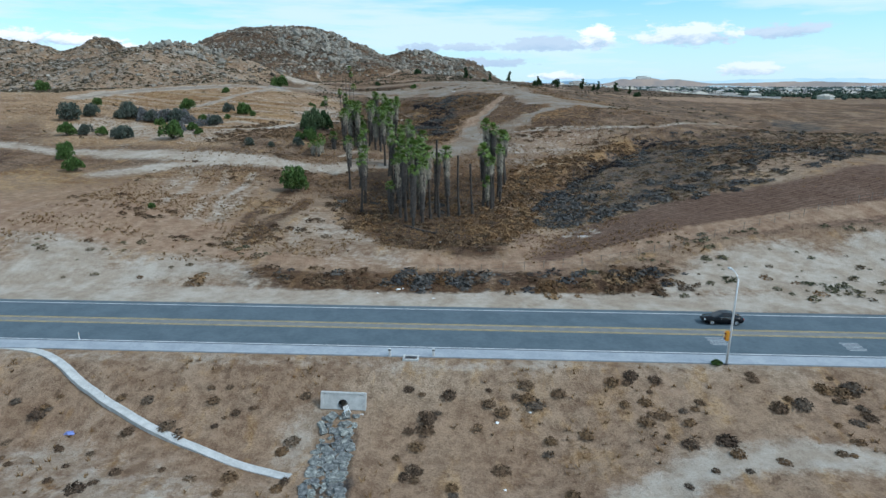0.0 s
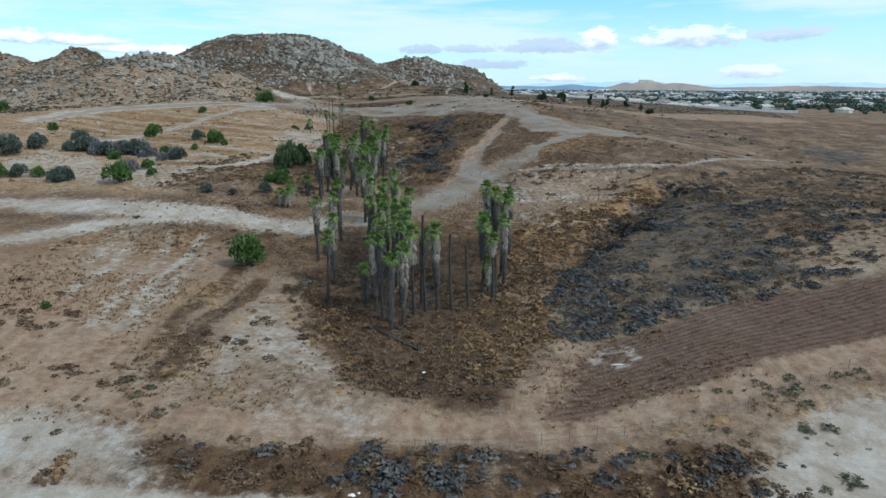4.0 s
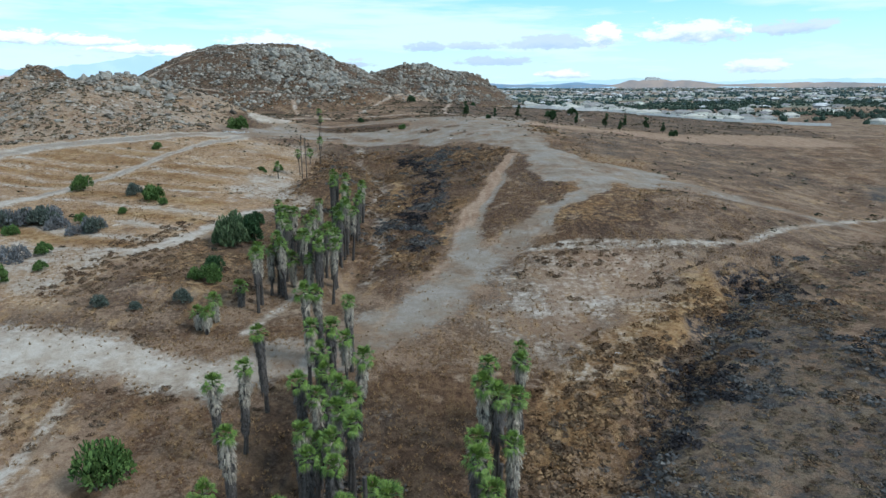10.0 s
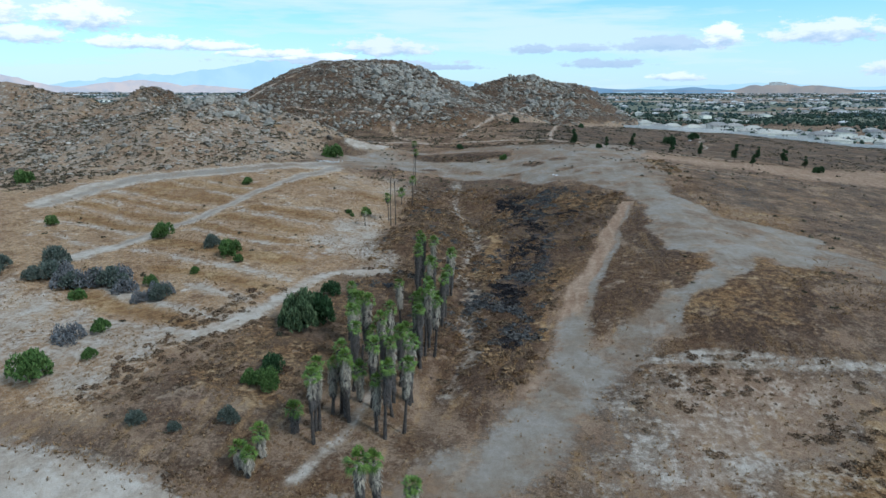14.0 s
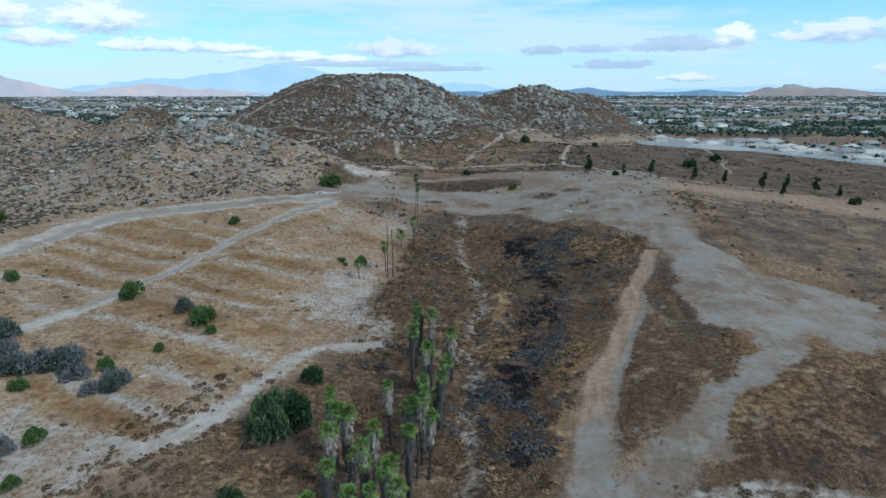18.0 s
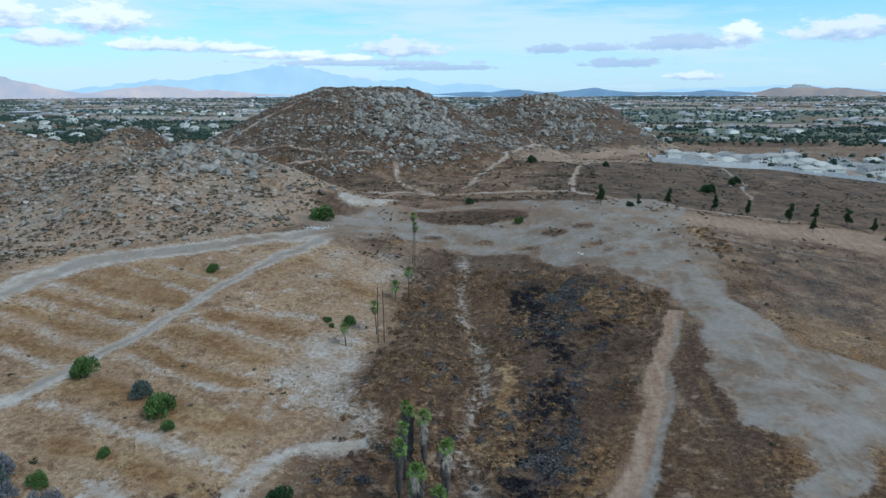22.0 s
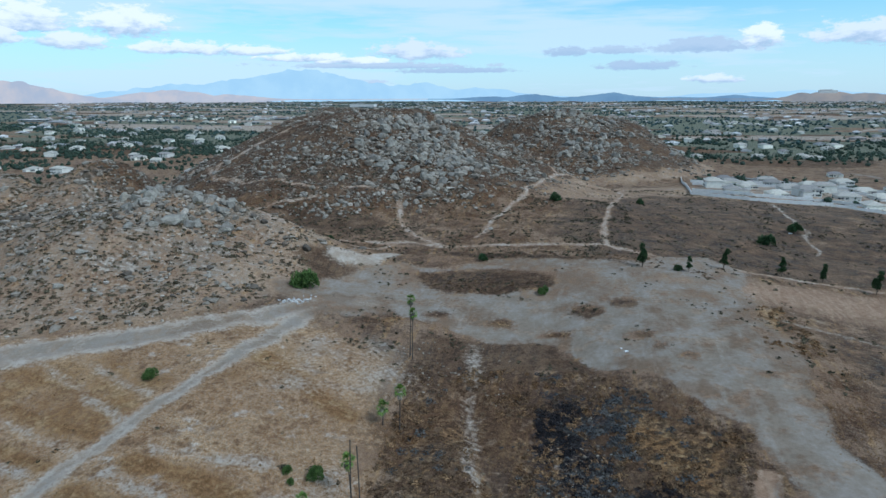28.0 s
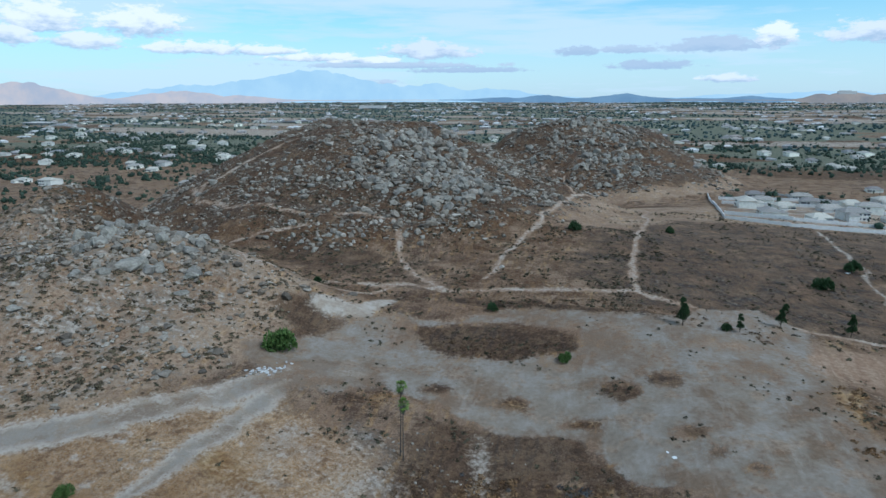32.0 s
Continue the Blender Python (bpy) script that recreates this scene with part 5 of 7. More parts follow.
# The tumbled blocks of the crests, packed edge to edge.
TUMBLES = (("crest", ((-157, 561), (-143, 607), (-111, 622), (-87, 585), (-66, 559), (-96, 520), (-138, 531)), 760, 1.2, 3.9, 110),
           ("rib", ((-232, 558), (-175, 556), (-138, 535), (-155, 507), (-207, 528)), 260, 0.9, 2.6, 15),
           ("foot", ((-165, 487), (-139, 498), (-118, 490), (-126, 478), (-152, 472)), 220, 0.7, 2.0, 10),
           ("east_knob", ((-67, 866), (-24, 918), (30, 890), (20, 830), (-8, 790), (-53, 830)), 420, 1.5, 4.6, 30),
           ("west_knoll", ((-205, 393), (-190, 425), (-160, 418), (-146, 402), (-160, 388), (-182, 375)), 420, 0.8, 3.4, 34))
BLOCKS = [rock_shape(80 + k, 2) for k in range(6)]
BLOCK_MESHES = [mesh_of("boulder", v, f, ROCK) for v, f in BLOCKS]
for where, outline, count, low, high, singles in TUMBLES:
    xs, ys = [p[0] for p in outline], [p[1] for p in outline]
    tx, ty = scatter(count * 2, min(xs) - 12, max(xs) + 12, min(ys) - 12, max(ys) + 12, lambda x, y: np.clip(0.5 + inside(x, y, list(outline)) / 14, 0, 1), len(where) + count)
    r = np.random.RandomState(count)
    ts = low + (high - low) * r.random_sample(len(tx)) ** 2.2
    order = np.argsort(-ts)
    for k in order[:singles]:
        v = float(ts[k])
        ob = new("boulder", BLOCK_MESHES[k % 6])
        ob.matrix_world = Matrix.LocRotScale((tx[k], ty[k], put_down(tx[k], ty[k], 0.1 * v)), Euler((0.3 * math.sin(k), 0.3 * math.cos(k * 2.0), k * 1.7)), (v * 1.15, v * 0.9, v * (0.8 + 0.4 * ((k * 7) % 10) / 10)))
        tagged(ob, "angular grey granite boulder in a tumbled outcrop", "boulder", "boulders on the hills")
    rest = order[singles:]
    heap = new("rock_tumble", strewn("rock_tumble", BLOCKS, on_ground(tx[rest], ty[rest], r, ts[rest], ts[rest] * r.uniform(0.6, 1.1, len(rest)), 0.15), GREY_ROCK))
    tagged(heap, "tumbled angular granite blocks with dark gaps", "rocks", kind="stuff")
gx, gy = scatter(700, -120, -92, 345, 378, lambda x, y: smooth(1.5 - np.hypot(((x + 105) * 0.55 + (y - 362) * 0.83) / 7, ((x + 105) * 0.83 - (y - 362) * 0.55) / 2.6)), 66)
RUBBLE = plain("white_rubble", (0.42, 0.41, 0.40), (0.74, 0.73, 0.71), 0.5, 0.9, spread=0.6)
tagged(new("rubble", strewn("rubble", [rock_shape(40 + k, 2) for k in range(3)], on_ground(gx, gy, rng, rng.uniform(0.25, 0.85, len(gx)), rng.uniform(0.25, 0.7, len(gx))), RUBBLE)), "white broken stone rubble heaped beside the gravel road", "rubble", kind="stuff")

# ---- dry shrubs and tufts ----


def leaf_clump(seed, count, wide=0.16, long=0.34, hollow=0.35):
    """A shrub of loose twig and leaf blades in an uneven dome."""
    r, v = random.Random(seed), []
    lobes = [(Vector((r.uniform(-0.55, 0.55), r.uniform(-0.55, 0.55), r.uniform(0.25, 0.6))), r.uniform(0.4, 0.62)) for _ in range(5)]
    for _ in range(count):
        centre, big = r.choice(lobes)
        way = Vector((r.gauss(0, 1), r.gauss(0, 1), abs(r.gauss(0.2, 0.8)))).normalized()
        p = centre + way * big * (hollow + (1 - hollow) * r.random() ** 0.5)
        p.z = max(p.z, 0.02)
        d = (way + Vector((r.uniform(-1, 1), r.uniform(-1, 1), r.uniform(-0.6, 0.9)))).normalized()
        side = d.orthogonal().normalized()
        side = (Matrix.Rotation(r.uniform(0, 6.28), 3, d) @ side) * wide * r.uniform(0.6, 1.3)
        tip = d * long * r.uniform(0.6, 1.3)
        v += [p - side * 0.6, p + side * 0.6, p + tip + side * 0.5, p + tip - side * 0.5]
    v = np.array([p[:] for p in v])
    v[:, 2] = np.maximum(v[:, 2], -0.05)
    return v, np.arange(len(v)).reshape(-1, 4)


def core_clump(seed, count):
    """A clump with a dark lumpy heart under the blades, so that it is not seen through."""
    r, bm = random.Random(seed), bmesh.new()
    bmesh.ops.create_icosphere(bm, subdivisions=1, radius=0.62)
    for v in bm.verts:
        v.co *= r.uniform(0.7, 1.1)
        v.co.z = max(0.0, v.co.z * 0.7 + 0.3)
    a, f = arrays(bm)
    b, q = leaf_clump(seed, count, 0.17, 0.32, 0.55)
    tri = np.concatenate([q[:, [0, 1, 2]], q[:, [0, 2, 3]]])
    return np.concatenate([a, b]), np.concatenate([f, tri + len(a)])


def mound_bush(seed, leaves, wide):
    """A rounded bush: small sprays over a dome, thinning at the foot."""
    r, v = random.Random(seed), []
    stretch = r.uniform(0.8, 1.15)
    for k in range(leaves):
        a, up = k * 2.399 + r.uniform(-0.5, 0.5), r.uniform(0.02, 1.0)
        flat, out = math.sqrt(1 - up * up), r.uniform(0.55, 1.0)
        p = Vector((math.cos(a) * flat * stretch, math.sin(a) * flat / stretch, up * 0.95)) * out
        u = Vector((r.uniform(-1, 1), r.uniform(-1, 1), r.uniform(-0.4, 1))).normalized()
        w = u.cross(Vector((math.cos(a), math.sin(a), 0.6))).normalized()
        s = wide * r.uniform(0.7, 1.3)
        v += [p - u * s * 0.5 - w * s * 0.45, p + w * s * 0.5 - u * s * 0.2, p + u * s * 0.75]
    v = np.array([p[:] for p in v])
    return v, np.arange(len(v)).reshape(-1, 3)


SHRUBS = [mound_bush(70 + k, 54, 0.36) for k in range(6)]
DARK_TWIG = by_clump("grey_scrub", [(0.048, 0.049, 0.052), (0.08, 0.08, 0.081), (0.112, 0.106, 0.098), (0.07, 0.064, 0.058)])
BROWN_TWIG = by_clump("brown_scrub", [(0.068, 0.0425, 0.0272), (0.115, 0.0739, 0.045), (0.157, 0.106, 0.0638), (0.085, 0.0638, 0.0467)])
SAGE_TWIG = by_clump("sage_scrub", [(0.034, 0.034, 0.022), (0.062, 0.058, 0.038), (0.10, 0.085, 0.056), (0.05, 0.042, 0.03)])
KNOLL_TWIG = by_clump("knoll_scrub", [(0.05, 0.042, 0.029), (0.082, 0.067, 0.043), (0.12, 0.095, 0.062), (0.072, 0.068, 0.043)])
STRAW = by_island("straw", [(0.12, 0.066, 0.03), (0.25, 0.15, 0.07), (0.34, 0.225, 0.12), (0.17, 0.10, 0.05)], 0.95)


def zone(corners, share=1.0):
    return lambda x, y: share * (inside(x, y, list(corners)) > 0) * (1 - smooth(bare(x, y) * 1.6))


def clumped(x, y, seed, low=0.42):
    return smooth((value_noise(x, y, 11, seed) * 0.6 + value_noise(x, y, 3.5, seed + 1) * 0.4 - low) / 0.2)


def shrubs(name, mat, label, spots, low, high, tall, seed, category="shrubs", shapes=None):
    x, y = (np.concatenate([s[k] for s in spots]) for k in (0, 1))
    r = np.random.RandomState(seed)
    wide = low + (high - low) * r.random_sample(len(x)) ** 2
    ob = new(name, strewn(name, shapes or SHRUBS, on_ground(x, y, r, wide, wide * tall * r.uniform(0.7, 1.2, len(x)), 0.08), mat))
    tagged(ob, label, category, kind="stuff")


SLOPE = ((24, 77), (43, 109), (66, 145), (86, 160), (160, 204), (150, 110), (70, 67), (52, 62), (29, 57), (22, 59))
GULLY = ((-54, 336), (-2, 335), (36, 304), (33, 278), (18, 234), (12, 209), (9, 183), (4, 161), (-12, 159), (-23, 179), (-39, 178), (-43, 202), (-46, 259))
EDGE = ((30, 420), (0, 425), (-60, 430), (-60, 437), (0, 434), (28, 428), (52, 412), (50, 404))
BOWL = ((-24, 82), (-3, 96), (18, 90), (27, 100), (40, 112), (30, 80), (22, 65), (15, 55), (14, 40), (3, 37), (-8, 45), (-16, 59))
shrubs("burnt_scrub", DARK_TWIG, "charred grey-black scrub on the hillside", (
    scatter(17000, 20, 165, 55, 210, lambda x, y: zone(SLOPE)(x, y) * clumped(x, y, 71, 0.34) * np.clip(1.2 - (0.7 * (x - 25) + 0.7 * (y - 65)) / 82, 0.04, 0.95), 72),
    scatter(500, 26, 92, 86, 165, lambda x, y: 0.95 * smooth(1.2 - np.abs((x - 32) * 0.79 - (y - 92) * 0.61) / 6), 73),
    scatter(5200, -16, 16, 180, 325, lambda x, y: 0.9 * clumped(x, y, 74, 0.47) * smooth(1.2 - np.abs(x + 1 + 0.05 * (240 - y)) / 11), 75),
    scatter(700, -22, 20, 60, 115, lambda x, y: 0.6 * zone(BOWL)(x, y) * clumped(x, y, 174, 0.5), 175),
    scatter(3500, -45, 30, 150, 340, lambda x, y: 0.35 * zone(GULLY)(x, y) * clumped(x, y, 176, 0.5), 177),
    scatter(650, -22, 40, 16, 38, lambda x, y: 0.9 * clumped(x, y, 80, 0.42) * smooth(1.3 - np.abs(road_offset(x, y) - 17.5) / 4), 81),
), 0.45, 1.8, 0.65, 82)
ROADSIDE_TWIG = by_clump("roadside_scrub", [(0.055, 0.058, 0.036), (0.09, 0.09, 0.055), (0.13, 0.115, 0.07), (0.10, 0.075, 0.05)])
shrubs("roadside_scrub", ROADSIDE_TWIG, "small grey-green bushes dotting the pale roadside bank", (
    scatter(700, 26, 100, 12, 42, lambda x, y: (0.15 + 0.85 * clumped(x, y, 76, 0.46)) * 0.7 * (road_offset(x, y) > 12.5) * (y < 41 + 0.05 * (x - 60)), 77),
    scatter(330, -100, -22, 20, 46, lambda x, y: (0.12 + 0.8 * clumped(x, y, 78, 0.5)) * 0.7 * (road_offset(x, y) > 13), 79)), 0.3, 1.25, 0.6, 83)
shrubs("brown_scrub", BROWN_TWIG, "dry reddish-brown scrub and weeds", (
    scatter(4000, -30, 42, 35, 114, lambda x, y: zone(BOWL)(x, y) * (0.2 + 0.8 * clumped(x, y, 83)) * 0.8, 84),
    scatter(11000, -56, 38, 158, 338, lambda x, y: zone(GULLY)(x, y) * (0.15 + 0.85 * clumped(x, y, 85)) * 0.6, 86),
    scatter(1900, -27, 44, 15, 40, lambda x, y: 0.9 * (0.15 + 0.85 * clumped(x, y, 287, 0.42)) * smooth(1.2 - np.abs(road_offset(x, y) - 18) / 5) * smooth((x + 27) / 9) * smooth((44 - x) / 12), 87),
    scatter(1700, -75, -18, 38, 118, lambda x, y: 0.45 * clumped(x, y, 88, 0.5) * (1 - bare(x, y)) * (road_offset(x, y) > 17), 89),
    scatter(2200, -75, -30, 125, 200, lambda x, y: 0.6 * clumped(x, y, 90, 0.46) * (1 - bare(x, y)), 91),
    scatter(2600, 24, 82, 100, 176, lambda x, y: 0.45 * clumped(x, y, 92, 0.5) * (1 - bare(x, y)), 93),
    scatter(3600, 14, 66, 62, 156, lambda x, y: 0.9 * clumped(x, y, 192, 0.40) * smooth(1.3 - np.abs((x - 24) * 0.79 - (y - 92) * 0.61) / 9), 193),
    scatter(500, -80, 80, -34, -2, lambda x, y: clumped(x, y, 94, 0.55) * (road_offset(x, y) < -11.5) * (np.abs(x + 7) > 4), 95),
    scatter(6000, 20, 165, 55, 210, lambda x, y: zone(SLOPE)(x, y) * clumped(x, y, 271, 0.42) * np.clip((0.7 * (x - 25) + 0.7 * (y - 65)) / 110, 0.08, 0.8), 272),
    scatter(900, -64, 56, 400, 440, lambda x, y: 0.8 * (inside(x, y, list(EDGE)) > 0), 273),
    scatter(500, -68, -14, 382, 410, lambda x, y: 0.8 * smooth(1 - ((x + 42) / 26) ** 2 - ((y - 396) / 10) ** 2), 96),
), 0.35, 1.3, 0.65, 97)
GOLD_TWIG = by_clump("golden_weeds", [(0.115, 0.066, 0.033), (0.18, 0.108, 0.056), (0.255, 0.165, 0.09), (0.15, 0.098, 0.058)])
BANKSIDE = ((34, 129), (52, 142), (73, 162), (70, 150), (46, 119), (33, 103), (27, 84), (23, 62), (15, 44), (8, 46), (14, 62), (16, 84), (14, 96), (24, 114))
shrubs("golden_weeds", GOLD_TWIG, "golden-brown dry weeds massed on the gully banks", (
    scatter(4200, 6, 76, 40, 165, lambda x, y: zone(BANKSIDE)(x, y) * (0.25 + 0.75 * clumped(x, y, 341, 0.4)), 342),
    scatter(5000, -56, 38, 158, 338, lambda x, y: zone(GULLY)(x, y) * clumped(x, y, 343, 0.47) * 0.8, 344),
    scatter(1500, -30, 18, 42, 112, lambda x, y: zone(BOWL)(x, y) * clumped(x, y, 345, 0.48) * 0.8, 346),
    scatter(700, -42, 56, 15, 34, lambda x, y: 0.8 * clumped(x, y, 347, 0.5) * smooth(1.2 - np.abs(road_offset(x, y) - 16) / 4), 348),
    scatter(500, 36, 66, 345, 385, lambda x, y: 0.7 * clumped(x, y, 349, 0.4) * (1 - bare(x, y)), 350)), 0.5, 1.5, 0.8, 351)
TAN_TWIG = by_clump("tan_tussock", [(0.0863, 0.0638, 0.0413), (0.135, 0.101, 0.0638), (0.165, 0.128, 0.0825), (0.0975, 0.0788, 0.06)])
shrubs("slope_scrub", TAN_TWIG, "tan and grey tussocks between charred scrub", (
    scatter(15000, 20, 165, 55, 210, lambda x, y: zone(SLOPE)(x, y) * (0.3 + 0.7 * clumped(x, y, 141, 0.36)) * 0.8, 142),), 0.3, 0.9, 0.55, 143)
CHAR = by_clump("charred_brush", [(0.012, 0.011, 0.013), (0.024, 0.022, 0.024), (0.045, 0.04, 0.04), (0.018, 0.016, 0.018)])


def around(cx, cy, rx, ry, count, seed):
    return scatter(count, cx - rx, cx + rx, cy - ry, cy + ry, lambda x, y: smooth(1.4 - np.hypot((x - cx) / rx, (y - cy) / ry)) * clumped(x, y, seed, 0.42), seed + 1)


shrubs("charred_clumps", CHAR, "black burnt clumps of brush in the gully", (
    around(-6, 309, 8, 11, 700, 300), around(2, 236, 5, 16, 560, 302), around(-2, 212, 5, 14, 520, 304), around(-2, 285, 7, 14, 520, 322), around(2, 186, 4, 9, 200, 306), around(15, 281, 6, 5, 120, 308), around(4, 262, 4, 14, 150, 318),
    around(50, 114, 5, 9, 150, 310), around(62, 131, 6, 10, 190, 312), around(76, 149, 7, 8, 150, 314), around(40, 99, 4, 8, 90, 316)), 0.5, 1.5, 0.6, 320)
BANK_TWIG = by_clump("bank_brush", [(0.07, 0.05, 0.037), (0.115, 0.078, 0.052), (0.165, 0.105, 0.058), (0.10, 0.084, 0.07)])
shrubs("bank_scrub", BANK_TWIG, "round dry brown bushes on the bank below the road", (
    scatter(95, -1, 24, -20, -4, lambda x, y: (0.15 + 0.85 * clumped(x, y, 131, 0.45)) * (road_offset(x, y) < -11), 132),
    scatter(130, -40, -10, -24, -4, lambda x, y: (0.2 + 0.6 * clumped(x, y, 133, 0.45)) * (road_offset(x, y) < -12), 134),
    scatter(90, 22, 62, -18, -4, lambda x, y: (0.2 + 0.8 * clumped(x, y, 135, 0.45)) * (road_offset(x, y) < -11), 136)), 0.4, 1.1, 0.7, 137, shapes=[mound_bush(170 + k, 190, 0.26) for k in range(4)])
FAR_SHRUBS = [mound_bush(270 + k, 10, 0.8) for k in range(6)]
shrubs("sage_scrub", SAGE_TWIG, "small grey-green sagebrush dotting the dry slopes", (
    scatter(10000, -330, 60, 440, 700, lambda x, y: rocky(x, y) * (0.25 + 0.75 * clumped(x, y, 98, 0.4)) * 0.5, 100),
    scatter(12000, -10, 260, 415, 640, lambda x, y: 0.6 * clumped(x, y, 101, 0.42) * (1 - bare(x, y)), 102),
    scatter(11000, -185, 20, 428, 540, lambda x, y: 0.6 * clumped(x, y, 281, 0.40) * (1 - bare(x, y)), 282),
    scatter(4500, -110, 70, 330, 420, lambda x, y: 0.5 * clumped(x, y, 283, 0.46) * (1 - bare(x, y)), 284),
    scatter(4000, 40, 170, 180, 400, lambda x, y: 0.4 * clumped(x, y, 103, 0.5) * (1 - bare(x, y)), 104),
    scatter(2600, -175, -45, 120, 345, lambda x, y: 0.16 * clumped(x, y, 105, 0.5) * (1 - bare(x, y)), 106),
), 0.35, 1.1, 0.7, 107, shapes=FAR_SHRUBS)


shrubs("knoll_scrub", KNOLL_TWIG, "dark brown and olive bushes on the rocky knoll", (
    scatter(24000, -340, -105, 262, 470, lambda x, y: rocky(x, y) * (0.3 + 0.7 * clumped(x, y, 98, 0.40)) * 0.72, 99),), 0.4, 1.4, 0.6, 108, shapes=FAR_SHRUBS)


def tuft_shape(seed):
    r, v = random.Random(seed), []
    for k in range(7):
        a, lean = r.uniform(0, 6.28), r.uniform(0.3, 1.0)
        p, w = Vector((r.uniform(-0.3, 0.3), r.uniform(-0.3, 0.3), -0.05)), Vector((-math.sin(a), math.cos(a), 0)) * 0.16
        v += [p - w, p + w, p + Vector((math.cos(a) * lean, math.sin(a) * lean, r.uniform(0.6, 1.1)))]
    v = np.array([p[:] for p in v])
    return v, np.arange(len(v)).reshape(-1, 3)


def tufts():
    spots = (scatter(26000, -175, -45, 120, 345, lambda x, y: 0.55 * clumped(x, y, 111, 0.38) * (1 - bare(x, y)), 112),
             scatter(26000, -75, 45, 34, 130, lambda x, y: 0.6 * clumped(x, y, 113, 0.36) * (1 - bare(x, y)) * (road_offset(x, y) > 15), 114),
             scatter(30000, -50, 90, 130, 340, lambda x, y: 0.6 * clumped(x, y, 115, 0.36) * (1 - bare(x, y)), 116),
             scatter(5000, -80, 80, -34, 0, lambda x, y: 0.5 * clumped(x, y, 117, 0.42) * (road_offset(x, y) < -10), 118),
             scatter(6000, 45, 165, 60, 400, lambda x, y: 0.5 * clumped(x, y, 119, 0.4) * (1 - bare(x, y)), 120))
    x, y = (np.concatenate([s[k] for s in spots]) for k in (0, 1))
    r = np.random.RandomState(121)
    wide = r.uniform(0.2, 0.55, len(x))
    ob = new("dry_grass", strewn("dry_grass", [tuft_shape(k) for k in range(4)], on_ground(x, y, r, wide, wide * 0.9, 0), STRAW))
    tagged(ob, "straw-coloured dry grass tufts", "grass", kind="stuff")


tufts()

# ---- green bushes and trees ----
GREEN_LEAF = by_island("green_leaf", [(0.045, 0.085, 0.022), (0.085, 0.15, 0.038), (0.135, 0.21, 0.06)], 0.7, 2.0)
GREY_LEAF = by_island("grey_green_leaf", [(0.06, 0.08, 0.065), (0.10, 0.125, 0.10), (0.15, 0.165, 0.14)], 0.8, 2.0)
DARK_LEAF = by_island("dark_leaf", [(0.022, 0.05, 0.02), (0.042, 0.085, 0.032), (0.065, 0.115, 0.045)], 0.75, 2.0)
DEAD_TWIG = by_island("bare_twigs", [(0.12, 0.125, 0.13), (0.20, 0.205, 0.215), (0.16, 0.155, 0.155)], 0.9, 2.0)
PEPPER_LEAF = by_island("pepper_leaf", [(0.05, 0.082, 0.036), (0.088, 0.132, 0.06), (0.13, 0.175, 0.085)], 0.75, 2.0)
BARK = plain("bark", (0.06, 0.048, 0.038), (0.16, 0.13, 0.10), 3.0, 0.95)


def foliage(seed, count, mat):
    v, q = leaf_clump(seed, count, 0.058, 0.115, 0.5)
    return mesh_of("foliage", v, q, mat)


FOLIAGE = {kind: [foliage(130 + k, 2000, mat) for k in range(3)] for kind, mat in (("green", GREEN_LEAF), ("grey", GREY_LEAF), ("dark", DARK_LEAF), ("pepper", PEPPER_LEAF))}
FOLIAGE["bare"] = [foliage(140 + k, 1100, DEAD_TWIG) for k in range(2)]


def stems(seed, tall, thick, limbs=5):
    r, bm = random.Random(seed), bmesh.new()
    tube(bm, [(0, 0, -0.3), (0.03, 0.02, tall * 0.25), (0.05, -0.03, tall * 0.6)], [thick, thick * 0.8, thick * 0.45], 6)
    for k in range(limbs):
        a, z = k * 2.4 + r.uniform(-0.4, 0.4), tall * r.uniform(0.12, 0.5)
        out = r.uniform(0.25, 0.55)
        tube(bm, [(0.03, 0.02, z), (math.cos(a) * out * 0.5, math.sin(a) * out * 0.5, z + 0.18), (math.cos(a) * out, math.sin(a) * out, z + 0.42)], [thick * 0.5, thick * 0.35, thick * 0.12], 5)
    me = bpy.data.meshes.new("stems")
    bm.to_mesh(me), bm.free()
    me.materials.append(BARK)
    return me


BUSH_STEMS = stems(5, 0.9, 0.05)
TREE_STEMS = stems(6, 1.2, 0.045, 7)
BUSH_WORDS = {"green": "bright green round bush on the dry slope", "grey": "grey-green dusty bush on dry ground", "dark": "dense dark green bush", "bare": "leafless grey bush of bare twigs"}


def bush(kind, x, y, wide, tall=1.0, name="bush", words=""):
    r = random.Random(int(x * 7 + y * 13))
    ob = thing(name, Matrix.LocRotScale((x, y, put_down(x, y, 0.26 * wide * tall)), Euler((0, 0, r.uniform(0, 6))), (wide, wide, wide * tall)), words or BUSH_WORDS[kind], "tree" if name == "tree" else "bush")
    part_of("trunk", BUSH_STEMS, ob)
    part_of("foliage", r.choice(FOLIAGE[kind]), ob)


bush("green", -33.9, 90.2, 3.7, 1.85)


def bushes(kind, rows):
    for x, y, wide in rows:
        bush(kind, x, y, wide * 0.9, 1.7 if (kind, wide) in (("grey", 1.9), ("grey", 1.3), ("grey", 2)) else 1.65)


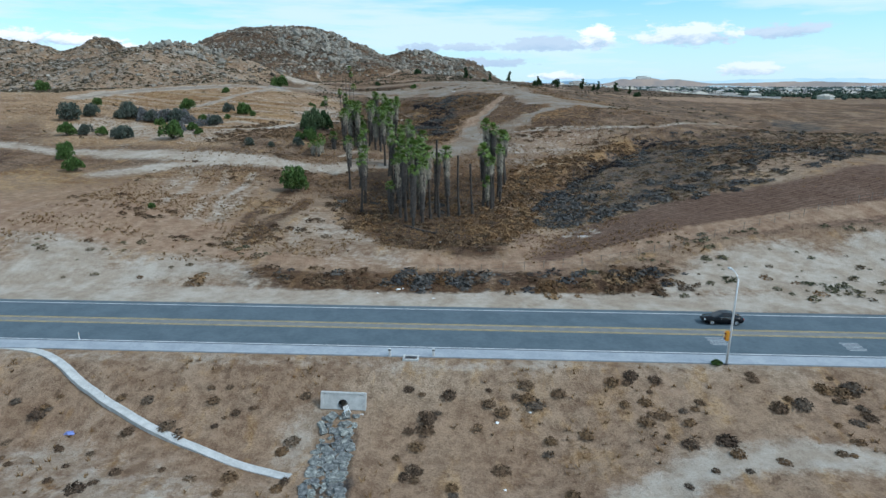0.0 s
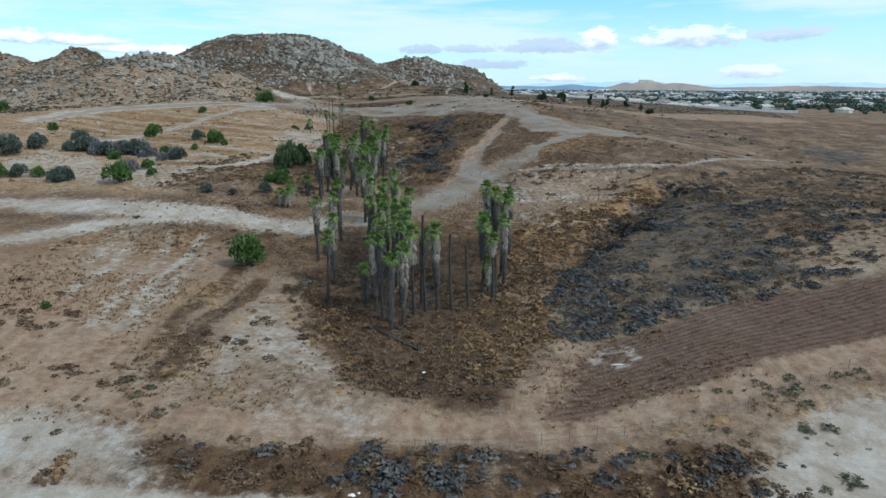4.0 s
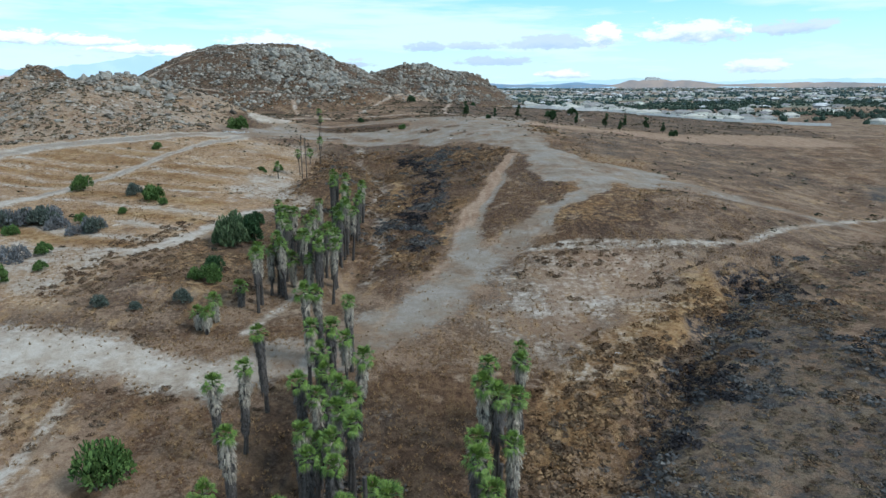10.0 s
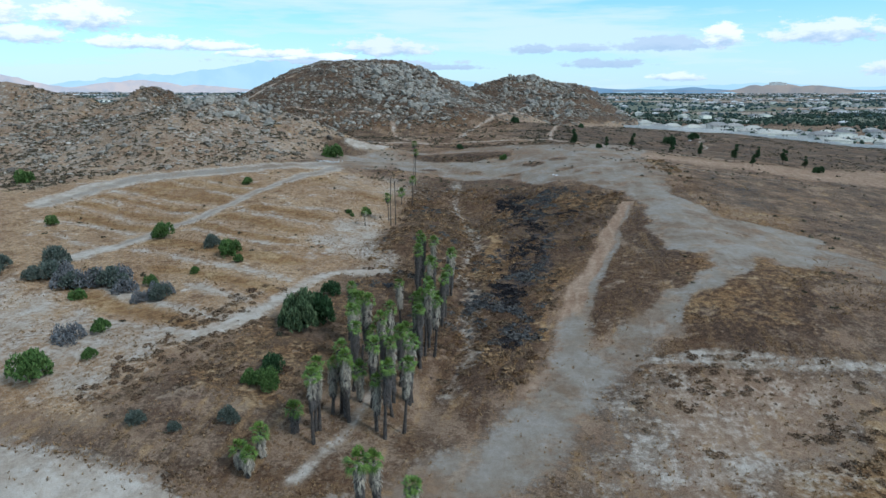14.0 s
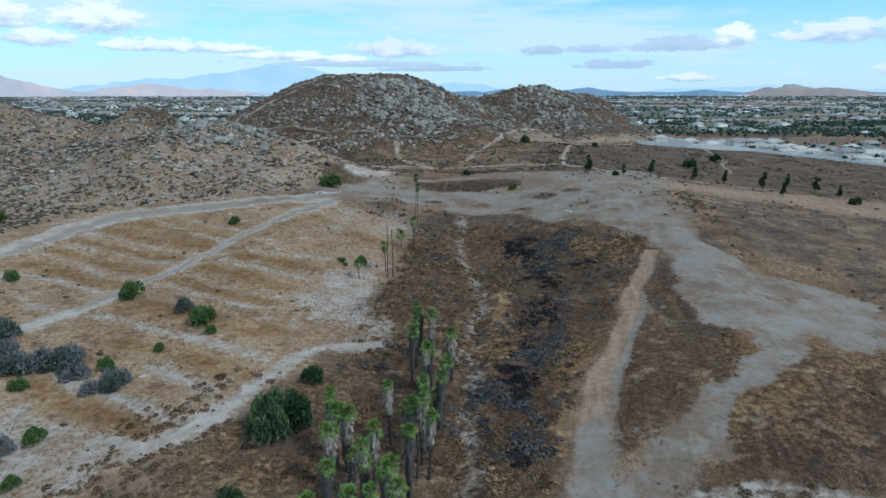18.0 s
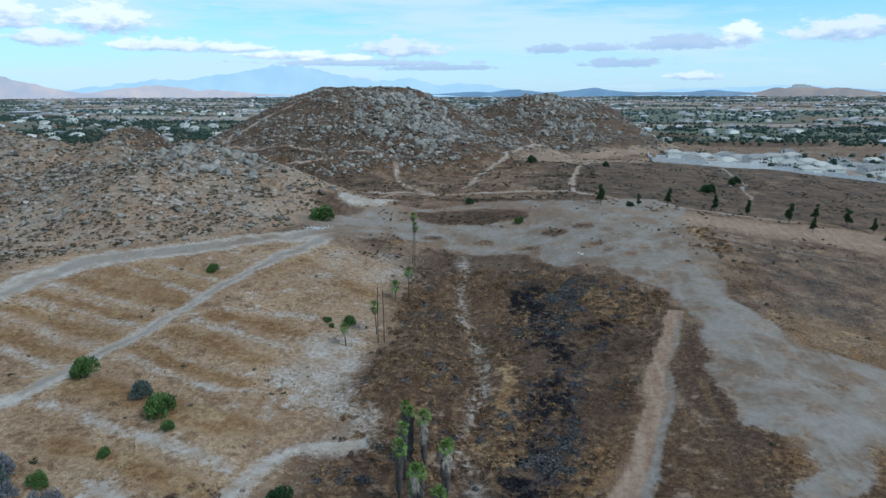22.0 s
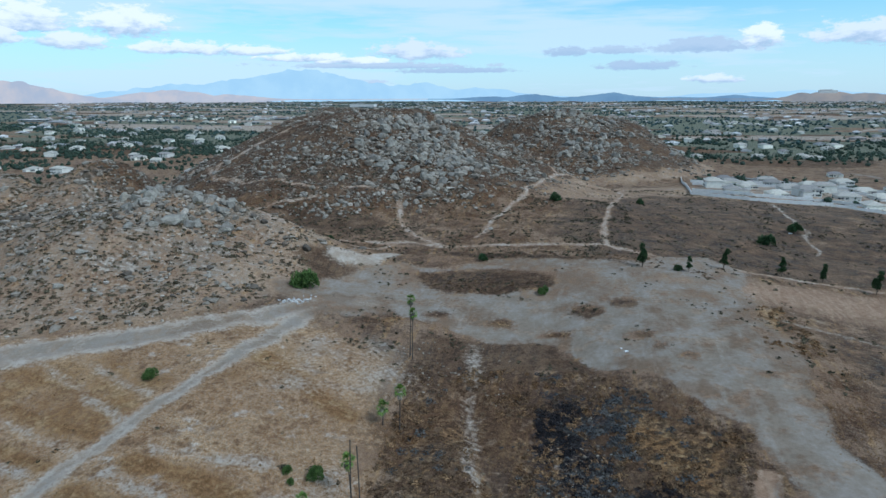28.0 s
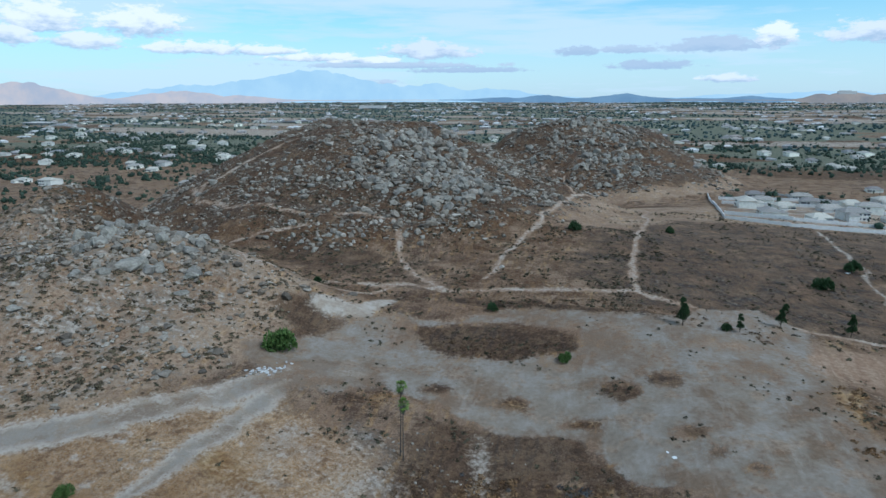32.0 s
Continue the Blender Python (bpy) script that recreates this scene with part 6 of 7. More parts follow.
bushes("green", ((-85.3, 145, 4.6), (-86.6, 166, 2.4), (-112.5, 229, 3.9), (-84, 219, 4.4), (-79.2, 213, 1.8), (-86, 203, 1.5), (-105.5, 182, 2.4), (-80, 154, 1.8), (-41.6, 152, 2.8), (-156, 232, 2.6), (-118, 298.5, 2.4), (-66, 275, 1.5), (-59.2, 275, 2.4), (-92.9, 193, 2.2), (-210, 282, 5), (-108.4, 376, 6.2), (-18, 389, 2.6), (-93, 101, 3), (-110, 126, 2.5), (-103, 116, 2.8), (-55.5, 62, 0.9), (-111, 150, 2.4), (-121, 147, 3.4), (-64, 272, 1), (-45.5, 152, 2.2)))
bushes("grey", ((-111, 187, 3.6), (-105, 191, 4), (-120, 189, 3.8), (-99, 190, 3.2), (-58, 136, 1.9), (-51, 136, 1.3), (-43.6, 140.6, 2), (-102.8, 147, 3.6), (-92.8, 224, 3.2), (-102.9, 191, 4.2), (-84.9, 185, 3), (-126, 198, 4), (-136, 191, 3.6), (-115, 148, 2.8), (-136, 174, 5), (-124, 188, 3), (-134, 186, 3.4), (-102.6, 145.5, 3.4)))
bushes("bare", ((-108, 190, 4.6), (-113, 188, 4.4), (-101, 193, 4.2), (-89.6, 160.5, 3.6), (-86, 187, 3.6), (-118, 192, 4), (-97, 188, 3.4), (-90, 184, 2.6)))
bushes("dark", ((-42.3, 157, 2.8), (-45.9, 198, 3), (-20.8, 527, 4.2), (-47, 425, 2.4), (82, 481, 4.6), (102.7, 509, 4.3), (-121.4, 433, 2), (28.6, 552, 3), (143.9, 406, 3.2), (34, 416, 2.2)))
for x, y, wide in ((-42.5, 181, 3), (-47, 181.5, 3.2), (-46, 179, 3.4), (-44, 175, 3), (-48, 176, 2.6), (-45.5, 183, 2.6)):
    bush("dark" if x > -43 else "pepper", x, y, wide * 1.2, 2.3, "tree", "leafy dark green pepper tree beside the palms")


def eucalypt(x, y, tall):
    r = random.Random(int(x * 3 + y))
    ob = thing("tree", pose(x, y, put_down(x, y, 0.1), 0, 0, r.uniform(0, 360)), "young slender eucalyptus tree in the field", "tree", "row of young trees")
    stem = part_of("trunk", TREE_STEMS, ob)
    stem.scale = (tall * 0.45, tall * 0.45, tall * 0.75)
    for k in range(6):
        leaf = part_of("foliage", FOLIAGE["dark"][k % 3], ob)
        w = tall * r.uniform(0.13, 0.18) * (1.15 - 0.09 * k)
        leaf.location, leaf.scale, leaf.rotation_euler = (r.uniform(-0.06, 0.06) * tall, r.uniform(-0.06, 0.06) * tall, tall * (0.14 + 0.13 * k)), (w, w, w * 1.6), (0, 0, r.uniform(0, 6))


for x, y, tall in ((37.5, 415, 6.5), (52.5, 425, 9), (75, 428, 8.5), (90, 427, 8), (107, 421, 9.5), (121, 430, 8), (133, 424, 9), (142, 418, 7), (20, 416, 10), (112, 405, 7)):
    eucalypt(x, y, tall)

# ---- along the road ----
WHITE_METAL = plain("galvanised_steel", (0.48, 0.49, 0.50), (0.66, 0.67, 0.68), 4.0, 0.5, 0.3)
DARK_METAL = plain("dark_steel", (0.06, 0.06, 0.065), (0.13, 0.13, 0.135), 5.0, 0.6, 0.5)
AMBER = plain("amber_paint", (0.50, 0.21, 0.02), (0.68, 0.32, 0.04), 5.0, 0.55)
LENS_RED = plain("dark_red_lens", (0.10, 0.012, 0.01), (0.16, 0.02, 0.015), 5.0, 0.25, spec=0.6)
WHITE_PLASTIC = plain("white_plastic", (0.66, 0.67, 0.67), (0.80, 0.80, 0.79), 5.0, 0.5)
GROUND_ROCK = plain("riprap_stone", (0.055, 0.062, 0.068), (0.33, 0.338, 0.342), 1.3, 0.9, strength=0.6, distance=0.05, spread=0.7)


def at_road(x, y, lift=0.0):
    return float(road_height(x)) + lift


def street_lamp():
    ob = thing("street_lamp", pose(32.9, -2.0, at_road(32.9, 0), 0, 1.2, 0), "tall pale steel street lamp beside the road", "street lamp")
    bm = bmesh.new()
    tube(bm, [(0, 0, -0.4), (0, 0, 3), (0, 0, 6.5), (0, 0, 9.3)], [0.13, 0.12, 0.095, 0.07], 10)
    part("pole", bm, WHITE_METAL, ob, smooth=True)
    bm = bmesh.new()
    box(bm, (0.34, 0.34, 0.06), (0, 0, 0.08), bevel=0.01)
    part("base_plate", bm, DARK_METAL, ob)
    bm = bmesh.new()
    tube(bm, [(0, 0, 9.1), (-0.03, 0.35, 9.6), (-0.06, 0.9, 9.85), (-0.1, 1.5, 9.9)], [0.06, 0.055, 0.05, 0.045], 8)
    part("arm", bm, WHITE_METAL, ob, smooth=True)
    bm = bmesh.new()
    box(bm, (0.34, 0.75, 0.16), (-0.12, 1.8, 9.9), bevel=0.05)
    head = part("lamp_head", bm, WHITE_METAL, ob)
    bm = bmesh.new()
    box(bm, (0.24, 0.5, 0.05), (-0.12, 1.85, 9.81), bevel=0.02)
    part("lens", bm, WHITE_PLASTIC, head)
    bm = bmesh.new()
    box(bm, (0.34, 0.30, 1.05), (-0.32, 0, 3.2), bevel=0.03)
    beacon = part("warning_beacon", bm, AMBER, ob, "amber two-lens warning beacon")
    for z in (2.93, 3.45):
        bm = bmesh.new()
        bmesh.ops.create_cone(bm, cap_ends=True, segments=14, radius1=0.13, radius2=0.11, depth=0.08, matrix=Matrix.Translation((-0.52, 0, z)) @ Matrix.Rotation(radians(90), 4, "Y"))
        part("beacon_lens", bm, LENS_RED, beacon)
        bm = bmesh.new()
        box(bm, (0.22, 0.28, 0.02), (-0.58, 0, z + 0.15), bevel=0.005)
        part("visor", bm, AMBER, beacon)


street_lamp()
bush("green", 31.9, -2.1, 0.62, 1.1, words="small green weed growing beside the lamp pole")

for x, y in ((-2.3, 0.2), (2.4, 0.1)):
    ob = thing("marker_post", pose(x, y, at_road(x, y)), "short white marker post beside the storm drain", "post", "drain marker posts")
    bm = bmesh.new()
    tube(bm, [(0, 0, -0.2), (0, 0, 0.95)], [0.14, 0.14], 10)
    part("post", bm, WHITE_METAL, ob)
    bm = bmesh.new()
    tube(bm, [(0, 0, 0.72), (0, 0, 0.86)], [0.15, 0.15], 10)
    part("band", bm, DARK_METAL, ob)
ob = thing("road_stake", pose(-38.2, 4.6, at_road(-38, 4)), "thin white roadside stake", "post")
bm = bmesh.new()
tube(bm, [(0, 0, -0.2), (0, 0, 1.1)], [0.05, 0.045], 8)
part("stake", bm, WHITE_PLASTIC, ob)
bm = bmesh.new()
tube(bm, [(0, 0, 0.9), (0, 0, 1.0)], [0.055, 0.055], 8)
part("reflector", bm, AMBER, ob)


def storm_drain():
    ob = thing("storm_drain", pose(0, -0.35, at_road(0, 0, 0.03), 0, 0, -3.4), "concrete storm drain inlet with a steel grate", "drain")
    bm = bmesh.new()
    for size, at in (((1.7, 0.2, 0.3), (0, 0.5, 0)), ((1.7, 0.2, 0.3), (0, -0.5, 0)), ((0.2, 0.8, 0.3), (0.75, 0, 0)), ((0.2, 0.8, 0.3), (-0.75, 0, 0))):
        box(bm, size, at, bevel=0.02)
    part("rim", bm, CONCRETE, ob)
    for k in range(9):
        bm = bmesh.new()
        box(bm, (0.05, 0.86, 0.06), (-0.6 + 0.15 * k, 0, 0.08))
        part("bar", bm, DARK_METAL, ob)


storm_drain()


def culvert():
    """A headwall with a pipe's mouth in it."""
    z = -1.55
    ob = thing("culvert", pose(-6.3, -6.75, z, -12, 0, -5), "concrete culvert headwall with a round pipe mouth", "culvert")
    bm = bmesh.new()
    ring = [bm.verts.new((0.46 * math.cos(a), 0, -0.25 + 0.46 * math.sin(a))) for a in (2 * math.pi * k / 24 for k in range(24))]
    rim = []
    for k in range(24):
        a = 2 * math.pi * k / 24
        c, s = math.cos(a), math.sin(a)
        far = min(2.2 / max(abs(c), 1e-6), ((1.0 if s > 0 else 0.55) / max(abs(s), 1e-6)))
        rim.append(bm.verts.new((c * far, 0, -0.25 + s * far)))
    for k in range(24):
        bm.faces.new((ring[k], ring[(k + 1) % 24], rim[(k + 1) % 24], rim[k]))
    solid = bmesh.ops.extrude_face_region(bm, geom=bm.faces[:])["geom"]
    bmesh.ops.translate(bm, vec=(0, 0.35, 0), verts=[g for g in solid if isinstance(g, bmesh.types.BMVert)])
    bmesh.ops.recalc_face_normals(bm, faces=bm.faces[:])
    part("headwall", bm, CONCRETE, ob)
    bm = bmesh.new()
    for x in (-2.1, 2.1):
        box(bm, (0.3, 0.4, 1.55), (x, 0.17, -0.03), bevel=0.02)
    box(bm, (4.5, 0.42, 0.16), (0, 0.17, 0.8), bevel=0.02)
    part("coping", bm, CONCRETE, ob)
    bm = bmesh.new()
    for r, flip in ((0.45, 1), (0.37, -1)):
        rows = [[bm.verts.new((r * math.cos(a), y, -0.25 + r * math.sin(a))) for a in (2 * math.pi * k / 20 for k in range(20))] for y in (-0.08, 2.5)]
        for k in range(20):
            f = (rows[0][k], rows[0][(k + 1) % 20], rows[1][(k + 1) % 20], rows[1][k])
            bm.faces.new(f if flip > 0 else f[::-1])
    part("pipe", bm, DARK_METAL, ob, "dark corrugated drain pipe")


culvert()


def block_shape(seed):
    """A broken quarry block: a cube with its corners knocked off askew."""
    r, bm = random.Random(seed), bmesh.new()
    bmesh.ops.create_cube(bm, size=1.7)
    bmesh.ops.bevel(bm, geom=bm.verts[:], offset=r.uniform(0.25, 0.5), segments=1, affect="VERTICES")
    for v in bm.verts:
        v.co += Vector((r.uniform(-0.22, 0.22), r.uniform(-0.22, 0.22), r.uniform(-0.2, 0.2)))
        v.co.z = v.co.z * 0.8 + 0.3
    return arrays(bm)


STONE_MESHES = [mesh_of("stone", *block_shape(k), GROUND_ROCK) for k in range(7)]
riprap = thing("riprap", pose(0, 0, 0), "heap of angular grey riprap stones below the culvert", "stones")
pick = random.Random(9)
for row in range(15):
    for col in range(5):
        y = -7.6 - row * 0.72 + pick.uniform(-0.2, 0.2)
        x = -6.5 - row * 0.01 + (col - 2) * 0.72 + pick.uniform(-0.18, 0.18)
        s = pick.uniform(0.24, 0.5)
        stone = part_of("stone", STONE_MESHES[pick.randrange(7)], riprap)
        stone.location, stone.rotation_euler, stone.scale = (x, y, put_down(x, y, 0.12)), (pick.uniform(-0.4, 0.4), pick.uniform(-0.4, 0.4), pick.uniform(0, 6)), (s * 1.25, s, s * 0.8)


def plastic_chair():
    ob = thing("plastic_chair", pose(-5.7, -7.7, put_down(-5.7, -7.7) + 0.42, 14, 16, 205), "white plastic garden chair dumped at the culvert", "chair")
    bm = bmesh.new()
    box(bm, (0.5, 0.48, 0.04), (0, 0, 0.43), bevel=0.015)
    part("seat", bm, WHITE_PLASTIC, ob)
    for k in range(5):
        bm = bmesh.new()
        box(bm, (0.06, 0.03, 0.45), (-0.2 + 0.1 * k, 0.25, 0.68), bevel=0.01)
        part("slat", bm, WHITE_PLASTIC, ob)
    bm = bmesh.new()
    box(bm, (0.52, 0.035, 0.09), (0, 0.26, 0.92), bevel=0.015)
    part("top_rail", bm, WHITE_PLASTIC, ob)
    for x in (-0.24, 0.24):
        bm = bmesh.new()
        tube(bm, [(x, 0.24, 0.64), (x, -0.1, 0.66), (x, -0.24, 0.6)], [0.025, 0.03, 0.025], 6)
        part("armrest", bm, WHITE_PLASTIC, ob)
        for y in (-0.22, 0.22):
            bm = bmesh.new()
            tube(bm, [(x * 1.1, y * 1.1, 0), (x, y, 0.44)], [0.022, 0.03], 6)
            part("leg", bm, WHITE_PLASTIC, ob)


plastic_chair()


def swale():
    """A shallow concrete gutter that winds down the bank."""
    spots = [Vector(p) for p in ((-52, 4.2), (-46, 3.1), (-41, 1.9), (-37, -0.9), (-33, -3.9), (-27, -7.2), (-20, -10.6), (-14, -13.2), (-9.2, -15.2))]
    line = []
    for a, b in zip(spots, spots[1:]):
        line += [a.lerp(b, k / 8) for k in range(8)]
    line.append(spots[-1])
    line = [line[max(0, k - 3)].lerp(line[min(len(line) - 1, k + 3)], 0.5).lerp(line[k], 0.4) for k in range(len(line))]
    ob = thing("concrete_gutter", pose(0, 0, 0), "pale winding concrete drainage gutter on the bank", "gutter")
    shape = ((-0.46, -0.4), (-0.46, 0.06), (-0.37, 0.06), (-0.14, 0.01), (0.14, 0.01), (0.37, 0.06), (0.46, 0.06), (0.46, -0.4))
    for start in range(0, len(line) - 1, 8):
        bm, rows = bmesh.new(), []
        for k in range(start, min(start + 9, len(line))):
            p = line[k]
            d = (line[min(k + 1, len(line) - 1)] - line[max(k - 1, 0)]).normalized()
            z = max(put_down(p.x + o * -d.y, p.y + o * d.x) for o in (-0.45, 0, 0.45))
            rows.append([bm.verts.new((p.x - d.y * o, p.y + d.x * o, z + h)) for o, h in shape])
        for a, b in zip(rows, rows[1:]):
            for k in range(len(shape) - 1):
                bm.faces.new((a[k], b[k], b[k + 1], a[k + 1]))
        part("gutter_slab", bm, CONCRETE, ob)


swale()

# The words on the lane cannot be read: plain bars of their size.
WORN_WHITE = plain("worn_road_paint", (0.16, 0.175, 0.19), (0.42, 0.43, 0.44), 3.0, 0.8)
for cx, cy in ((34.5, 3.9), (48.8, 2.2)):
    ob = thing("road_marking", pose(cx, cy, at_road(cx, cy, 0.148), 0, 0, -3.4), "worn white lettering painted on the asphalt", "road marking", "lane markings")
    for k in range(6):
        bm = bmesh.new()
        bmesh.ops.create_grid(bm, x_segments=1, y_segments=1, size=0.5, matrix=Matrix.Translation((0, -1.0 + 0.4 * k, 0)) @ Matrix.Diagonal((2.1 if k % 2 else 1.8, 0.2, 1, 1)))
        part("bar", bm, WORN_WHITE, ob)


# ---- a car on the far lane ----
BLACK_PAINT = plain("black_car_paint", (0.004, 0.0045, 0.006), (0.008, 0.008, 0.010), 2.0, 0.22, strength=0.0, spec=0.18)
CAR_GLASS = plain("car_glass", (0.006, 0.008, 0.01), (0.012, 0.014, 0.017), 1.0, 0.08, strength=0.0, spec=0.5)
RUBBER = plain("tyre_rubber", (0.012, 0.012, 0.012), (0.03, 0.03, 0.03), 8.0, 0.9)
CHROME = plain("bright_metal", (0.55, 0.56, 0.58), (0.75, 0.76, 0.78), 3.0, 0.25, 0.9)
HEADLIGHT = plain("headlight_glass", (0.6, 0.62, 0.64), (0.8, 0.82, 0.84), 4.0, 0.15, spec=0.7)
TAIL_RED = plain("tail_light", (0.25, 0.01, 0.01), (0.4, 0.02, 0.02), 4.0, 0.2, spec=0.6)


def loft(bm, rows):
    """Faces between rows of points of the same length, closed at both ends."""
    rings = [[bm.verts.new(p) for p in row] for row in rows]
    n = len(rings[0])
    for a, b in zip(rings, rings[1:]):
        for k in range(n):
            bm.faces.new((a[k], a[(k + 1) % n], b[(k + 1) % n], b[k]))
    bm.faces.new(rings[0][::-1]), bm.faces.new(rings[-1])
    bmesh.ops.recalc_face_normals(bm, faces=bm.faces[:])


def car(x, y, heading):
    ob = thing("car", pose(x, y, at_road(x, y, 0.14), 0, 0, heading), "black four-door sedan on the asphalt lane", "car")
    bm = bmesh.new()

    def hull(px, half, low, high):
        return [(px, -half * 0.9, low), (px, -half, low + 0.18), (px, -half, high - 0.2), (px, -half * 0.86, high), (px, half * 0.86, high), (px, half, high - 0.2), (px, half, low + 0.18), (px, half * 0.9, low)]

    loft(bm, [hull(*r) for r in ((-2.38, 0.7, 0.4, 0.75), (-2.25, 0.84, 0.28, 0.92), (-1.6, 0.91, 0.22, 0.98), (-0.6, 0.92, 0.2, 0.97), (0.6, 0.92, 0.2, 0.95), (1.4, 0.91, 0.22, 0.9), (2.1, 0.84, 0.25, 0.8), (2.38, 0.66, 0.32, 0.66))])
    part("body", bm, BLACK_PAINT, ob, smooth=True)
    bm = bmesh.new()
    loft(bm, [[(px, -h, lo), (px, -t, hi), (px, t, hi), (px, h, lo)] for px, h, t, lo, hi in ((-1.95, 0.74, 0.7, 0.93, 0.95), (-1.25, 0.8, 0.62, 0.93, 1.36), (-0.5, 0.82, 0.62, 0.93, 1.45), (0.2, 0.82, 0.62, 0.93, 1.42), (1.25, 0.76, 0.7, 0.88, 0.92))])
    cabin = part("cabin_glass", bm, CAR_GLASS, ob, "dark tinted windows")
    bm = bmesh.new()
    loft(bm, [[(px, -t, hi), (px, -t * 0.9, hi + 0.04), (px, t * 0.9, hi + 0.04), (px, t, hi)] for px, t, hi in ((-1.2, 0.61, 1.37), (-0.5, 0.62, 1.45), (0.22, 0.61, 1.41))])
    part("roof", bm, BLACK_PAINT, cabin)
    for px, side in ((-1.42, 1), (1.42, 1), (-1.42, -1), (1.42, -1)):
        m = Matrix.Translation((px, side * 0.83, 0.33)) @ Matrix.Rotation(radians(90), 4, "X")
        bm = bmesh.new()
        bmesh.ops.create_cone(bm, cap_ends=True, segments=22, radius1=0.33, radius2=0.33, depth=0.22, matrix=m)
        bmesh.ops.bevel(bm, geom=[e for e in bm.edges if abs(e.verts[0].co.y - e.verts[1].co.y) < 1e-4], offset=0.03, segments=2, affect="EDGES")
        wheel = part("wheel", bm, RUBBER, ob)
        bm = bmesh.new()
        bmesh.ops.create_cone(bm, cap_ends=True, segments=18, radius1=0.22, radius2=0.2, depth=0.05, matrix=Matrix.Translation((px, side * 0.945, 0.33)) @ Matrix.Rotation(radians(90), 4, "X"))
        part("rim", bm, CHROME, wheel)
    for side in (-1, 1):
        for name, px, size, mat in (("headlight", 2.22, (0.2, 0.34, 0.13), HEADLIGHT), ("tail_light", -2.3, (0.14, 0.36, 0.14), TAIL_RED)):
            bm = bmesh.new()
            box(bm, size, (px, side * 0.6, 0.66 if px > 0 else 0.76), bevel=0.03)
            part(name, bm, mat, ob)
        bm = bmesh.new()
        box(bm, (0.16, 0.2, 0.12), (0.75, side * 1.0, 0.98), bevel=0.03)
        part("mirror", bm, BLACK_PAINT, ob)
        bm = bmesh.new()
        box(bm, (1.9, 0.02, 0.03), (-0.35, side * 0.83, 0.945))
        part("window_trim", bm, CHROME, ob)
        for px in (-0.6, 0.35):
            bm = bmesh.new()
            box(bm, (0.2, 0.03, 0.035), (px, side * 0.925, 0.8), bevel=0.01)
            part("door_handle", bm, CHROME, ob)


car(37.4, 9.7, 176.6)

# ---- field fence, litter, fallen trunk ----
WOOD = plain("grey_wood", (0.14, 0.12, 0.10), (0.28, 0.25, 0.21), 3.0, 0.9)
fence_line = [Vector(p) for p in ((-0.7, 30), (16, 31), (25.2, 32.4), (34.4, 33.6), (42.5, 36.4), (54.2, 41.1), (66.4, 45.2), (90, 53))]
fence = thing("wire_fence", pose(0, 0, 0), "sagging wire fence on thin posts along the field", "fence")
tops = []
for a, b in zip(fence_line, fence_line[1:]):
    steps = max(1, round((b - a).length / 3.2))
    for k in range(steps):
        p = a.lerp(b, k / steps)
        z = put_down(p.x, p.y)
        bm = bmesh.new()
        tube(bm, [(p.x, p.y, z - 0.3), (p.x + 0.03, p.y, z + 1.35)], [0.05, 0.045], 6)
        part("post", bm, WOOD, fence)
        tops.append((p.x, p.y, z))
for lift in (0.5, 1.15):
    bm = bmesh.new()
    tube(bm, [(x, y, z + lift) for x, y, z in tops], [0.012] * len(tops), 4)
    part("wire", bm, DARK_METAL, fence)


def litter(x, y, size, label="crumpled white rubbish on the ground"):
    r = random.Random(int(x * 31 + y * 17))
    bm = bmesh.new()
    bmesh.ops.create_icosphere(bm, subdivisions=2, radius=size)
    for v in bm.verts:
        v.co = 0.6 * Vector((v.co.x * r.uniform(0.3, 1.9), v.co.y * r.uniform(0.3, 1.4), abs(v.co.z) * r.uniform(0.1, 0.7)))
    me = bpy.data.meshes.new("litter")
    bm.to_mesh(me), bm.free()
    me.materials.append(WHITE_PLASTIC)
    ob = new("litter", me)
    ob.location = (x, y, put_down(x, y, 0.02))
    tagged(ob, label, "litter", "scattered litter")


for x, y, size in ((-3, 23.3, 0.45), (-2.4, 23.6, 0.3), (-5.8, 21.9, 0.25), (2.1, 19.6, 0.3), (11.8, -7.6, 0.25), (8.6, -8.6, 0.35), (-4.4, -7.4, 0.2), (8.6, -17, 0.2), (-6, -16.5, 0.25), (37.1, 120.9, 0.9), (38, 121.8, 0.6), (-7, 223, 0.5), (-6.2, 224.5, 0.4), (-3.5, 286, 0.6), (-9, 301, 0.35), (10.4, 344, 0.8), (9, 346, 0.5), (20, 98, 0.3), (3, 48, 0.35), (100, 507, 1.2)):
    litter(x, y, size)
blue = new("tarp", bpy.data.objects["litter"].data.copy())
blue.data.materials[0] = plain("blue_plastic", (0.12, 0.17, 0.42), (0.2, 0.26, 0.55), 4.0, 0.5)
blue.location, blue.scale = (-32.2, -8.6, put_down(-32.2, -8.6)), (1.4, 1.4, 1.6)
tagged(blue, "small blue plastic tarp bundle on the bank", "tarp")
ob = thing("fallen_palm", pose(0, 0, 0), "fallen dead palm trunk lying in dry weeds", "palm")
bm = bmesh.new()
tube(bm, [(x, y, put_down(x, y) + 0.2) for x, y in ((-6.2, 65), (-3.5, 62.4), (-1, 59.6), (2, 56.1))], [0.26, 0.24, 0.22, 0.2], 8)
part("trunk", bm, PALM_TRUNK, ob)
bm = bmesh.new()
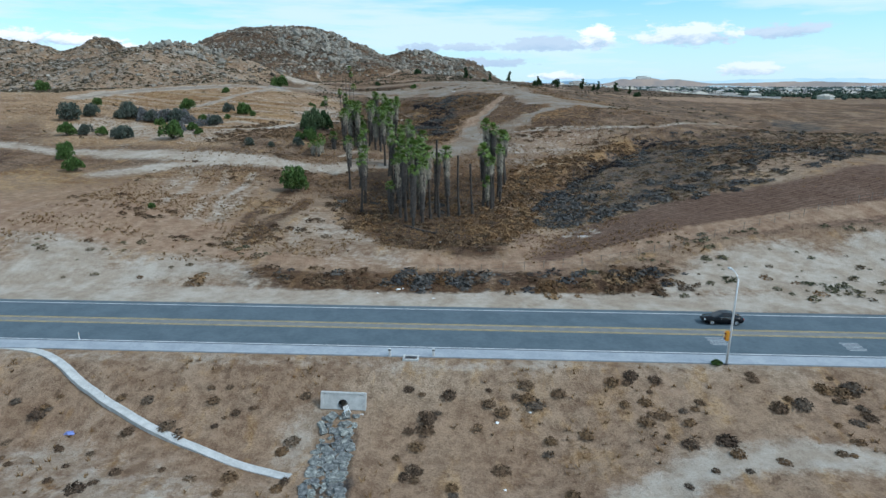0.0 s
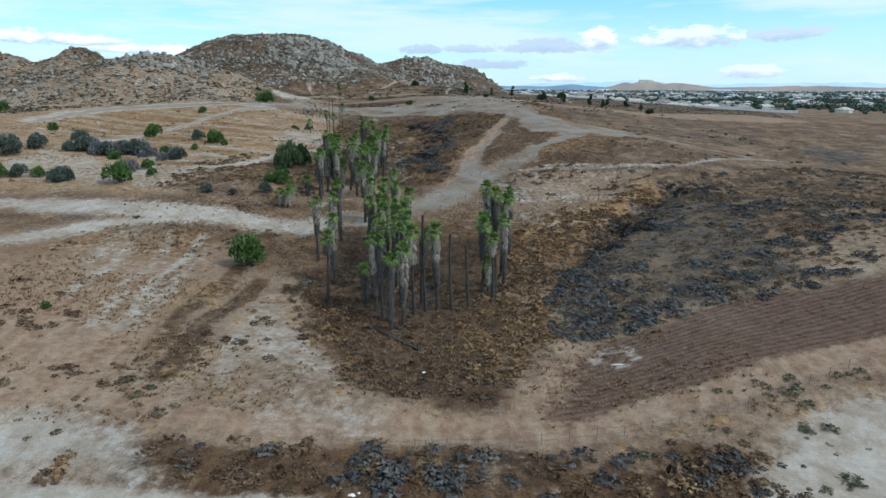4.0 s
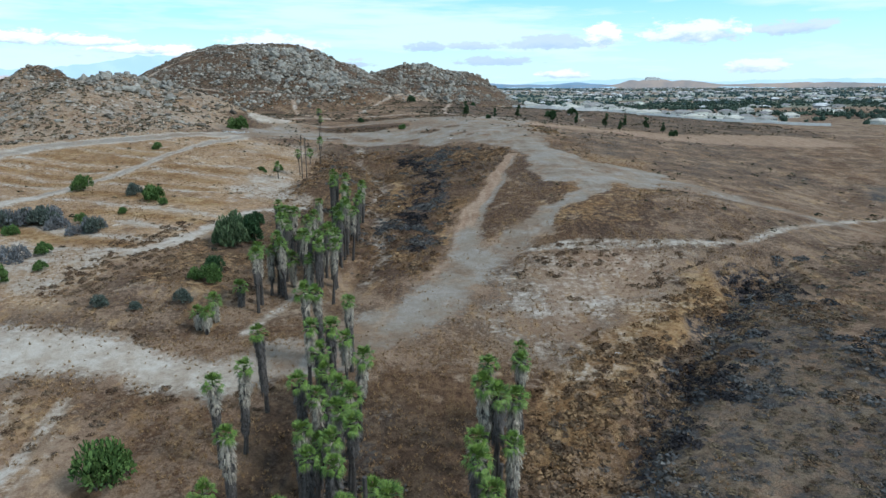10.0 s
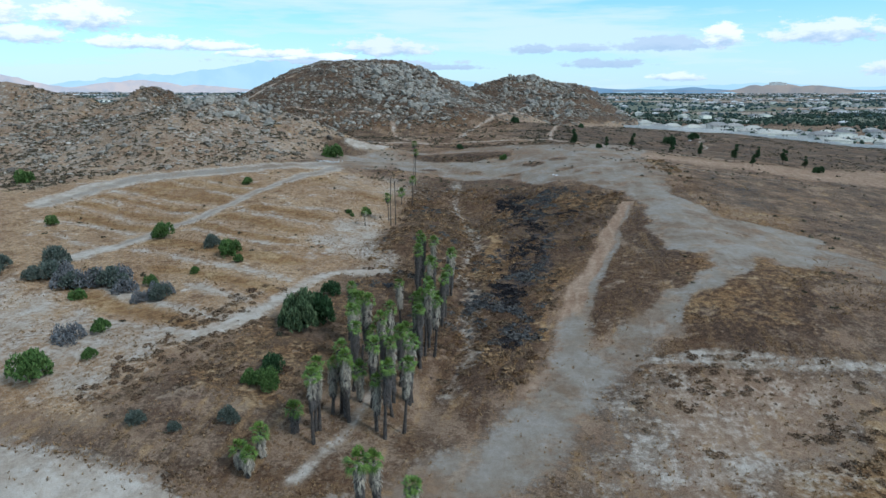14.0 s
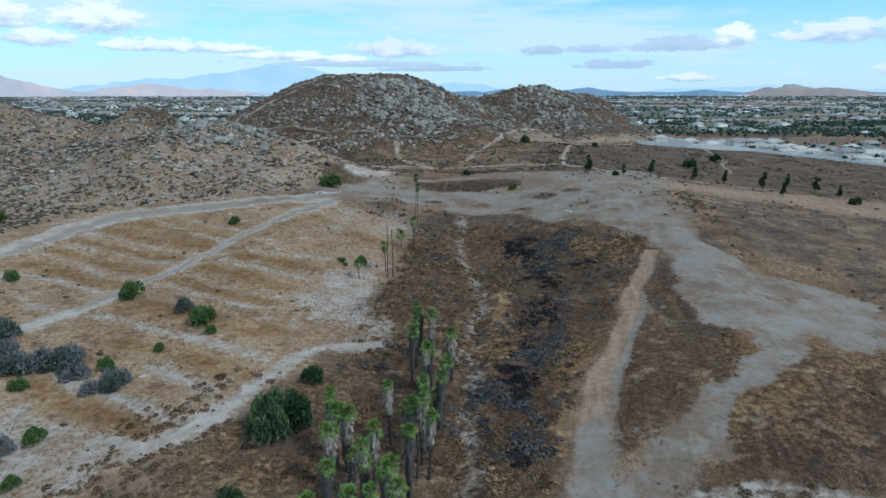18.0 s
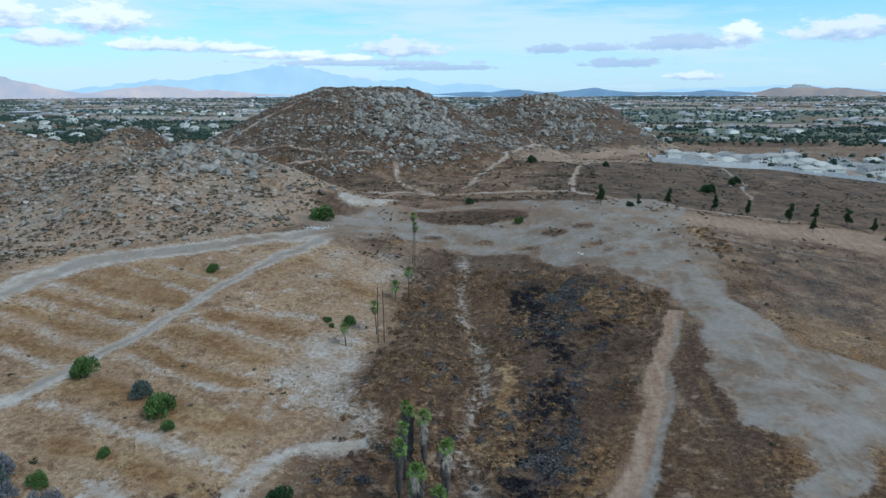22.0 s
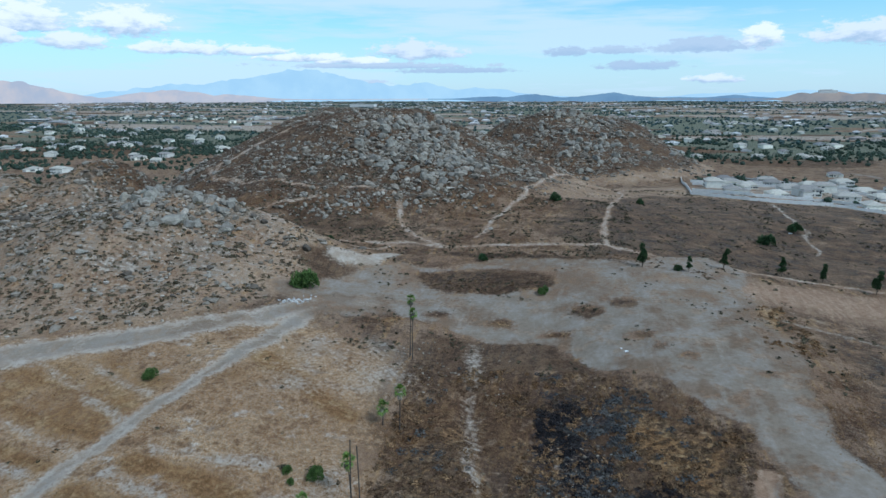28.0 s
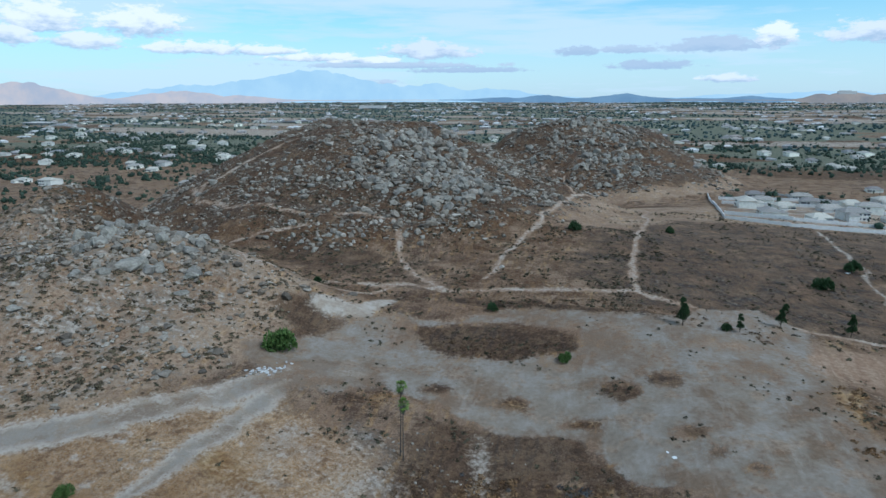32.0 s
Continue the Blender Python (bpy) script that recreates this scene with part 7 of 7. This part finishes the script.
tube(bm, [(-6.6, 65.4, put_down(-6.6, 65.4) + 0.1), (-6.1, 64.9, put_down(-6.1, 64.9) + 0.22)], [0.42, 0.28], 8)
part("root_ball", bm, PALM_TRUNK, ob)
ob = thing("white_pipe", pose(28.8, 48.4, put_down(28.8, 48.4) + 0.06), "white plastic pipe lying on tilled soil", "pipe")
bm = bmesh.new()
tube(bm, [(-0.9, 0, 0), (0.9, 0.25, 0.02)], [0.06, 0.06], 8)
part("pipe", bm, WHITE_PLASTIC, ob)
bm = bmesh.new()
tube(bm, [(0.85, 0.24, 0.02), (1.0, 0.26, 0.02)], [0.085, 0.085], 8)
part("collar", bm, WHITE_METAL, ob)

# ---- the town ----
STUCCO = plain("pale_stucco", (0.60, 0.58, 0.54), (0.80, 0.78, 0.74), 0.6, 0.9, spread=0.5)
ROOF_TILE = plain("roof_tiles", (0.24, 0.22, 0.215), (0.40, 0.375, 0.36), 1.5, 0.9, spread=0.9)
WINDOW_DARK = plain("window_glass", (0.03, 0.035, 0.045), (0.07, 0.08, 0.095), 1.0, 0.15, strength=0, spec=0.6)
GARAGE = plain("garage_door", (0.55, 0.54, 0.52), (0.7, 0.69, 0.67), 1.0, 0.7)
BLOCK_WALL = plain("white_block_wall", (0.52, 0.51, 0.49), (0.68, 0.67, 0.65), 0.8, 0.9)


def gable(bm, wide, deep, low, rise, over=0.6, at=(0, 0)):
    w, d, x, y = wide / 2 + over, deep / 2 + over, *at
    hip = min(w, d) * 0.7
    v = [bm.verts.new(p) for p in ((x - w, y - d, low), (x + w, y - d, low), (x + w, y + d, low), (x - w, y + d, low), (x - w + hip, y, low + rise), (x + w - hip, y, low + rise))]
    for f in ((0, 1, 5, 4), (2, 3, 4, 5), (1, 2, 5), (3, 0, 4), (3, 2, 1, 0)):
        bm.faces.new([v[k] for k in f])


def house(kind):
    """A detached house: walls, hipped roof, windows with panes, a garage door."""
    r = random.Random(kind)
    wide, deep, tall = r.uniform(12, 16), r.uniform(9, 12), (3.2, 3.2, 6.0, 3.4)[kind]
    ob = thing("house", pose(0, 0, -50), "pale stucco suburban house with a grey tiled roof", "house", "houses of the town")
    bm = bmesh.new()
    box(bm, (wide, deep, tall + 1.5), (0, 0, tall / 2 - 0.75))
    box(bm, (wide * 0.4, 5, tall * 0.8 + 1.5), (-wide * 0.25, -deep / 2 - 2.2, tall * 0.4 - 0.75))
    part("wall", bm, STUCCO, ob)
    bm = bmesh.new()
    gable(bm, wide, deep, tall, 2.3)
    gable(bm, wide * 0.4, 5.2, tall * 0.8, 1.5, 0.4, (-wide * 0.25, -deep / 2 - 2.2))
    part("roof", bm, ROOF_TILE, ob)
    for side, span in ((-1, deep / 2), (1, deep / 2)):
        for z in ((1.6,) if tall < 5 else (1.6, 4.5)):
            for x in (0.1, 0.28, 0.42):
                bm = bmesh.new()
                box(bm, (1.7, 0.1, 1.2), (x * wide, side * (span + 0.02), z))
                part("window", bm, WINDOW_DARK, ob)
    bm = bmesh.new()
    box(bm, (4.6, 0.12, 2.2), (-wide * 0.25, -deep / 2 - 4.72, 1.1))
    part("garage_door", bm, GARAGE, ob)
    return ob


HOUSES = [house(k) for k in range(4)]
town = random.Random(77)
ESTATE = ((95, 690, 2), (102, 655, 0), (128, 640, 1), (152, 655, 2), (120, 690, 3), (150, 690, 0), (182, 622, 1), (180, 660, 0), (178, 700, 2), (206, 640, 3), (210, 680, 1), (214, 722, 0), (150, 735, 1), (118, 740, 0), (182, 745, 3), (236, 618, 0), (240, 660, 2), (245, 705, 1), (250, 750, 0), (215, 770, 2), (160, 790, 0), (125, 800, 1), (275, 620, 1), (278, 668, 0), (280, 715, 2), (285, 765, 3), (315, 640, 0), (318, 690, 1), (320, 740, 2), (241, 861, 1), (222, 1081, 0), (281, 1075, 1))
for x, y, kind in ESTATE:
    copy_thing(HOUSES[kind], pose(x, y, put_down(x, y, 0.2), 0, 0, town.choice((0, 8, 90, 180, 172))))


def bands(x, y):
    """The long strips of orchards, streets and fields that the plain is laid out in, from 0 to 1."""
    return value_noise(x * 0.35, y, 120, 231) * 0.7 + value_noise(x * 0.5, y, 45, 232) * 0.3


def town_share(x, y):
    """How thickly the plain is built over: streets of houses between bare fields."""
    lots = smooth((0.62 - bands(x, y)) / 0.12) * (0.35 + 0.65 * smooth((value_noise(x, y, 210, 201) - 0.35) / 0.2))
    lots = np.maximum(lots, 0.7 * (x < -290) * (y < 1150))
    clear = smooth(np.maximum(np.maximum(x - 330, np.minimum(-x - 300, y - 560)), y - 1010) / 60) * (hills(x, y) < 1)
    return lots * clear


hx, hy = scatter(1100, -1500, 1500, 570, 2100, lambda x, y: town_share(x, y) * 0.5 * (np.abs(x) < 0.95 * y), 203)
near = np.argsort(np.hypot(hx + 10, hy - 210))[:230]
for k in near:
    copy_thing(HOUSES[k % 4], pose(hx[k], hy[k], put_down(hx[k], hy[k], 0.2), 0, 0, town.choice((0, 20, 90, 110, 180, 200))))
for ob in HOUSES:
    ob.matrix_world = pose(330 + 26 * HOUSES.index(ob), 830, put_down(330 + 26 * HOUSES.index(ob), 830, 0.2))
bm = bmesh.new()
box(bm, (1, 1, 0.7), (0, 0, 0.25))
gable(bm, 1, 1, 0.6, 0.4, 0.06)
BLOCK = arrays(bm)
FAR_HOUSE = by_island("far_houses", [(0.55, 0.55, 0.55), (0.34, 0.30, 0.27), (0.80, 0.80, 0.80), (0.22, 0.22, 0.225), (0.46, 0.44, 0.42)], 0.9, 0.3)
fx, fy = scatter(26000, -4400, 3600, 900, 4640, lambda x, y: np.clip(smooth(1.4 - np.abs(bands(x, y) - 0.53) / 0.05) * 1.2, 0.1, 1) * 0.34 * (np.abs(x) < 0.95 * y) * (y > 1000), 204)
r = np.random.RandomState(205)
far = np.stack([fx, fy, height(fx, fy) - 1.2, r.choice([0, 0.3, 1.57, 1.87], len(fx)), r.uniform(11, 24, len(fx)), r.uniform(9, 15, len(fx)), r.uniform(5, 8, len(fx))], -1)
big = r.random_sample(len(fx)) < 0.02
far[big, 4:6] *= 4
tagged(new("distant_houses", strewn("distant_houses", [BLOCK], far, FAR_HOUSE)), "pale roofs and walls of distant suburbs", "houses", kind="stuff")
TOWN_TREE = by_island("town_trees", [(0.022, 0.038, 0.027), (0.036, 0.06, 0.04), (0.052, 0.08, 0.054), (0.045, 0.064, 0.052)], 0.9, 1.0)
# Distance haze is put into these tones: paler and bluer than the town trees.
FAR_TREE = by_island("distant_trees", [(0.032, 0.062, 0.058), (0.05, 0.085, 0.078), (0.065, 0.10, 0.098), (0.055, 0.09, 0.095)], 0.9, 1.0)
FOREST = [core_clump(240 + k, 5) for k in range(4)]
FAR_FOREST = [core_clump(250 + k, 1) for k in range(4)]


def wood(name, mat, label, seed, low, high, *spots, shapes=FOREST):
    x, y = many(*spots)
    r = np.random.RandomState(seed)
    wide = r.uniform(low, high, len(x))
    tagged(new(name, strewn(name, shapes, on_ground(x, y, r, wide, wide * r.uniform(0.9, 1.5, len(x)), 0.05), mat)), label, "trees", kind="stuff")


wood("town_trees", TOWN_TREE, "dark green garden and street trees of the town", 212, 2.6, 6.2,
     scatter(42000, -1500, 1500, 555, 1500, lambda x, y: np.clip(town_share(x, y) * 1.1 + 0.03, 0, 1) * 1.4 * (np.maximum(np.maximum(x - 330, np.minimum(-x - 290, y - 550)), y - 1000) > 0) * (hills(x, y) < 1) * (np.abs(x) < y) * (0.08 + 0.92 * clumped(x / 9, y / 6, 206, 0.46)), 207),
     scatter(260, 150, 420, 980, 1230, lambda x, y: 0.5 * clumped(x / 5, y / 5, 209), 210),
     scatter(90, 90, 350, 620, 860, lambda x, y: 0.8 + 0 * x, 211))
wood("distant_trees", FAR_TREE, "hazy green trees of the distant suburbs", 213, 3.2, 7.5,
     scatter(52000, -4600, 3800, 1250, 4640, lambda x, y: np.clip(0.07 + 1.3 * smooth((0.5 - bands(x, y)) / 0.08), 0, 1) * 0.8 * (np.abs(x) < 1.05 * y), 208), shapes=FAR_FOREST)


def block_wall(*spots):
    ob = thing("block_wall", pose(0, 0, 0), "white block wall round the housing estate", "wall")
    for a, b in zip(spots, spots[1:]):
        a, b = Vector(a), Vector(b)
        steps = max(1, round((b - a).length / 12))
        for k in range(steps):
            p, q = a.lerp(b, k / steps), a.lerp(b, (k + 1) / steps)
            mid, turn = (p + q) / 2, math.atan2(q.y - p.y, q.x - p.x)
            z = min(put_down(p.x, p.y), put_down(q.x, q.y))
            bm = bmesh.new()
            box(bm, ((q - p).length - 0.02, 0.3, 3.0), (mid.x, mid.y, z + 0.9), turn)
            part("wall_panel", bm, BLOCK_WALL, ob)
            bm = bmesh.new()
            box(bm, (0.5, 0.5, 3.3), (p.x, p.y, z + 0.9), turn)
            part("pier", bm, BLOCK_WALL, ob)


block_wall((84, 783), (76, 700), (68, 617), (103, 607), (153, 606), (215, 590), (330, 560))
block_wall((137, 822), (187, 750), (225, 740), (330, 720))
block_wall((84, 716), (130, 710), (195, 700), (260, 685), (335, 665))
block_wall((72, 640), (110, 628), (160, 628), (215, 606))
block_wall((90, 765), (150, 762), (230, 740))
store = thing("warehouse", pose(-1120, 3245, put_down(-1120, 3245)), "long white warehouse on the plain", "warehouse")
bm = bmesh.new()
box(bm, (130, 40, 12), (0, 0, 6))
part("wall", bm, GARAGE, store)
bm = bmesh.new()
box(bm, (132, 42, 1.2), (0, 0, 12.6))
part("roof", bm, BLOCK_WALL, store)

# ---- the far hills ----


def far_range(name, radius, low, span, peaks, tint, deep, seed):
    """A bare range at the edge of sight: peaks are rows of bearing, breadth and rise in degrees."""
    at = np.linspace(*span, 420)
    rise = np.zeros(len(at))
    for b, w, h in peaks:
        rise = np.maximum(rise, h * np.exp(-np.abs((at - b) / w) ** 1.7))
    rise += 0.35 * np.clip(rise, 0, 1.2) * sum((value_noise(at * 2.0**k, at * 0, 2.0, seed + k) - 0.5) / 1.5**k for k in range(5))
    x, y = np.sin(np.radians(at)) * radius, np.cos(np.radians(at)) * radius + 100
    rows = [np.stack([x * s, y * s, low + 40 + (np.tan(np.radians(np.clip(rise, 0, 9))) * radius + 2) * t], -1) for s, t in ((0.985, -1.0), (0.99, 0.35), (0.995, 0.75), (1.0, 1.0))]
    n = len(at)
    f = np.concatenate([np.stack([np.arange(n - 1) + k * n, np.arange(1, n) + k * n, np.arange(1, n) + (k + 1) * n, np.arange(n - 1) + (k + 1) * n], -1) for k in range(3)])
    # Haze is mixed into the tints, and the slopes glow instead of being lit.
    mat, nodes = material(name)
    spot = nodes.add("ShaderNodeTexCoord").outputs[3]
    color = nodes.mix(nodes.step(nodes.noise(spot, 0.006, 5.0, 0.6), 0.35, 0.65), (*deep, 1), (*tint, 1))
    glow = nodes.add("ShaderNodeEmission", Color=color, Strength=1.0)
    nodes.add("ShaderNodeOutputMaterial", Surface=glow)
    tagged(new(name, mesh_of(name, np.concatenate(rows), f, mat, True)), "hazy mountains far beyond the town", "mountains", kind="structure")


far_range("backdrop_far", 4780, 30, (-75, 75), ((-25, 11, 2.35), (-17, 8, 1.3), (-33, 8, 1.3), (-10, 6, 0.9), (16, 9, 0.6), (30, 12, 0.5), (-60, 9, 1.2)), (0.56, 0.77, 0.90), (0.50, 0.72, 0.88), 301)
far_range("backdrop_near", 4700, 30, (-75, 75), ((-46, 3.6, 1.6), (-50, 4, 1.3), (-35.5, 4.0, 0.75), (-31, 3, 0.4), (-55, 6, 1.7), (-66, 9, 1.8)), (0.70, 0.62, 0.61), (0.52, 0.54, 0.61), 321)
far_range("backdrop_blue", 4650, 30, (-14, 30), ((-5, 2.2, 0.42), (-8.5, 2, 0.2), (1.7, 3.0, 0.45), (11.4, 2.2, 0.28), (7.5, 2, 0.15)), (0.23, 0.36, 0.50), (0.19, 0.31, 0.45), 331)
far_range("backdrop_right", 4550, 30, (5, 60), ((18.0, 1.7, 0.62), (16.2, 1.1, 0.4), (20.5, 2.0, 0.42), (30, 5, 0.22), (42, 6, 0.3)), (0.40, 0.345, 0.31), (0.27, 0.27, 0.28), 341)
villa = thing("hilltop_building", pose(1370, 4370, 113), "white building on a far hilltop", "building")
bm = bmesh.new()
box(bm, (95, 25, 16), (0, 0, 0))
part("wall", bm, BLOCK_WALL, villa)
bm = bmesh.new()
box(bm, (60, 26, 5), (-10, 0, 10))
part("roof", bm, GARAGE, villa)
